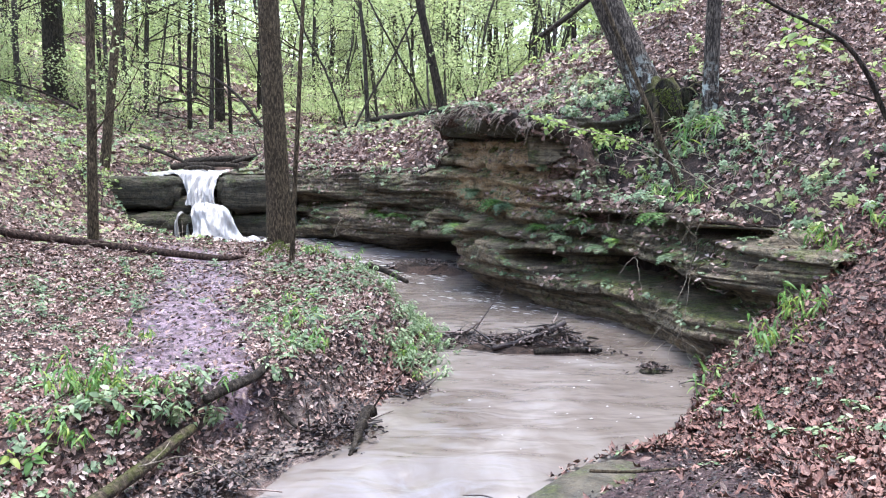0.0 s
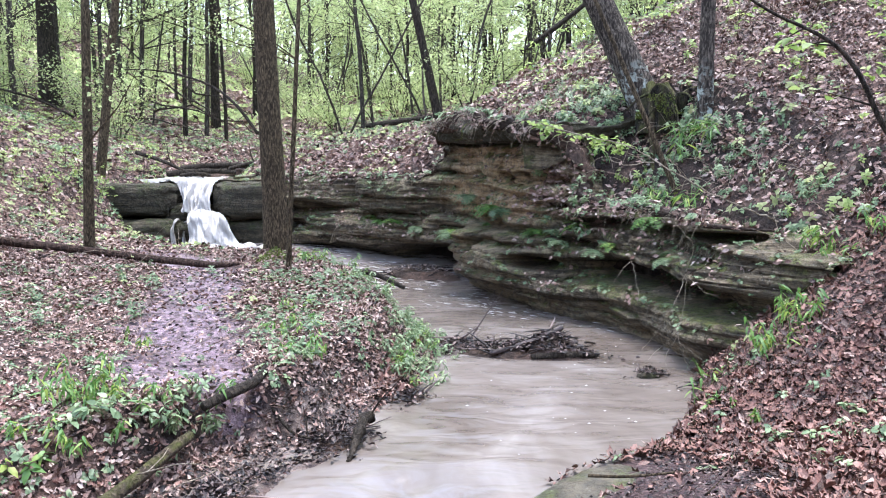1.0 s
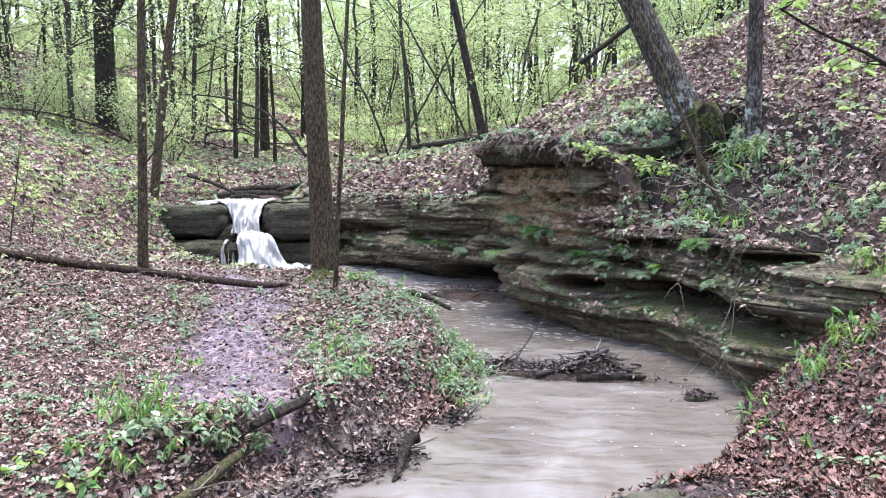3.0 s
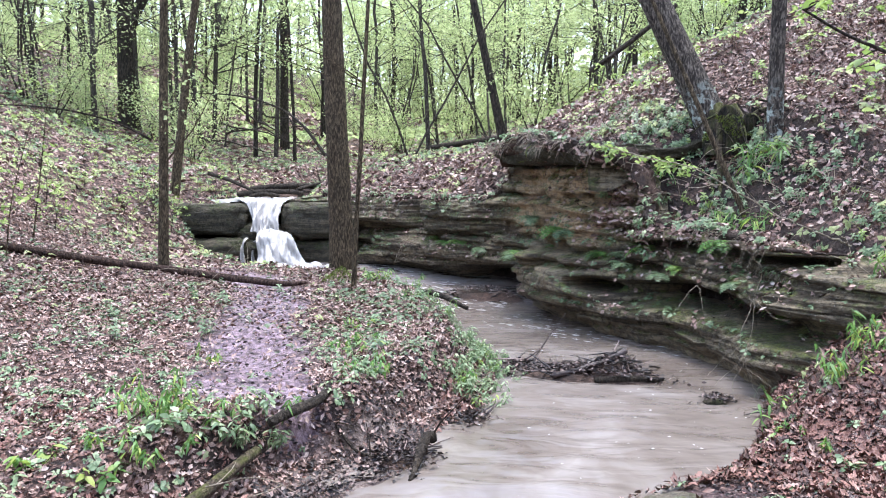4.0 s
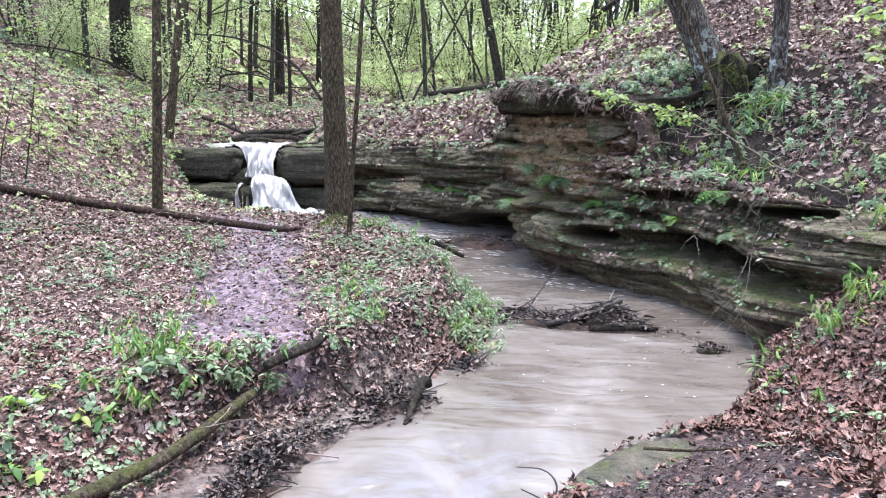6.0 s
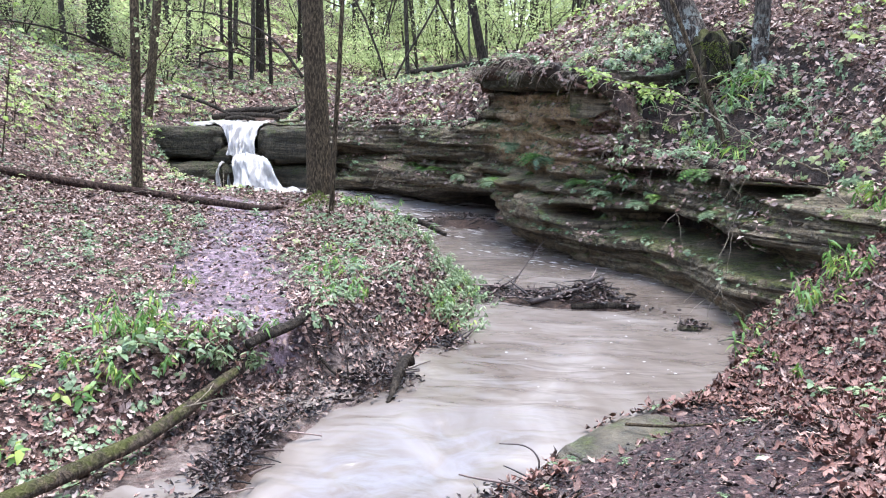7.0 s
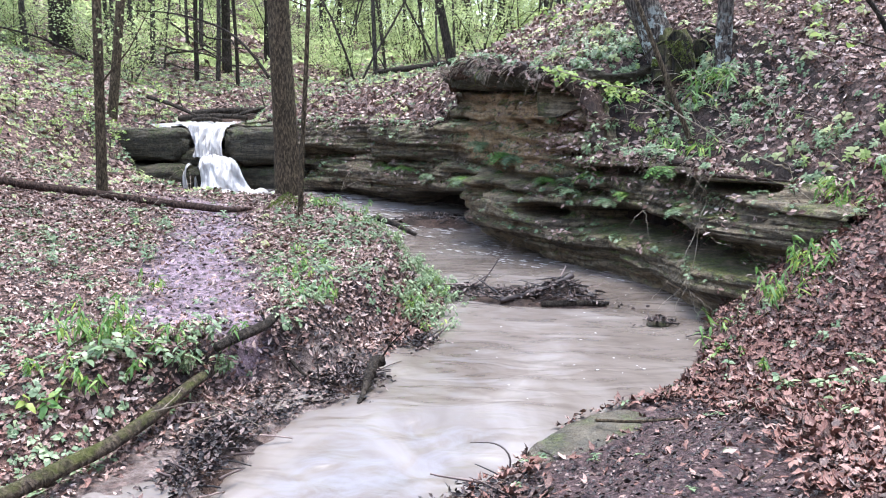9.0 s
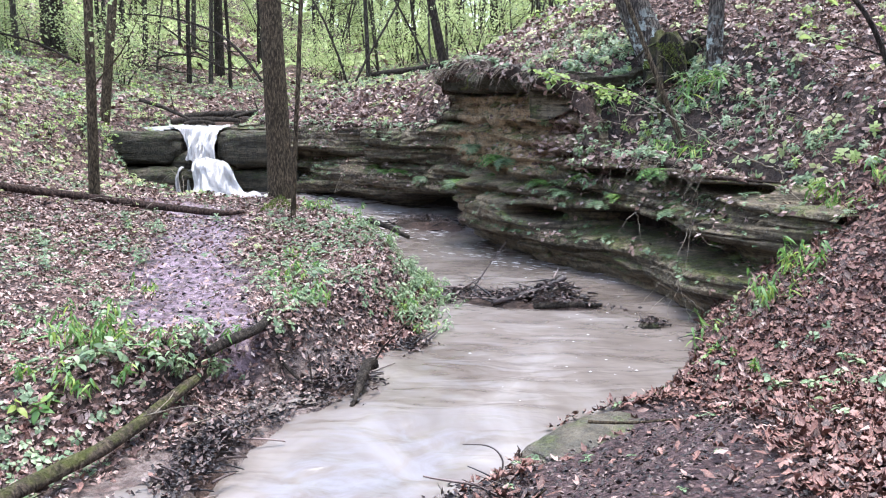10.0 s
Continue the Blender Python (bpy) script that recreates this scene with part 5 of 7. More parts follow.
strew("soil_crumbs", (0, 2.4, 2.5, 6), 900, 0.035, CURL, CURL_F, DEBRIS, "dark leaf crumbs on the trodden soil", "leaf litter", 70, lambda p, dl, dr, s, gen: (dr < dl) & (gen.random(len(p)) < 0.8 * trodden(p)), 0.2, 0.006)


# ---- debris left by the flood ----
def stick_pile(name, centre, reach, high, count, label, seed, leaves=80, long=0.45, turn=0.0):
    """A tangle: a low mound of muck with sticks and rotten leaves."""
    gen = np.random.default_rng(seed)
    t = thing(name, centre, label, "debris")
    nu, nv = 30, 10
    a, b = np.meshgrid(np.linspace(0, 2 * np.pi, nu, endpoint=False), np.linspace(0, 1, nv))
    x, y = reach[0] * np.cos(a) * b, reach[1] * np.sin(a) * b
    p = np.stack([x.ravel(), y.ravel()], 1)
    edge = b.ravel() * (1 + 0.25 * fbm(np.stack([np.cos(a).ravel(), np.sin(a).ravel()], 1), 2.5, 3, seed))
    p = p * (1 + 0.25 * fbm(np.stack([np.cos(a).ravel(), np.sin(a).ravel()], 1), 2.5, 3, seed))[:, None]
    z = high * 0.75 * (1 - edge ** 2) * (0.75 + 0.5 * fbm(p, 3.2, 4, seed + 1)) - 0.04
    c, s = math.cos(radians(turn)), math.sin(radians(turn))
    rot = np.array([[c, -s], [s, c]])
    p2 = p @ rot.T
    i = np.arange(nv - 1)[:, None] * nu + np.arange(nu)[None]
    j = np.arange(nv - 1)[:, None] * nu + (np.arange(nu)[None] + 1) % nu
    g = Geo()
    g.add(np.stack([p2[:, 0], p2[:, 1], z], 1), np.stack([i, j, j + nu, i + nu], 2).reshape(-1, 4))
    part("muck", g, SOIL, t)
    g = Geo()
    for _ in range(count):
        q = np.array([gen.normal(0, reach[0] * 0.5), gen.normal(0, reach[1] * 0.45)])
        q = rot @ q
        w = gen.uniform(0, 3.14)
        h = high * max(0.1, 0.8 - 0.6 * np.hypot(*(q / max(reach))))
        L = long * gen.uniform(0.4, 1.2)
        st = limb((q[0], q[1], h * gen.uniform(0.2, 1)), (np.cos(w), np.sin(w), gen.normal(0, 0.14)), L, gen, 0.2, 0.4)
        r = gen.uniform(0.004, 0.016)
        g.add(*tube(st, [r, r * 0.5], 5, 0.1))
    tagged(part("stick_tangle", g, DEBRIS, t), kind="stuff")
    k = leaves
    q = np.stack([gen.normal(0, reach[0] * 0.5, k), gen.normal(0, reach[1] * 0.5, k)], 1) @ rot.T
    g = Geo()
    h = high * np.clip(0.75 - 0.6 * (q ** 2).sum(1) / max(reach) ** 2, 0.05, 1) * 0.8
    g.many(CURL, CURL_F, turns(np.tile([0, 0, 1.0], (k, 1)), gen.uniform(0, 6.28, k), 0.7, gen) * (0.046 * gen.uniform(0.6, 1.4, k))[:, None, None], np.stack([q[:, 0], q[:, 1], h], 1))
    tagged(part("rotten_leaves", g, DEBRIS, t), kind="stuff")
    return t


stick_pile("driftwood_heap", (0.95, 9.15, 0), (0.9, 0.24), 0.24, 70, "black driftwood and leaf heap stranded in midstream", 71, 620, 0.5, -10)
stick_pile("driftwood_heap", (1.25, 9.2, 0.05), (0.34, 0.2), 0.34, 40, "upper tangle of black sticks on the midstream heap", 72, 260, 0.4, 20)
stick_pile("driftwood_heap", (0.2, 9.55, 0), (0.35, 0.3), 0.16, 26, "dark twigs and roots lodged against the bank", 73, 260, 0.5, 30)
stick_pile("driftwood_heap", (-0.35, 14.9, 0.03), (0.8, 0.35), 0.3, 40, "dark leaf wrack under the undercut ledge", 74, 500, 0.35, -25)
stick_pile("mud_wrack", (-1.52, 5.1, -0.03), (0.8, 0.17), 0.2, 90, "black rotten leaf wrack along the muddy shore", 75, 900, 0.26, 81)
stick_pile("mud_wrack", (-0.86, 6.35, -0.03), (0.42, 0.3), 0.21, 60, "black mud and rotten leaves at the waterline", 76, 520, 0.3, 30)
stick_pile("mud_wrack", (-0.28, 7.5, 0.0), (0.25, 0.16), 0.1, 20, "small dark leaf wrack at the waterline", 77, 110, 0.25, 40)
stick_pile("stone_wrack", (2.12, 8.24, 0.0), (0.18, 0.11), 0.13, 7, "dark debris caught on a stone in the water", 78, 90, 0.2, 10)
stick_pile("leaf_heap", (0.25, 4.35, -0.03), (0.5, 0.2), 0.2, 30, "heap of wet dark leaves at the water's edge", 79, 330, 0.3, 12)
stick_pile("mud_wrack", (2.55, 7.75, 0.02), (0.16, 0.2), 0.1, 10, "dark leaves caught where bank meets water", 80, 60, 0.2, 60)

fallen("drift_stump", [(-0.58, 6.66, 0.12), (-0.62, 6.54, 0.14), (-0.65, 6.38, 0.1), (-0.65, 6.22, 0.06), (-0.7, 5.98, 0.0)], [0.05, 0.038, 0.044, 0.03, 0.012], "black broken stub sticking out into the water", BARK_DARK, 11, 2, 81, "driftwood", 0.009)
fallen("drift_branch", [(0.55, 9.05, 0.05), (0.9, 9.12, 0.12), (1.2, 9.2, 0.2), (1.38, 9.25, 0.3)], [0.03, 0.035, 0.04, 0.03], "black forked root on the driftwood heap", DEBRIS, 8, 0, 82, "driftwood")
fallen("drift_log", [(1.0, 8.98, 0.02), (1.35, 8.95, 0.05), (1.75, 9.02, 0.03)], [0.035, 0.045, 0.02], "grey water-worn log in the driftwood heap", BARK_DARK, 9, 0, 83, "driftwood")
fallen("branch", [(0.35, 9.75, 0.05), (0.5, 9.85, 0.25), (0.62, 9.9, 0.42), (0.75, 9.9, 0.5)], [0.012, 0.008, 0.003], "bare drowned branch with side twigs", DEBRIS, 5, 6, 84, "branch")
fallen("branch", [(-1.9, 5.0, 0.3), (-1.5, 4.95, 0.42), (-1.2, 5.0, 0.2)], [0.006, 0.004, 0.002], "bent dry stem over the mossy log", TWIG, 5, 2, 85, "twig")
fallen("branch", on_ground([(-1.55, 6.55), (-1.2, 6.3), (-1.0, 6.25)], 0.04), [0.015, 0.012, 0.008], "dark half-buried root on the bank", BARK_DARK, 7, 1, 86, "root")
fallen("branch", on_ground([(1.0, 5.45), (1.25, 5.3), (1.55, 5.15)], 0.03), [0.012, 0.01, 0.006], "thin brown stick on trodden soil", BARK, 6, 0, 87, "stick")
fallen("branch", [(0.3, 4.7, -0.05), (0.38, 4.72, 0.12), (0.3, 4.8, 0.2), (0.12, 4.85, 0.18)], [0.008, 0.006, 0.003], "curved black twig rising from the water", DEBRIS, 5, 0, 88, "twig")
fallen("branch", [(-1.35, 12.1, 0.5), (-1.0, 12.0, 0.55), (-0.5, 11.7, 0.35)], [0.04, 0.045, 0.03], "dark log end over the bank edge", BARK_DARK, 8, 0, 89, "log")

# log jam above the fall
for k, (a, b, r) in enumerate((((-7.4, 20.6, 2.25), (-5.9, 20.0, 1.72), 0.05), ((-6.5, 20.05, 1.74), (-4.9, 20.25, 1.76), 0.07), ((-6.1, 19.8, 1.7), (-5.4, 19.85, 1.7), 0.05), ((-6.3, 20.5, 1.85), (-4.4, 20.7, 1.9), 0.08), ((-5.2, 20.3, 1.8), (-4.3, 20.9, 2.0), 0.05))):
    m = [(a[0] + (b[0] - a[0]) * t, a[1] + (b[1] - a[1]) * t, a[2] + (b[2] - a[2]) * t + 0.06 * math.sin(3.1 * t)) for t in (0, 0.35, 0.7, 1)]
    fallen("jam_log", m, [r, r * 0.9, r * 0.7], "dark wet log jammed across the stream above the fall", BARK_DARK, 8, 2, 90 + k, "log")
stick_pile("brush_heap", (-5.3, 20.8, 1.72), (1.2, 0.45), 0.3, 50, "dark flood brush caught behind the jammed logs", 96, 200, 0.7, 5)

# fallen crown of dead branches across the slope behind
for k, (a, b, c) in enumerate((((-9.3, 24.2, 3.5), (-7.6, 24, 3.75), (-5.6, 23.8, 2.9)), ((-8.2, 24.4, 3.4), (-6.9, 24.2, 3.55), (-5.0, 24, 2.65)), ((-8.0, 24, 4.4), (-7.0, 24, 3.7), (-6.2, 23.6, 3.2)),
                               ((-9.0, 23.6, 3.0), (-7.9, 23.6, 3.3), (-6.5, 23.2, 2.7)), ((-7.4, 24.6, 4.0), (-6.4, 24.3, 3.9), (-5.3, 24, 3.3)))):
    fallen("dead_branch", [a, b, c], [0.032, 0.024, 0.008], "dark dead branch sprawling over the far slope", BARK_DARK, 6, 18, 100 + k, "branch", 0.05)
fallen("dead_branch", [(2.0, 20.5, 4.6), (3.0, 20.2, 5.3), (4.0, 20.0, 6.1)], [0.07, 0.06, 0.04], "dark broken trunk propped among the trees", BARK_DARK, 8, 4, 106, "branch")
fallen("fallen_log", on_ground([(-2.0, 23.5), (-0.8, 23.2), (0.4, 22.9)], 0.12), [0.09, 0.08, 0.06], "dark log lying on the green slope", BARK_DARK, 8, 2, 107)
# the branch that reaches across from the big tree
fallen("low_branch", [(-2.75, 12.8, 2.55), (-3.1, 13.0, 3.0), (-3.6, 13.4, 3.35), (-4.5, 13.8, 3.6), (-5.4, 14.2, 3.65)], [0.025, 0.02, 0.014, 0.006], "bare dark low branch of the big tree", BARK_DARK, 6, 8, 108, "branch")
fallen("low_branch", [(-4.87, 11.3, 2.75), (-5.3, 11.2, 3.0), (-6.1, 11.1, 3.2), (-7.2, 11.0, 3.25)], [0.018, 0.014, 0.005], "bare thin branch of the slim tree", BARK_DARK, 6, 8, 109, "branch")

# ---- pale dead twigs hanging before the rock ----
def twigs(name, lines, radius, label, mat=TWIG):
    o = np.array(lines[0][0], float)
    ob = None
    for k, ln in enumerate(lines):
        p = rounded(ln, 2)
        gen = np.random.default_rng(120 + k)
        p[1:-1] += gen.normal(size=(len(p) - 2, 3)) * 0.008
        r = radius * (1 if k == 0 else 0.65)
        g = Geo()
        g.add(*tube(p - o, [r, r * 0.4], 5, 0, False))
        if ob is None:
            ob = part(name, g, mat)
            ob.location = o
        else:
            part("side_twig", g, mat, ob)
    return tagged(ob, label, "twig")


twigs("dead_twig", [[(3.14, 8.55, 0.9), (2.85, 8.45, 0.72), (2.49, 8.35, 1.03)], [(2.49, 8.35, 1.03), (2.38, 8.3, 0.72), (2.2, 8.3, 0.45), (2.05, 8.3, 0.26)], [(2.49, 8.35, 1.03), (2.47, 8.3, 0.7), (2.38, 8.3, 0.42), (2.12, 8.3, 0.16)],
                    [(2.40, 8.3, 0.45), (2.45, 8.25, 0.25), (2.54, 8.25, 0.03)], [(2.42, 8.3, 0.35), (2.6, 8.25, 0.2), (2.7, 8.25, 0.1)], [(2.36, 8.3, 0.67), (2.22, 8.3, 0.66), (2.1, 8.3, 0.6)], [(2.4, 8.3, 0.4), (2.3, 8.25, 0.28), (2.28, 8.25, 0.12)]], 0.007, "pale forked dead twig hanging over the water")
twigs("dead_twig", [[(2.62, 8.75, 1.0), (2.66, 8.6, 1.3), (2.43, 8.6, 1.55)], [(2.14, 9.2, 1.05), (2.0, 9.0, 1.0), (1.83, 8.95, 0.78)], [(2.14, 9.2, 1.05), (2.16, 9.05, 0.85), (2.17, 9.0, 0.6)]], 0.006, "thin pale dead twig against the rock")
twigs("bramble_cane", [[(3.67, 9.0, 1.5), (3.55, 8.95, 1.55), (3.3, 8.9, 1.65), (2.95, 8.9, 1.78), (2.55, 8.95, 2.02), (2.05, 9.1, 2.35), (1.55, 9.15, 2.45), (1.15, 9.2, 2.56)], [(2.3, 9.0, 2.15), (2.0, 9.0, 2.1), (1.8, 9.0, 2.2)], [(2.6, 9.0, 2.0), (2.5, 8.95, 2.2), (2.5, 8.9, 2.35)]], 0.011, "long arching pale cane above the ledge")
twigs("dead_twig", [[(-2.0, 15.2, 0.6), (-1.9, 15.1, 0.9), (-1.6, 15.0, 1.2)], [(-1.95, 15.2, 0.65), (-1.8, 15.0, 0.95), (-1.75, 15.0, 1.15)], [(-2.0, 15.1, 0.6), (-1.7, 15.0, 0.8), (-1.4, 15.0, 0.95)]], 0.009, "pale dead sticks behind the big tree")


# ---- plants that stand out ----
def leaf_blade(L, w, droop):
    return [(0, 0, 0), (0.35 * L, w * L, -0.1 * droop * L), (0.35 * L, 0, -0.02 * L - 0.1 * droop * L), (0.35 * L, -w * L, -0.1 * droop * L), (0.75 * L, 0.7 * w * L, -0.5 * droop * L), (0.75 * L, 0, -0.03 * L - 0.5 * droop * L), (0.75 * L, -0.7 * w * L, -0.5 * droop * L), (L, 0, -0.95 * droop * L)]


BLADE_F = [(0, 2, 1), (0, 3, 2), (1, 2, 5), (1, 5, 4), (2, 3, 6), (2, 6, 5), (4, 5, 7), (5, 6, 7)]


def clump(at, stems, height, leaf, label, seed, mat=BELLWORT, droop=1.3, spread=0.18, per=9, width=0.15, name="wildflower"):
    """A clump of leafy stems with drooping leaves."""
    gen = np.random.default_rng(seed)
    t = thing(name, at, label, "plant")
    for _ in range(stems):
        a, r = gen.uniform(0, 6.28), spread * gen.random() ** 0.5
        p = limb((r * np.cos(a), r * np.sin(a), -0.03), (0.5 * np.cos(a), 0.5 * np.sin(a), 1.5), height * gen.uniform(0.6, 1.1), gen, 0.5, 0.4)
        st = Geo()
        st.add(*tube(p, [0.004, 0.002], 4, 0, False))
        stalk = part("stalk", st, mat, t)
        fo = Geo()
        k = per
        f = np.linspace(0.35, 1, k)
        c = np.stack([np.interp(f, np.linspace(0, 1, len(p)), p[:, j]) for j in range(3)], 1)
        m = turns(np.tile([0, 0, 1.0], (k, 1)), gen.uniform(0, 6.28, k), 0.35, gen) * gen.uniform(0.6, 1.2, k)[:, None, None]
        fo.many(leaf_blade(leaf, width, droop), BLADE_F, m, c)
        part("foliage", fo, mat, stalk)
    return t


def at_ground(x, y):
    return (x, y, float(ground_height(x, y)[0]))


seed = 130
for x, y, n, h, lf in ((-2.5, 5.75, 11, 0.36, 0.11), (-2.3, 5.3, 4, 0.18, 0.1), (-2.75, 6.0, 4, 0.18, 0.1), (-2.82, 7.4, 3, 0.2, 0.09), (-1.78, 6.1, 4, 0.2, 0.09), (-2.1, 5.7, 4, 0.18, 0.09), (-2.65, 5.35, 4, 0.18, 0.09), (-1.55, 7.7, 5, 0.19, 0.1),
                       (-1.2, 7.3, 5, 0.18, 0.1), (-1.35, 8.2, 4, 0.17, 0.1), (-1.15, 12.0, 7, 0.28, 0.1), (-1.45, 12.4, 6, 0.32, 0.1), (-1.9, 12.7, 6, 0.26, 0.1), (-0.9, 11.3, 7, 0.26, 0.1), (-1.6, 9.0, 4, 0.17, 0.1)):
    clump(at_ground(x, y), int(n * 1.6), h, lf * 0.68, "bright green clump of nodding leafy stems on the bank", seed)
    seed += 1
for x, y, n, h, lf in ((2.45, 7.35, 5, 0.34, 0.12), (2.2, 6.75, 5, 0.26, 0.11), (2.85, 7.0, 10, 0.34, 0.12), (3.1, 7.15, 10, 0.36, 0.12), (2.4, 6.25, 4, 0.18, 0.09), (3.75, 7.9, 7, 0.3, 0.12), (3.45, 8.1, 8, 0.26, 0.14), (3.9, 8.4, 8, 0.3, 0.12), (3.3, 7.6, 6, 0.3, 0.12), (4.1, 7.6, 7, 0.28, 0.12)):
    clump(at_ground(x, y), n, h, lf * 0.72, "fresh green leafy stems rising from brown leaves", seed)
    seed += 1
for x, y in ((-2.02, 5.72), (-1.92, 5.95), (-2.2, 5.52), (2.85, 5.6), (2.6, 5.4), (2.55, 5.85), (3.1, 5.9), (2.3, 4.7), (3.0, 5.3)):
    clump(at_ground(x, y), 6, 0.13, 0.07, "low rosette of grey-green lobed leaves", seed, HERB, 0.4, 0.12, 7, 0.3, "rosette")
    seed += 1
for x, y in ((-2.83, 4.5), (-2.95, 4.7), (-3.05, 5.0), (-2.62, 5.0), (-2.4, 5.35)):
    clump(at_ground(x, y), 4, 0.15, 0.085, "bright green broad-leaved rosette beside the mossy log", seed, BELLWORT if seed % 3 else HERB, 0.6, 0.12, 7, 0.28, "rosette")
    seed += 1
for k in range(60):
    gen = np.random.default_rng(500 + k)
    x, y = -0.55 - 0.25 * gen.random() + 0.5 * gen.random(), gen.uniform(8.0, 11.5)
    x = x + (-0.12 if y > 10.5 else 0.15) - 0.3 * max(0, y - 10)
    clump(at_ground(x - 0.05, y), 9, 0.16, 0.055, "leafy green herb crowding the bank edge", 600 + k, HERB if k % 6 else BELLWORT, 0.7, 0.17, 7, 0.2, "bank_herb")


for k, (x, y) in enumerate(((-1.9, 5.78), (-1.78, 5.95), (-2.02, 5.62), (-1.88, 6.0), (-1.35, 6.95), (-1.2, 7.1), (-1.3, 7.4))):
    clump(at_ground(x, y), 8, 0.17, 0.06, "dark green herb hanging over the cut bank", 1100 + k, HERB, 0.8, 0.12, 8, 0.26, "bank_herb")

# ferns and herbs on the ledges of the rock
def wall_ledges():
    ss, soft, out, off, zt = WALL
    P = np.stack([soft[:, 0, None] + out[:, 0, None] * off, soft[:, 1, None] + out[:, 1, None] * off, zt], 2)
    a, b = np.gradient(P, axis=0), np.gradient(P, axis=1)
    n = np.cross(a, b)
    n /= np.linalg.norm(n, axis=2)[:, :, None] + 1e-9
    n *= np.sign((n[:, :, :2] * out[:, None, :]).sum(2) + 0.3 * n[:, :, 2])[:, :, None]
    return P, n


LP, LN = wall_ledges()


def fern(at, out_way, fronds, length, label, seed):
    gen = np.random.default_rng(seed)
    t = thing("fern", at, label, "fern")
    g = Geo()
    base = math.atan2(out_way[1], out_way[0])
    for k in range(fronds):
        a = base + gen.uniform(-1.3, 1.3)
        p = limb((0, 0, 0), (np.cos(a), np.sin(a), gen.uniform(0.3, 1.0)), length * gen.uniform(0.6, 1.1), gen, 1.6, 0.2, 9)
        g.add(*tube(p, [0.003, 0.001], 4, 0, False))
        side = np.array([-np.sin(a), np.cos(a), 0])
        for i in range(1, 9):
            w = 0.32 * length * math.sin(3.1 * (i / 9) ** 0.7) + 0.01
            d = (p[i] - p[i - 1])
            for sgn in (1, -1):
                tip = p[i] + sgn * side * w + d * 0.5 - np.array([0, 0, 0.12 * w])
                g.add([p[i], p[i] + d * 0.55 + sgn * side * 0.3 * w, tip, p[i] - d * 0.25 + sgn * side * 0.3 * w], [(0, 1, 2), (0, 2, 3)])
    part("frond", g, HERB if seed % 2 else BELLWORT, t)


def on_wall(q, z):
    s = along(RIGHT_LINE, q)
    i = int(np.argmin(abs(WALL[0] - s)))
    j = int(np.argmin(abs(WALL[4][i] - z)))
    return tuple(LP[i, j]), WALL[2][i]


for k, (q, z, n, L) in enumerate((((0.72, 12.9), 1.38, 14, 0.42), ((0.8, 12.6), 1.36, 12, 0.38), ((0.62, 13.3), 1.1, 8, 0.28), ((1.5, 11.6), 1.15, 8, 0.22), ((-0.9, 16.1), 0.92, 8, 0.3), ((-0.3, 15.7), 0.85, 10, 0.3), ((-1.5, 16.6), 0.95, 7, 0.28),
                                  ((1.9, 11.1), 1.5, 9, 0.3), ((2.2, 10.7), 1.05, 8, 0.22), ((2.6, 9.6), 1.0, 8, 0.25), ((2.7, 9.1), 0.8, 8, 0.25), ((1.2, 11.9), 1.1, 7, 0.2), ((2.5, 9.9), 1.45, 9, 0.3), ((0.5, 14.1), 1.5, 14, 0.36), ((0.62, 13.5), 0.98, 12, 0.3), ((0.66, 13.3), 0.96, 10, 0.26), ((1.3, 11.85), 1.12, 9, 0.26), ((1.6, 11.5), 1.02, 12, 0.28), ((1.75, 11.3), 1.25, 12, 0.3), ((2.0, 10.9), 0.95, 10, 0.24), ((-1.2, 16.3), 0.9, 9, 0.28))):
    at, out_way = on_wall(q, z)
    fern(at, out_way, n, L, "small green fern rooted in a rock crevice", 700 + k)

up = LN[:, :, 2].ravel()
pts, nrm = LP.reshape(-1, 3), LN.reshape(-1, 3)
gen = np.random.default_rng(88)
mask = fbm(pts, 1.3, 3, 91)
ok = np.flatnonzero((up > 0.35) & (pts[:, 2] > 0.35) & (mask > -0.1))
ok = gen.choice(ok, min(len(ok), 2200), replace=False)
g = Geo()
g.many(CURL, CURL_F, turns(nrm[ok], gen.uniform(0, 6.28, len(ok)), 0.4, gen) * (0.078 * gen.uniform(0.6, 1.2, len(ok)))[:, None, None], pts[ok] + nrm[ok] * 0.012)
near_lip = np.flatnonzero((up > 0.2) & (pts[:, 2] > 1.38) & (pts[:, 2] < 1.75) & (pts[:, 0] > 1.5))
near_lip = gen.choice(near_lip, min(len(near_lip), 1100))
g.many(RAG, RAG_F, turns(nrm[near_lip], gen.uniform(0, 6.28, len(near_lip)), 0.5, gen) * (0.075 * gen.uniform(0.5, 1.3, len(near_lip)))[:, None, None], pts[near_lip] + nrm[near_lip] * 0.015)
tagged(part("ledge_leaves", g, LITTER), "brown leaves caught on the rock ledges", "leaf litter", kind="stuff")
ok = np.flatnonzero((up > 0.25) & (pts[:, 2] > 0.4) & (mask < 0.25))
ok = gen.choice(ok, min(len(ok), 900), replace=False)
g = Geo()
g.many(hv, hf, turns(nrm[ok] * 0.4 + [0, 0, 0.6], gen.uniform(0, 6.28, len(ok)), 0.2, gen) * (0.06 * gen.uniform(0.5, 1.3, len(ok)))[:, None, None], pts[ok])
tagged(part("ledge_herbs", g, HERB), "small green herbs growing along the rock ledges", "plants", kind="stuff")


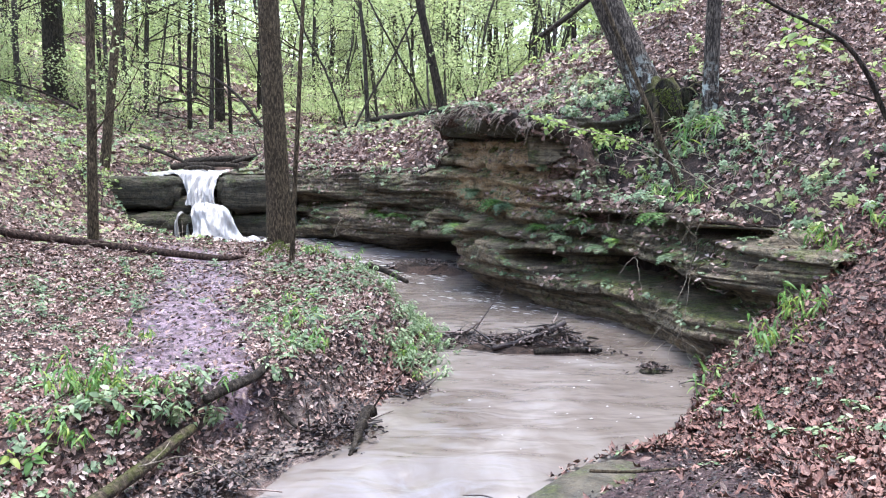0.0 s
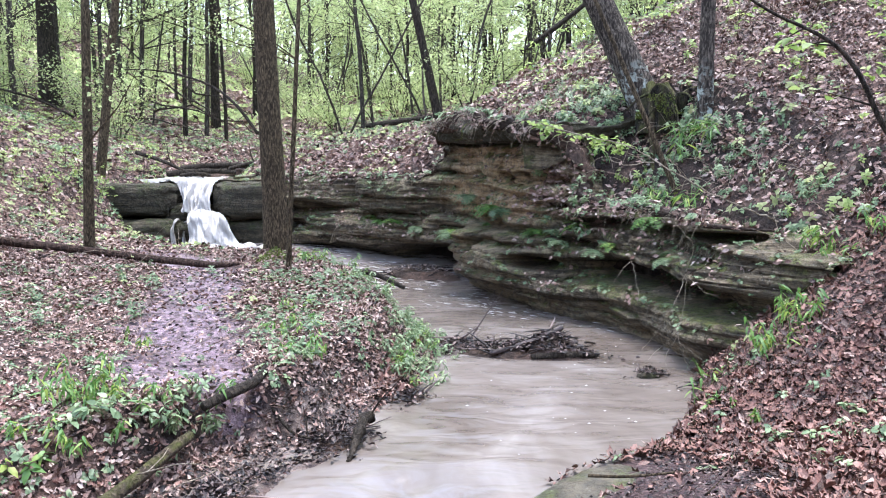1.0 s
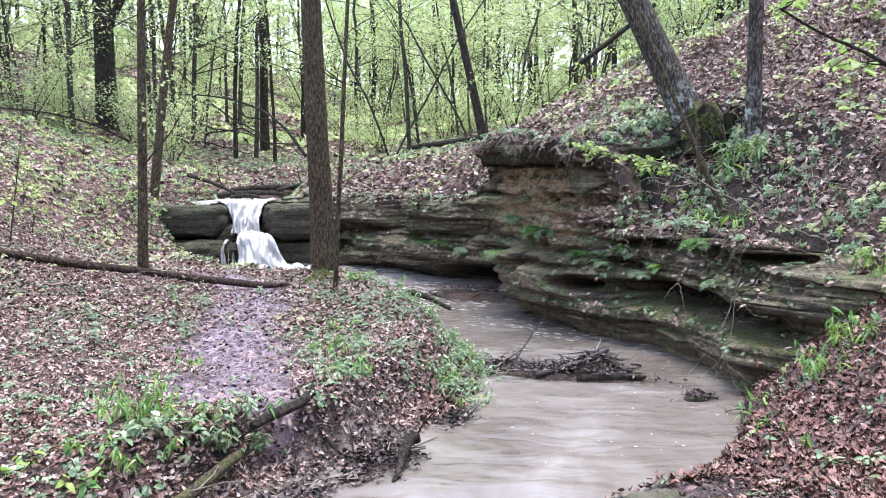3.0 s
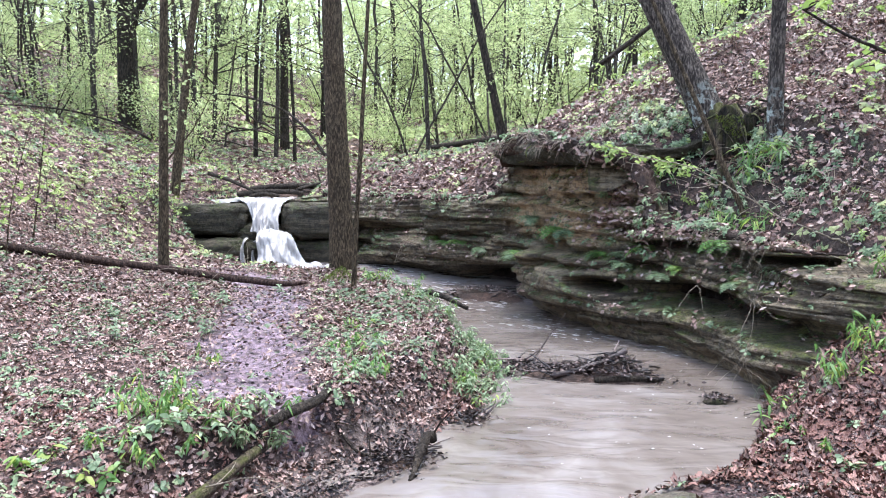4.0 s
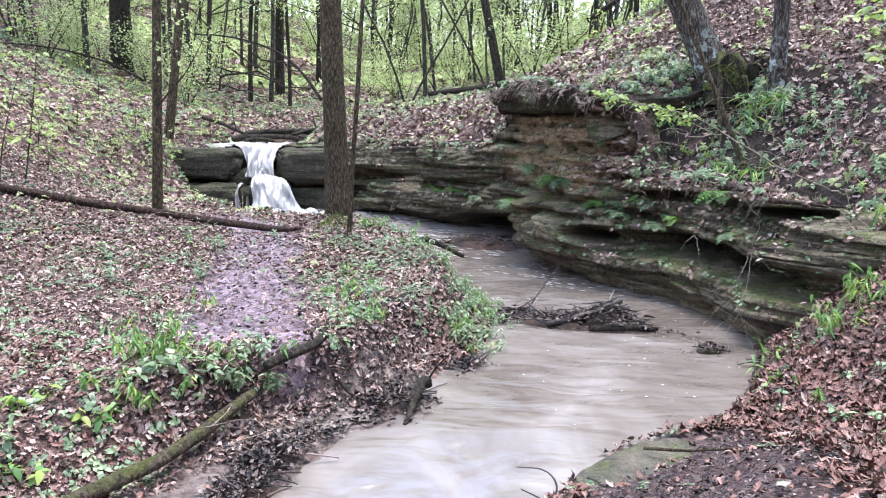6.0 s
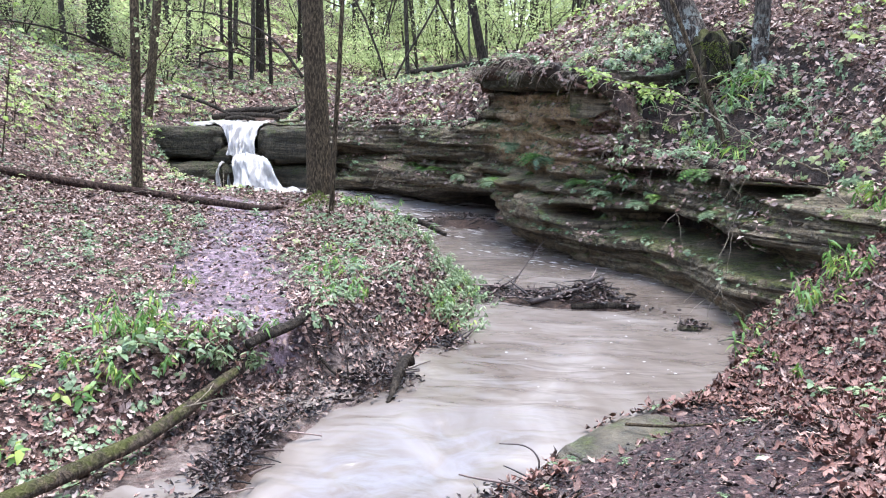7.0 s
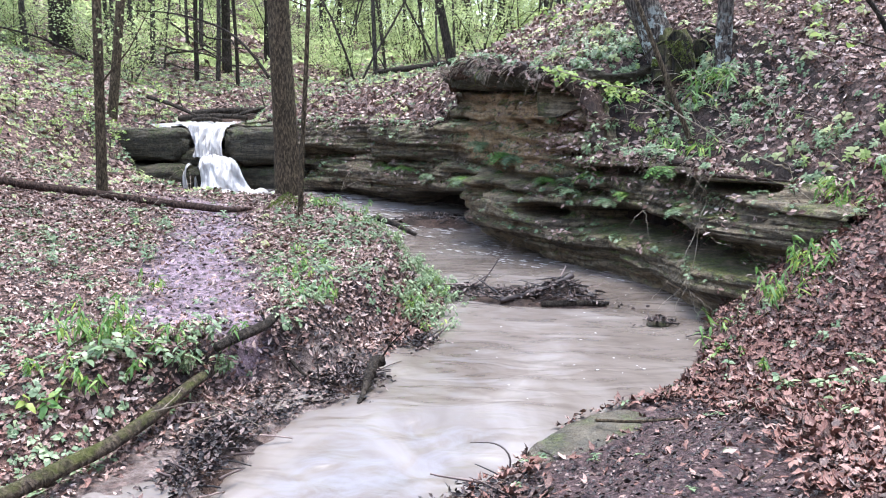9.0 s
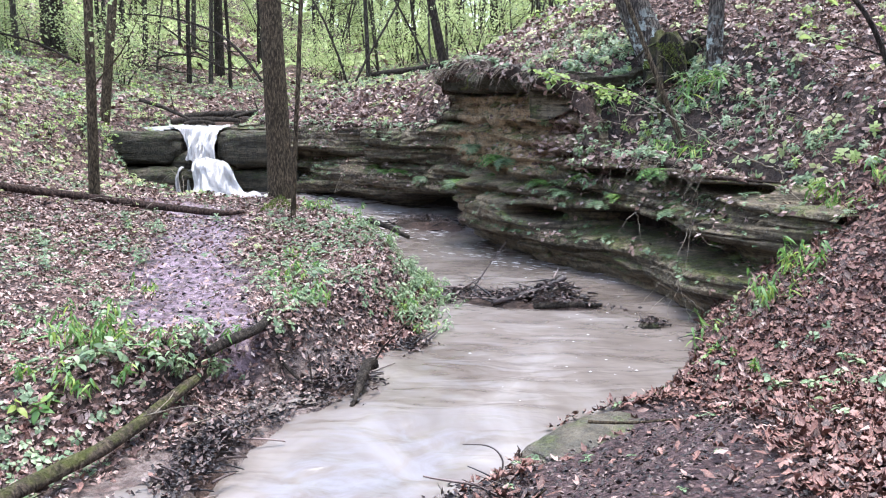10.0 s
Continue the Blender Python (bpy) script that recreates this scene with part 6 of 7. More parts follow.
# turf and soil hanging over the rock's top edge
def build_turf():
    ss, soft, out, off, zt = WALL
    pick = np.flatnonzero((ss > WALL_A + 0.2) & (ss < WALL_B - 0.3))[::2]
    j = int(0.9 * LP.shape[1])
    line = LP[pick, j]
    o2 = out[pick]
    tall = sm(np.interp(ss[pick], TOP_S, TOP_Z), 1.7, 2.5)
    n = 16
    a = np.linspace(0, 2 * np.pi, n, endpoint=False)
    r = (0.09 + 0.05 * tall) * (1 + 0.5 * fbm(line, 1.6, 3, 201) + 0.3 * fbm(line, 7, 3, 204)) * sm(ss[pick], WALL_A + 0.1, WALL_A + 1.0)
    c, q = np.cos(a)[None], np.sin(a)[None]
    rr = r[:, None] * (0.9 + 0.8 * fbm(np.stack([np.repeat(ss[pick], n) * 5, np.tile(c[0], len(pick)), np.tile(q[0], len(pick))], 1), 2.6, 4, 202).reshape(len(pick), n))
    push = (0.02 + 0.03 * tall)[:, None] + rr * 1.1 * c - 0.12
    V = np.stack([line[:, 0, None] + o2[:, 0, None] * push, line[:, 1, None] + o2[:, 1, None] * push, line[:, 2, None] + 0.03 - 0.04 * tall[:, None] + rr * q * 0.8], 2)
    i = np.arange(len(pick) - 1)[:, None] * n + np.arange(n)[None]
    k = np.arange(len(pick) - 1)[:, None] * n + (np.arange(n)[None] + 1) % n
    g = Geo()
    g.add(V.reshape(-1, 3), np.stack([i, k, k + n, i + n], 2).reshape(-1, 4))
    tagged(part("turf_edge", g, SOIL), "dark rooty turf lip over the rock's top edge", "soil", kind="structure")
    gen = np.random.default_rng(203)
    ids = gen.integers(0, len(pick) - 1, 4200)
    jj = gen.choice(np.flatnonzero((np.sin(a) > -0.6)), 4200)
    P = V[ids, jj] + gen.normal(size=(4200, 3)) * 0.02
    g = Geo()
    N = np.stack([o2[ids, 0] * np.cos(a[jj]), o2[ids, 1] * np.cos(a[jj]), np.sin(a[jj]) + 0.2], 1)
    m = turns(N, gen.uniform(0, 6.28, 4200), 0.5, gen) * (0.085 * gen.uniform(0.5, 1.2, 4200))[:, None, None]
    held = gen.random(4200) < 0.3 + 0.7 * np.maximum(tall[ids], sm(ss[pick][ids], TOP_S[8], TOP_S[9]))
    g.many(CURL, CURL_F, m[held], P[held])
    tagged(part("turf_leaves", g, LITTER), "brown leaves lying on the turf lip", "leaf litter", kind="stuff")
    g = Geo()
    ids = gen.integers(0, len(pick) - 1, 300)
    P = V[ids, 2] + gen.normal(size=(300, 3)) * 0.03
    g.many(hv, hf, turns(np.stack([o2[ids, 0] * 0.5, o2[ids, 1] * 0.5, np.ones(300)], 1), gen.uniform(0, 6.28, 300), 0.3, gen) * (0.07 * gen.uniform(0.6, 1.3, 300))[:, None, None], P)
    tagged(part("turf_herbs", g, HERB), "small green herbs along the turf lip", "plants", kind="stuff")
    g = Geo()
    for _ in range(460):
        i0 = gen.integers(0, len(pick) - 1)
        if gen.random() > 0.25 + 0.75 * tall[i0]:
            continue
        b = V[i0, 1]
        w = np.array([o2[i0, 0], o2[i0, 1], 0.2]) + gen.normal(size=3) * 0.5
        g.add(*tube(limb(b, w, gen.uniform(0.2, 0.5), gen, 2.2, 0.8), [0.004, 0.0015], 4, 0, False))
    tagged(part("turf_roots", g, TWIG), "fine dry roots hanging from the turf lip", "roots", kind="stuff")


build_turf()

# leaves and herbs that drape the rock's flank beside the bare face
gen = np.random.default_rng(210)
flank = np.flatnonzero((WALL[0] > along(RIGHT_LINE, (2.0, 11.0))) & (WALL[0] < along(RIGHT_LINE, (1.2, 11.95))))
ids = gen.choice(flank, 900)
js = gen.integers(int(0.5 * LP.shape[1]), LP.shape[1] - 14, 900)
P, N = LP[ids, js], LN[ids, js]
fine = (P[:, 2] > 1.15) & (fbm(P, 2.0, 3, 211) > -0.3)
P, N = P[fine], N[fine]
g = Geo()
g.many(OAK, OAK_F, turns(N + [0, 0, 0.5], gen.uniform(0, 6.28, len(P)), 0.5, gen) * (0.1 * gen.uniform(0.6, 1.2, len(P)))[:, None, None], P + N * 0.02)
tagged(part("draped_leaves", g, LITTER), "brown leaves draped over the rock flank", "leaf litter", kind="stuff")
for k in range(14):
    i0 = gen.integers(0, len(P))
    clump(tuple(P[i0]), 6, 0.18, 0.07, "leafy green herb rooted on the rock flank", 1000 + k, HERB, 0.8, 0.12, 7, 0.26, "ledge_herb")


# leaves and herbs over the steep soil above the ledge
def above_ledge(p, dl, dr, s, gen):
    return (dr < dl) & (s > WALL_A) & (s < TOP_S[9]) & (dr > 0.45) & (dr < 2.0) & (gen.random(len(p)) < 0.1 + sm(fbm(p, 1.2, 3, 66), -0.3, 0.8))


strew("slope_herbs", (0, 5, 8.5, 15.5), 70, 0.07, hv, hf, HERB, "green herbs crowding the steep soil above the ledge", "plants", 59, above_ledge, 0.25, 0.0)

# roots and dead stems hanging from the overhanging turf
gen = np.random.default_rng(17)
for k in range(9):
    q = (0.55 + 0.9 * gen.random() ** 2, 13.9 - 2.0 * gen.random())
    at, ow = on_wall(q, 2.68)
    a = np.array(at) + np.array([ow[0], ow[1], 0]) * 0.03
    ln = [a + np.array([-ow[0] * 0.2, -ow[1] * 0.2, 0.06]), a + np.array([ow[0] * 0.08, ow[1] * 0.08, 0.0]), a + np.array([gen.normal(0, 0.08), -0.05, -0.2]), a + np.array([gen.normal(0, 0.14), -0.05, -0.2 - 0.25 * gen.random()])]
    twigs("hanging_root", [ln], 0.006, "thin root hanging from the overhanging turf", BARK)


# saplings with broad fresh leaves, and the arched one above the slope
def leafy_shoot(points, label, seed, leaf=0.1, count=60, radius=0.012, bark=BARK, mat=BELLWORT, twig=0.4):
    p = rounded(points, 2)
    o = p[0].copy()
    gen = np.random.default_rng(seed)
    t = thing("sapling", o, label, "sapling")
    g, f = Geo(), Geo()
    g.add(*tube(p - o, [radius, radius * 0.3], 7, 0.05))
    cs = []
    for _ in range(max(3, count // 7)):
        i = gen.integers(len(p) // 4, len(p))
        q = limb(p[i] - o, (gen.normal(), gen.normal(), gen.uniform(-0.1, 0.5)), twig * gen.uniform(0.4, 1.1), gen, 0.3, 0.5, 6)
        tw = Geo()
        tw.add(*tube(q, [radius * 0.3 + 0.001, 0.001], 4, 0, False))
        part("twig", tw, bark, t)
        cs += [q[j] + gen.normal(size=3) * 0.02 for j in (2, 3, 3, 4, 4, 5, 5)]
    cs = np.array(cs)
    m = turns(np.tile([0, 0, 1.0], (len(cs), 1)), gen.uniform(0, 6.28, len(cs)), 0.35, gen) * gen.uniform(0.6, 1.2, len(cs))[:, None, None]
    f.many(leaf_blade(leaf, 0.35, 0.5), BLADE_F, m, cs)
    part("stem", g, bark, t)
    part("foliage", f, mat, t)


leafy_shoot([(4.3, 7.0, 1.9), (3.9, 7.0, 2.2), (3.67, 7.0, 2.5), (3.5, 7.0, 2.87), (3.3, 7.0, 3.12), (3.05, 7.0, 3.26), (2.75, 7.0, 3.38), (2.4, 7.0, 3.6)], "arched dark sapling with sparse pale green leaves", 801, 0.1, 80, 0.03, BARK_DARK, FRESH, 0.6)
leafy_shoot([(-6.4, 9.6, 0.9), (-6.3, 9.7, 1.5), (-6.2, 9.8, 2.1)], "slim sapling with broad bright spring leaves", 802, 0.085, 60, 0.01, BARK, FRESH, 0.5)
leafy_shoot([(-7.0, 11.2, 1.1), (-6.9, 11.2, 1.9), (-6.6, 11.3, 3.0)], "slim sapling with fresh bright leaves on the slope", 803, 0.08, 80, 0.012, BARK, FRESH, 0.7)
leafy_shoot([(-7.4, 12.6, 1.3), (-7.2, 12.6, 2.5), (-7.1, 12.7, 3.6)], "slim pale-leaved sapling at the slope's foot", 804, 0.075, 100, 0.014, BARK, FRESH, 0.8)
leafy_shoot([(2.3, 9.3, 2.15), (1.9, 9.4, 2.35), (1.5, 9.3, 2.46), (1.1, 9.3, 2.58)], "yellow-green leaf sprays along an arching cane", 805, 0.07, 190, 0.006, TWIG, FRESH, 0.25)
for k, (x, y) in enumerate(((4.9, 9.2), (5.6, 10.4), (4.6, 10.6), (5.3, 12.0), (6.3, 11.4), (5.0, 8.0), (3.6, 13.6), (2.4, 14.2), (6.0, 13.0), (4.4, 12.6), (1.8, 15.2), (3.2, 15.6))):
    b = at_ground(x, y)
    leafy_shoot([b, (b[0] + 0.05, b[1], b[2] + 0.35), (b[0] - 0.05, b[1] - 0.1, b[2] + 0.8)], "small yellow-green seedling bush on the leafy slope", 810 + k, 0.08, 90, 0.006, BARK, FRESH, 0.4)


# moss cushions
def moss_patch(at, size, label, seed):
    gen = np.random.default_rng(seed)
    g = Geo()
    k = 700
    a, r = gen.uniform(0, 6.28, k), gen.random(k) ** 0.5
    x, y = size[0] * r * np.cos(a), size[1] * r * np.sin(a)
    z = size[2] * (1 - r ** 2) * (0.8 + 0.3 * fbm(np.stack([x, y], 1), 9, 2, seed))
    g.many([(0, 0, 0), (0.25, 0.12, 0.8), (-0.15, -0.1, 1.0)], [(0, 1, 2)], turns(np.tile([0, 0, 1.0], (k, 1)), gen.uniform(0, 6.28, k), 0.5, gen) * (0.035 * gen.uniform(0.6, 1.2, k))[:, None, None], np.stack([x, y, z], 1))
    ob = part("moss_cushion", g, MOSS)
    ob.location = at
    tagged(ob, label, "moss", kind="stuff")


moss_patch((0.5, 3.82, float(ground_height(0.5, 3.82)[0]) + 0.01), (0.09, 0.1, 0.05), "bright green moss cushion at the water's edge", 31)
moss_patch((3.3, 11.95, float(ground_height(3.3, 12.0)[0]) - 0.02), (0.25, 0.22, 0.08), "moss mound at the big tree's foot", 33)
moss_patch((-2.5, 12.62, 0.6), (0.3, 0.16, 0.2), "moss skirt at the foot of the trunk", 34)

# shallow puddles on the silt between log and wrack
def puddle(x, y, size, label, seed):
    a = np.linspace(0, 2 * np.pi, 40, endpoint=False)
    r = 1 + 0.3 * fbm(np.stack([np.cos(a), np.sin(a)], 1), 1.6, 3, seed)
    px, py = x + size[0] * r * np.cos(a), y + size[1] * r * np.sin(a)
    z = float(np.percentile(ground_height(px, py), 35)) + 0.012
    g = Geo()
    g.add(np.concatenate([[(x, y, z)], np.stack([px, py, 0 * px + z], 1)]), [(0, i + 1, (i + 1) % 40 + 1) for i in range(40)])
    tagged(part("puddle", g, WATER), label, "puddle", kind="stuff")


for k, (x, y, w, d) in enumerate(((-1.72, 4.6, 0.17, 0.3), (-1.62, 5.45, 0.11, 0.22), (-1.1, 6.08, 0.2, 0.12), (-1.95, 4.25, 0.2, 0.2), (-1.3, 5.85, 0.12, 0.1))):
    puddle(x, y, (w, d), "shallow cloudy puddle on the silty shore", 310 + k)

# foam flecks on the water
gen = np.random.default_rng(23)
k = 190
p = np.stack([gen.normal(1.6, 0.7, k), gen.uniform(5.0, 12.5, k)], 1)
dl, _ = nearest(LEFT_LINE, p)
dr, _ = nearest(RIGHT_LINE, p)
p = p[inside(CREEK, p) & (np.minimum(dl, dr) > 0.12)]
g = Geo()
a = np.linspace(0, 6.28, 8)[:-1]
disc = [(0, 0, 0.35)] + [(math.cos(t), 0.6 * math.sin(t), 0) for t in a]
g.many(disc, [(0, i + 1, (i + 1) % 7 + 1) for i in range(7)], turns(np.tile([0, 0, 1.0], (len(p), 1)), gen.uniform(-0.5, 0.5, len(p)), 0, gen) * (0.008 * gen.uniform(0.4, 1.7, len(p)) ** 1.3)[:, None, None], np.stack([p[:, 0], p[:, 1], creek_level(p[:, 0], p[:, 1]) + 0.012], 1))
k = 420
q = np.stack([gen.uniform(-3.5, 0.3, k), gen.uniform(13.5, 17.6, k)], 1)
q = q[inside(CREEK, q)]
g.many(disc, [(0, i + 1, (i + 1) % 7 + 1) for i in range(7)], turns(np.tile([0, 0, 1.0], (len(q), 1)), gen.uniform(-0.9, -0.4, len(q)), 0, gen) * np.array([3.0, 0.8, 0.5]) * (0.028 * gen.uniform(0.4, 1.6, len(q)))[:, None, None], np.stack([q[:, 0], q[:, 1], creek_level(q[:, 0], q[:, 1]) + 0.02], 1))
q = np.stack([gen.uniform(-0.3, 2.2, 260), gen.uniform(9.6, 13.4, 260)], 1)
q = q[inside(CREEK, q) & (fbm(q, 1.1, 3, 85) > 0.1)]
g.many(disc, [(0, i + 1, (i + 1) % 7 + 1) for i in range(7)], turns(np.tile([0, 0, 1.0], (len(q), 1)), gen.uniform(-0.9, -0.3, len(q)), 0, gen) * np.array([2.4, 0.8, 0.5]) * (0.022 * gen.uniform(0.4, 1.5, len(q)))[:, None, None], np.stack([q[:, 0], q[:, 1], creek_level(q[:, 0], q[:, 1]) + 0.012], 1))
tagged(part("foam_flecks", g, FOAM), "small white foam flecks drifting on brown water", "foam", kind="stuff")

# twigs lying about
TW = [(0, 0.03, 0), (1, 0.0, 0.02), (0, -0.03, 0), (0, 0, 0.05)]
strew("twigs", (-7, 7, 3, 14), 11, 0.2, TW, [(0, 1, 3), (3, 1, 2), (0, 2, 1)], BARK, "thin dead twigs scattered over the leaves", "twigs", 60, None, 0.12, 0.02)


# roots and a dark hollow at the foot of the big leaning tree
o = np.array(at_ground(3.05, 12.3))
for k, (a, L, r) in enumerate(((-1.7, 0.8, 0.06), (-0.6, 1.0, 0.06), (0.3, 1.0, 0.05))):
    p = [o + np.array([0.22 * math.cos(a), 0.22 * math.sin(a), 0.35]), o + np.array([0.42 * math.cos(a), 0.42 * math.sin(a), 0.1])]
    for d in (0.65, L):
        x, y = o[0] + d * math.cos(a), o[1] + d * math.sin(a)
        p.append(np.array([x, y, float(ground_height(x, y)[0]) + 0.02 - 0.1 * (d == L)]))
    fallen("root", p, [r * 1.2, r, r * 0.7, r * 0.4], "gnarled mossy root of the big leaning tree", MOSSLOG, 8, 0, 180 + k, "root")

for k, (x, y) in enumerate(((3.45, 11.35), (3.6, 11.2), (3.3, 11.2), (2.5, 11.4), (2.9, 11.0), (3.2, 10.6), (2.2, 12.0))):
    clump(at_ground(x, y), 9, 0.3, 0.22, "tuft of arching grassy green blades on the slope", 900 + k, BELLWORT, 0.8, 0.12, 5, 0.06, "grass_tuft")

for k in range(22):
    gen = np.random.default_rng(950 + k)
    x, y = gen.uniform(1.9, 3.4), gen.uniform(9.6, 12.6)
    b = at_ground(x, y)
    if b[2] > 1.3:
        clump(b, 7, 0.2, 0.075, "leafy green herb on the soil above the ledge", 960 + k, HERB, 0.6, 0.2, 8, 0.28, "slope_herb")

# the cap bed goes on along the slope
def ledge_strip(points, low, high, label, seed):
    """A bedded rock step: overhanging lip, drawn-back face."""
    p = rounded(points, 3)
    run = np.concatenate([[0], np.cumsum(np.hypot(*np.diff(p, axis=0).T))])
    ss = np.arange(0, run[-1], 0.025)
    base = np.stack([np.interp(ss, run, p[:, k]) for k in (0, 1)], 1)
    t = np.gradient(base, axis=0)
    t /= np.linalg.norm(t, axis=1)[:, None]
    out = np.stack([t[:, 1], -t[:, 0]], 1)
    u = np.linspace(0, 1, 40)
    z = low + (high - low) * u[None] + 0.11 * fbm(base, 1.6, 3, seed)[:, None]
    P = np.stack([np.repeat(base[:, 0], 40), np.repeat(base[:, 1], 40), z.ravel()], 1)
    off = np.interp(u, [0, 0.1, 0.4, 0.62, 0.68, 0.74, 0.95, 1.0], [0.16, 0.12, -0.02, -0.12, -0.2, 0.1, 0.14, -0.5])[None] * (0.8 + 0.3 * fbm(base, 0.9, 2, seed + 1))[:, None]
    off = off + (0.12 * fbm(P * [1, 1, 0.6], 1.5, 3, seed + 2) + 0.04 * fbm(P * [1, 1, 3], 4, 3, seed + 3) + 0.02 * fbm(P, 16, 3, seed + 4)).reshape(z.shape)
    V = np.stack([base[:, 0, None] + out[:, 0, None] * off, base[:, 1, None] + out[:, 1, None] * off, z], 2).reshape(-1, 3)
    i = np.arange(len(ss) - 1)[:, None] * 40 + np.arange(39)[None]
    g = Geo()
    g.add(V, np.stack([i, i + 40, i + 41, i + 1], 2).reshape(-1, 4))
    me = g.mesh("rock_ledge", ROCK)
    at = me.attributes.new("fresh", "FLOAT", "POINT")
    at.data.foreach_set("value", np.tile(np.interp(u, [0, 0.5, 0.7, 1], [-0.1, 0.15, -0.3, -1.0]), len(ss)).astype(np.float32))
    tagged(new("rock_ledge", me), label, "rock")


ledge_strip([(1.2, 11.9), (1.55, 11.9), (1.9, 12.0), (2.3, 12.02), (2.75, 12.1), (3.1, 12.35)], 2.1, 2.68, "dark bedded sandstone ledge under rooty soil on the slope", 51)

# mossy stump added between the two crest trees, its black standing for a void
def rotten_stump(at, label, seed):
    gen = np.random.default_rng(seed)
    t = thing("rotten_stump", at, label, "stump")
    nu, nv = 40, 22
    A, H = np.meshgrid(np.linspace(0, 2 * np.pi, nu, endpoint=False), np.linspace(0, 1, nv))
    rim = 0.66 + 0.14 * np.sin(2 * A + 0.6) + 0.12 * np.sin(5 * A)
    hollow = np.exp(-((np.angle(np.exp(1j * (A + 1.2)))) / 0.55) ** 2)
    R = (0.46 - 0.12 * H) * (1 + 0.10 * np.sin(6 * A + 3 * H) + 0.07 * np.sin(11 * A)) * (1 - 0.6 * hollow)
    R *= 1 + 0.12 * fbm(np.stack([np.cos(A).ravel(), np.sin(A).ravel(), H.ravel() * 0.8], 1), 2.6, 4, seed).reshape(A.shape)
    V = np.stack([R * np.cos(A), R * np.sin(A), -0.25 + (0.5 * rim + 0.25) * H], 2).reshape(-1, 3)
    i = np.arange(nv - 1)[:, None] * nu + np.arange(nu)[None]
    j = np.arange(nv - 1)[:, None] * nu + (np.arange(nu)[None] + 1) % nu
    inner = V.reshape(nv, nu, 3)[::-1] * [0.72, 0.72, 1.0]
    g = Geo()
    g.add(np.concatenate([V, inner.reshape(-1, 3)]), np.concatenate([np.stack([i, j, j + nu, i + nu], 2).reshape(-1, 4), np.stack([i, j, j + nu, i + nu], 2).reshape(-1, 4) + nu * nv, np.stack([(nv - 1) * nu + np.arange(nu), (nv - 1) * nu + (np.arange(nu) + 1) % nu, nv * nu + (np.arange(nu) + 1) % nu, nv * nu + np.arange(nu)], 1)]))
    part("shell", g, VOID_DARK, t)
    for k in range(9):
        a = gen.uniform(3.4, 6.0)
        g = Geo()
        c = np.array([0.3 * math.cos(a), 0.3 * math.sin(a), gen.uniform(0.1, 0.6)])
        g.add(*tube(limb(c, (math.cos(a), math.sin(a), gen.uniform(-0.6, 0.4)), gen.uniform(0.25, 0.6), gen, 1.2, 0.7), [0.022, 0.006], 6, 0.05))
        part("root", g, VOID_DARK, t)
    g = Geo()
    k = 1200
    a, h = gen.uniform(3.2, 4.6, k), gen.uniform(-0.05, 0.28, k)
    r = 0.47 - 0.14 * h
    m = turns(np.stack([np.cos(a), np.sin(a), 0.4 + 0 * a], 1), gen.uniform(0, 6.28, k), 0.5, gen) * (0.032 * gen.uniform(0.6, 1.3, k))[:, None, None]
    keep = fbm(np.stack([a * 0.5, h], 1), 4.0, 3, 5) > 0.15
    g.many([(0, 0, 0), (0.25, 0.12, 0.8), (-0.15, -0.1, 1.0)], [(0, 1, 2)], m[keep], np.stack([r * np.cos(a), r * np.sin(a), h], 1)[keep])
    tagged(part("moss", g, MOSS, t), "yellow-green moss", kind="stuff")


rotten_stump((3.28, 12.0, float(ground_height(3.28, 12.0)[0])), "hollow mossy stump between two trees, black in place of a dark void", 5)


# leafy sprigs crowding the soil above the ledge
def sprig_shape(tiers, seed):
    gen = np.random.default_rng(seed)
    v, f = [(0.02, 0, 0), (-0.02, 0, 0), (0, 0, 0.95)], [(0, 1, 2)]
    for t in range(tiers):
        h = 0.3 + 0.65 * t / max(1, tiers - 1)
        for k in range(3):
            a = 2.09 * k + 1.05 * t + gen.uniform(-0.3, 0.3)
            c, q, L = math.cos(a), math.sin(a), gen.uniform(0.35, 0.6) * (1.15 - 0.35 * t / tiers)
            n = len(v)
            v += [(0, 0, h), (0.45 * L * c - 0.26 * L * q, 0.45 * L * q + 0.26 * L * c, h + 0.12 * L), (0.5 * L * c, 0.5 * L * q, h + 0.06 * L), (0.45 * L * c + 0.26 * L * q, 0.45 * L * q - 0.26 * L * c, h + 0.12 * L), (L * c, L * q, h - 0.12 * L)]
            f += [(n, n + 2, n + 1), (n, n + 3, n + 2), (n + 1, n + 2, n + 4), (n + 2, n + 3, n + 4)]
    return v, f


sv, sf = sprig_shape(4, 3)


def soil_band(level, seed):
    return lambda p, dl, dr, s, gen: (dr < dl) & (s > WALL_A - 0.2) & (s < TOP_S[7]) & (dr > 0.3) & (dr < 1.7) & (gen.random(len(p)) < sm(fbm(p, 1.5, 3, seed), level - 0.4, level + 0.5))


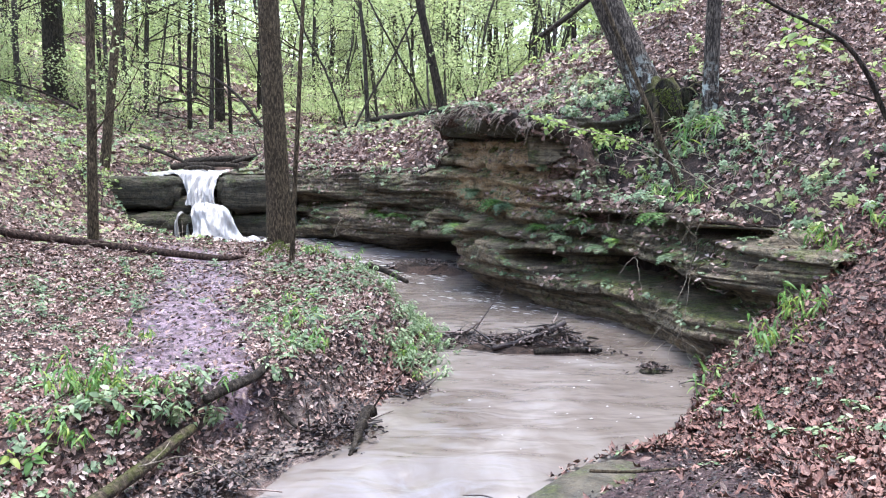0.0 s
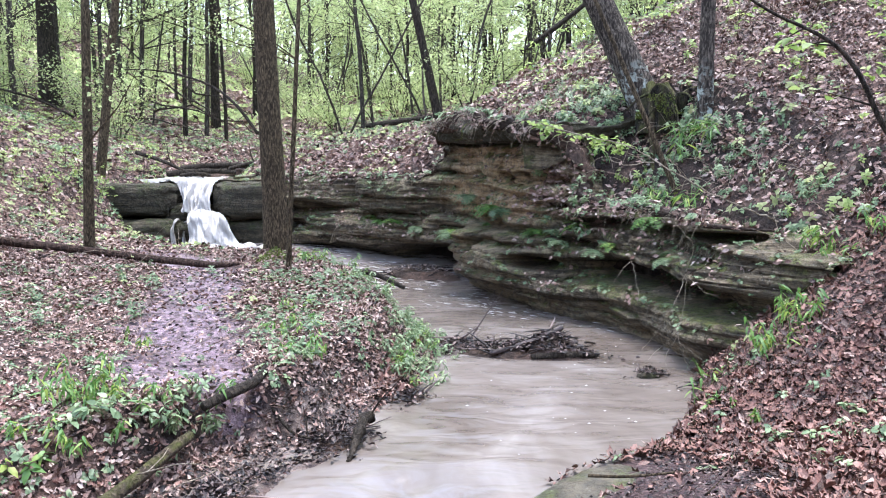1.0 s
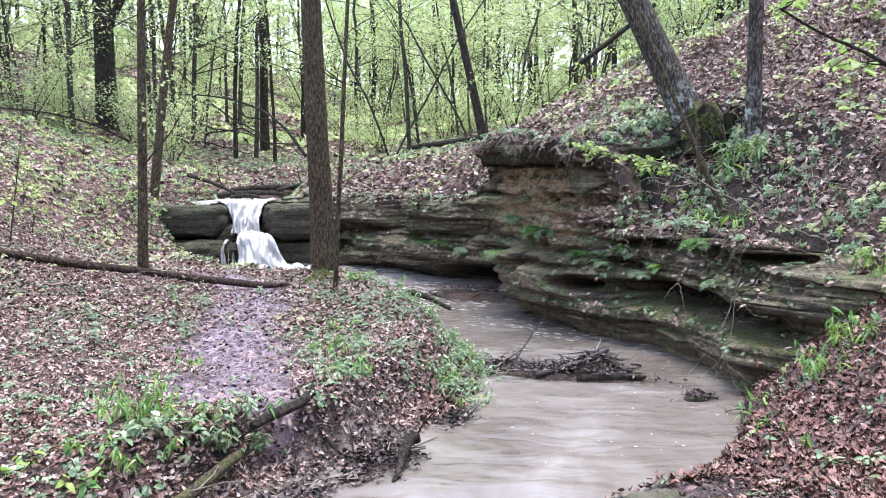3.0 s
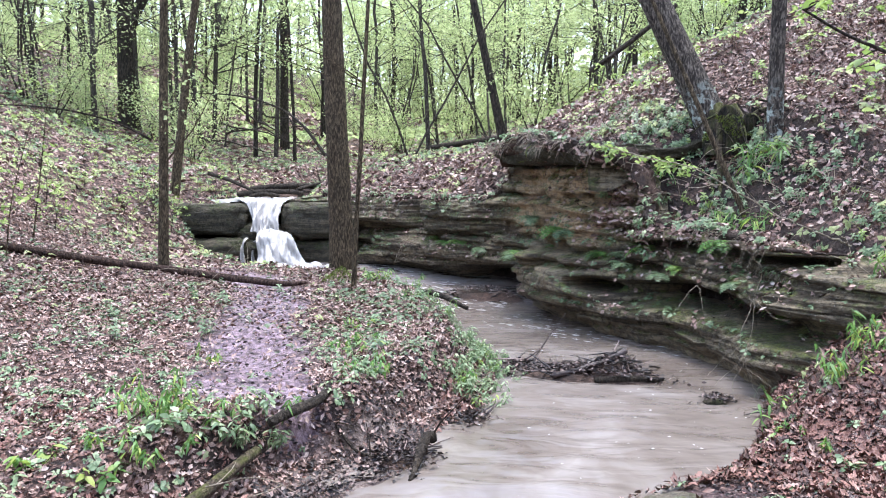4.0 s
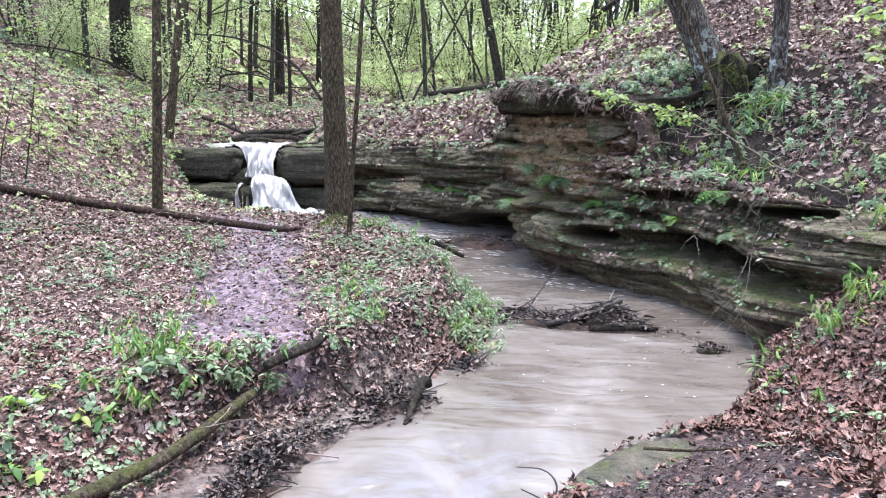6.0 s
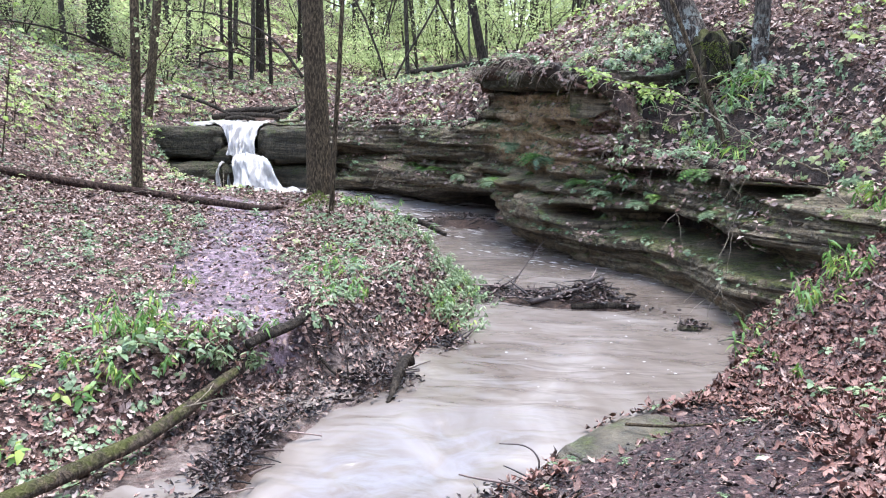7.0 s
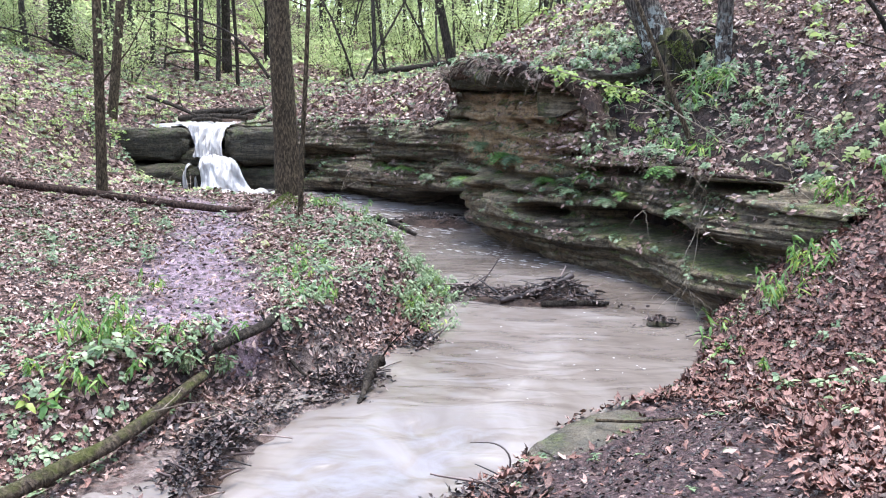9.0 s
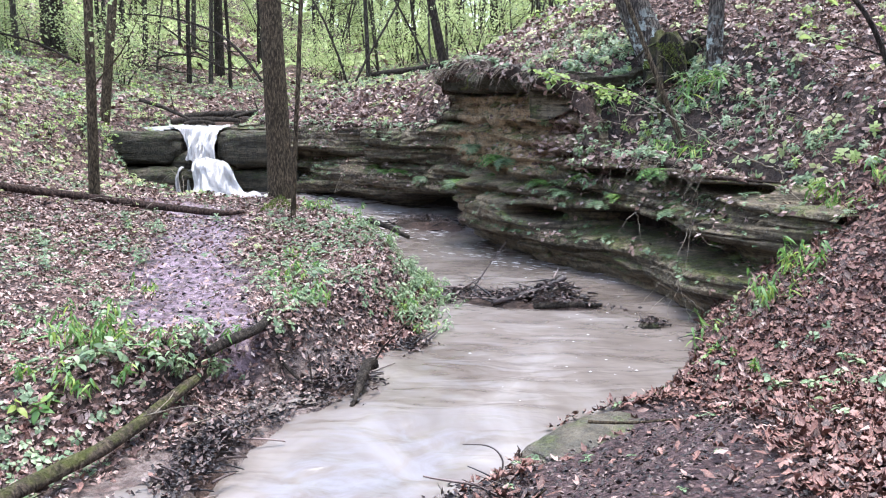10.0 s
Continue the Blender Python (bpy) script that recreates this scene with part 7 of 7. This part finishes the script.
strew("sprigs", (0, 5, 8.3, 14.5), 100, 0.12, sv, sf, HERB, "grey-green leafy sprigs crowding the soil above the ledge", "plants", 91, soil_band(0.15, 81), 0.3, 0.0)
strew("sprigs", (0, 5, 8.3, 14.5), 34, 0.11, sv, sf, FRESH, "yellow-green leafy sprigs above the ledge", "plants", 92, soil_band(0.4, 82), 0.3, 0.0)
strew("sprigs", (3.0, 8, 8.0, 14.5), 9, 0.15, sv, sf, FRESH, "young yellow-green sprigs among brown leaves", "plants", 93, patches(0.0, 0.9, 83), 0.3, 0.0)
strew("sprigs", (-4.5, 0.2, 7.4, 13), 26, 0.12, sv, sf, HERB, "small green sprigs on the creek flat", "plants", 94, dry_patches(0.1, 1.2, 84), 0.25, 0.0)

# dry vines and rootlets trailing over the soil band
g = Geo()
gen = np.random.default_rng(45)
for k in range(130):
    x, y = gen.uniform(1.6, 4.2), gen.uniform(8.8, 12.3)
    h = float(ground_height(x, y)[0])
    if h < 1.3:
        continue
    a = gen.uniform(3.3, 5.6)
    p = limb((x, y, h + 0.02), (np.cos(a), np.sin(a), gen.uniform(0.1, 0.9)), gen.uniform(0.3, 0.9), gen, 1.9, 0.7)
    g.add(*tube(p, [0.0045, 0.002], 4, 0, False))
tagged(part("trailing_stems", g, TWIG), "dry vines and rootlets trailing over dark soil", "twigs", kind="stuff")

# thin dry stems leaning over the slopes
g = Geo()
gen = np.random.default_rng(41)
for k in range(170):
    x, y = (gen.uniform(2.6, 8), gen.uniform(8, 16)) if k < 110 else (gen.uniform(-9, -4), gen.uniform(8, 17))
    h = float(ground_height(x, y)[0])
    if h < 0.5:
        continue
    a = gen.uniform(0, 6.28)
    p = limb((x, y, h - 0.02), (0.9 * np.cos(a), 0.9 * np.sin(a), gen.uniform(0.3, 1.3)), gen.uniform(0.4, 1.1), gen, 1.0, 0.5)
    g.add(*tube(p, [0.005, 0.002], 4, 0, False))
tagged(part("dry_stems", g, TWIG), "thin dry stems leaning over the leafy slopes", "twigs", kind="stuff")

# bushes by the left boulder and twiggy shoots at the slope's foot
for k, (x, y, h) in enumerate(((-7.5, 17.4, 0.9), (-7.0, 17.1, 0.7), (-8.0, 18.0, 1.1), (-7.7, 16.4, 0.6), (-8.6, 16.6, 1.0), (-6.9, 19.6, 0.9), (-8.3, 14.6, 0.9), (-7.6, 13.6, 0.7), (-3.9, 20.2, 0.7), (-9.2, 18.8, 1.2))):
    b = at_ground(x, y)
    leafy_shoot([b, (b[0] + 0.06, b[1], b[2] + 0.5 * h), (b[0] - 0.08, b[1] - 0.1, b[2] + h)], "twiggy low shrub in small pale leaf", 840 + k, 0.06, 150, 0.008, BARK_DARK, FRESH, 0.5)
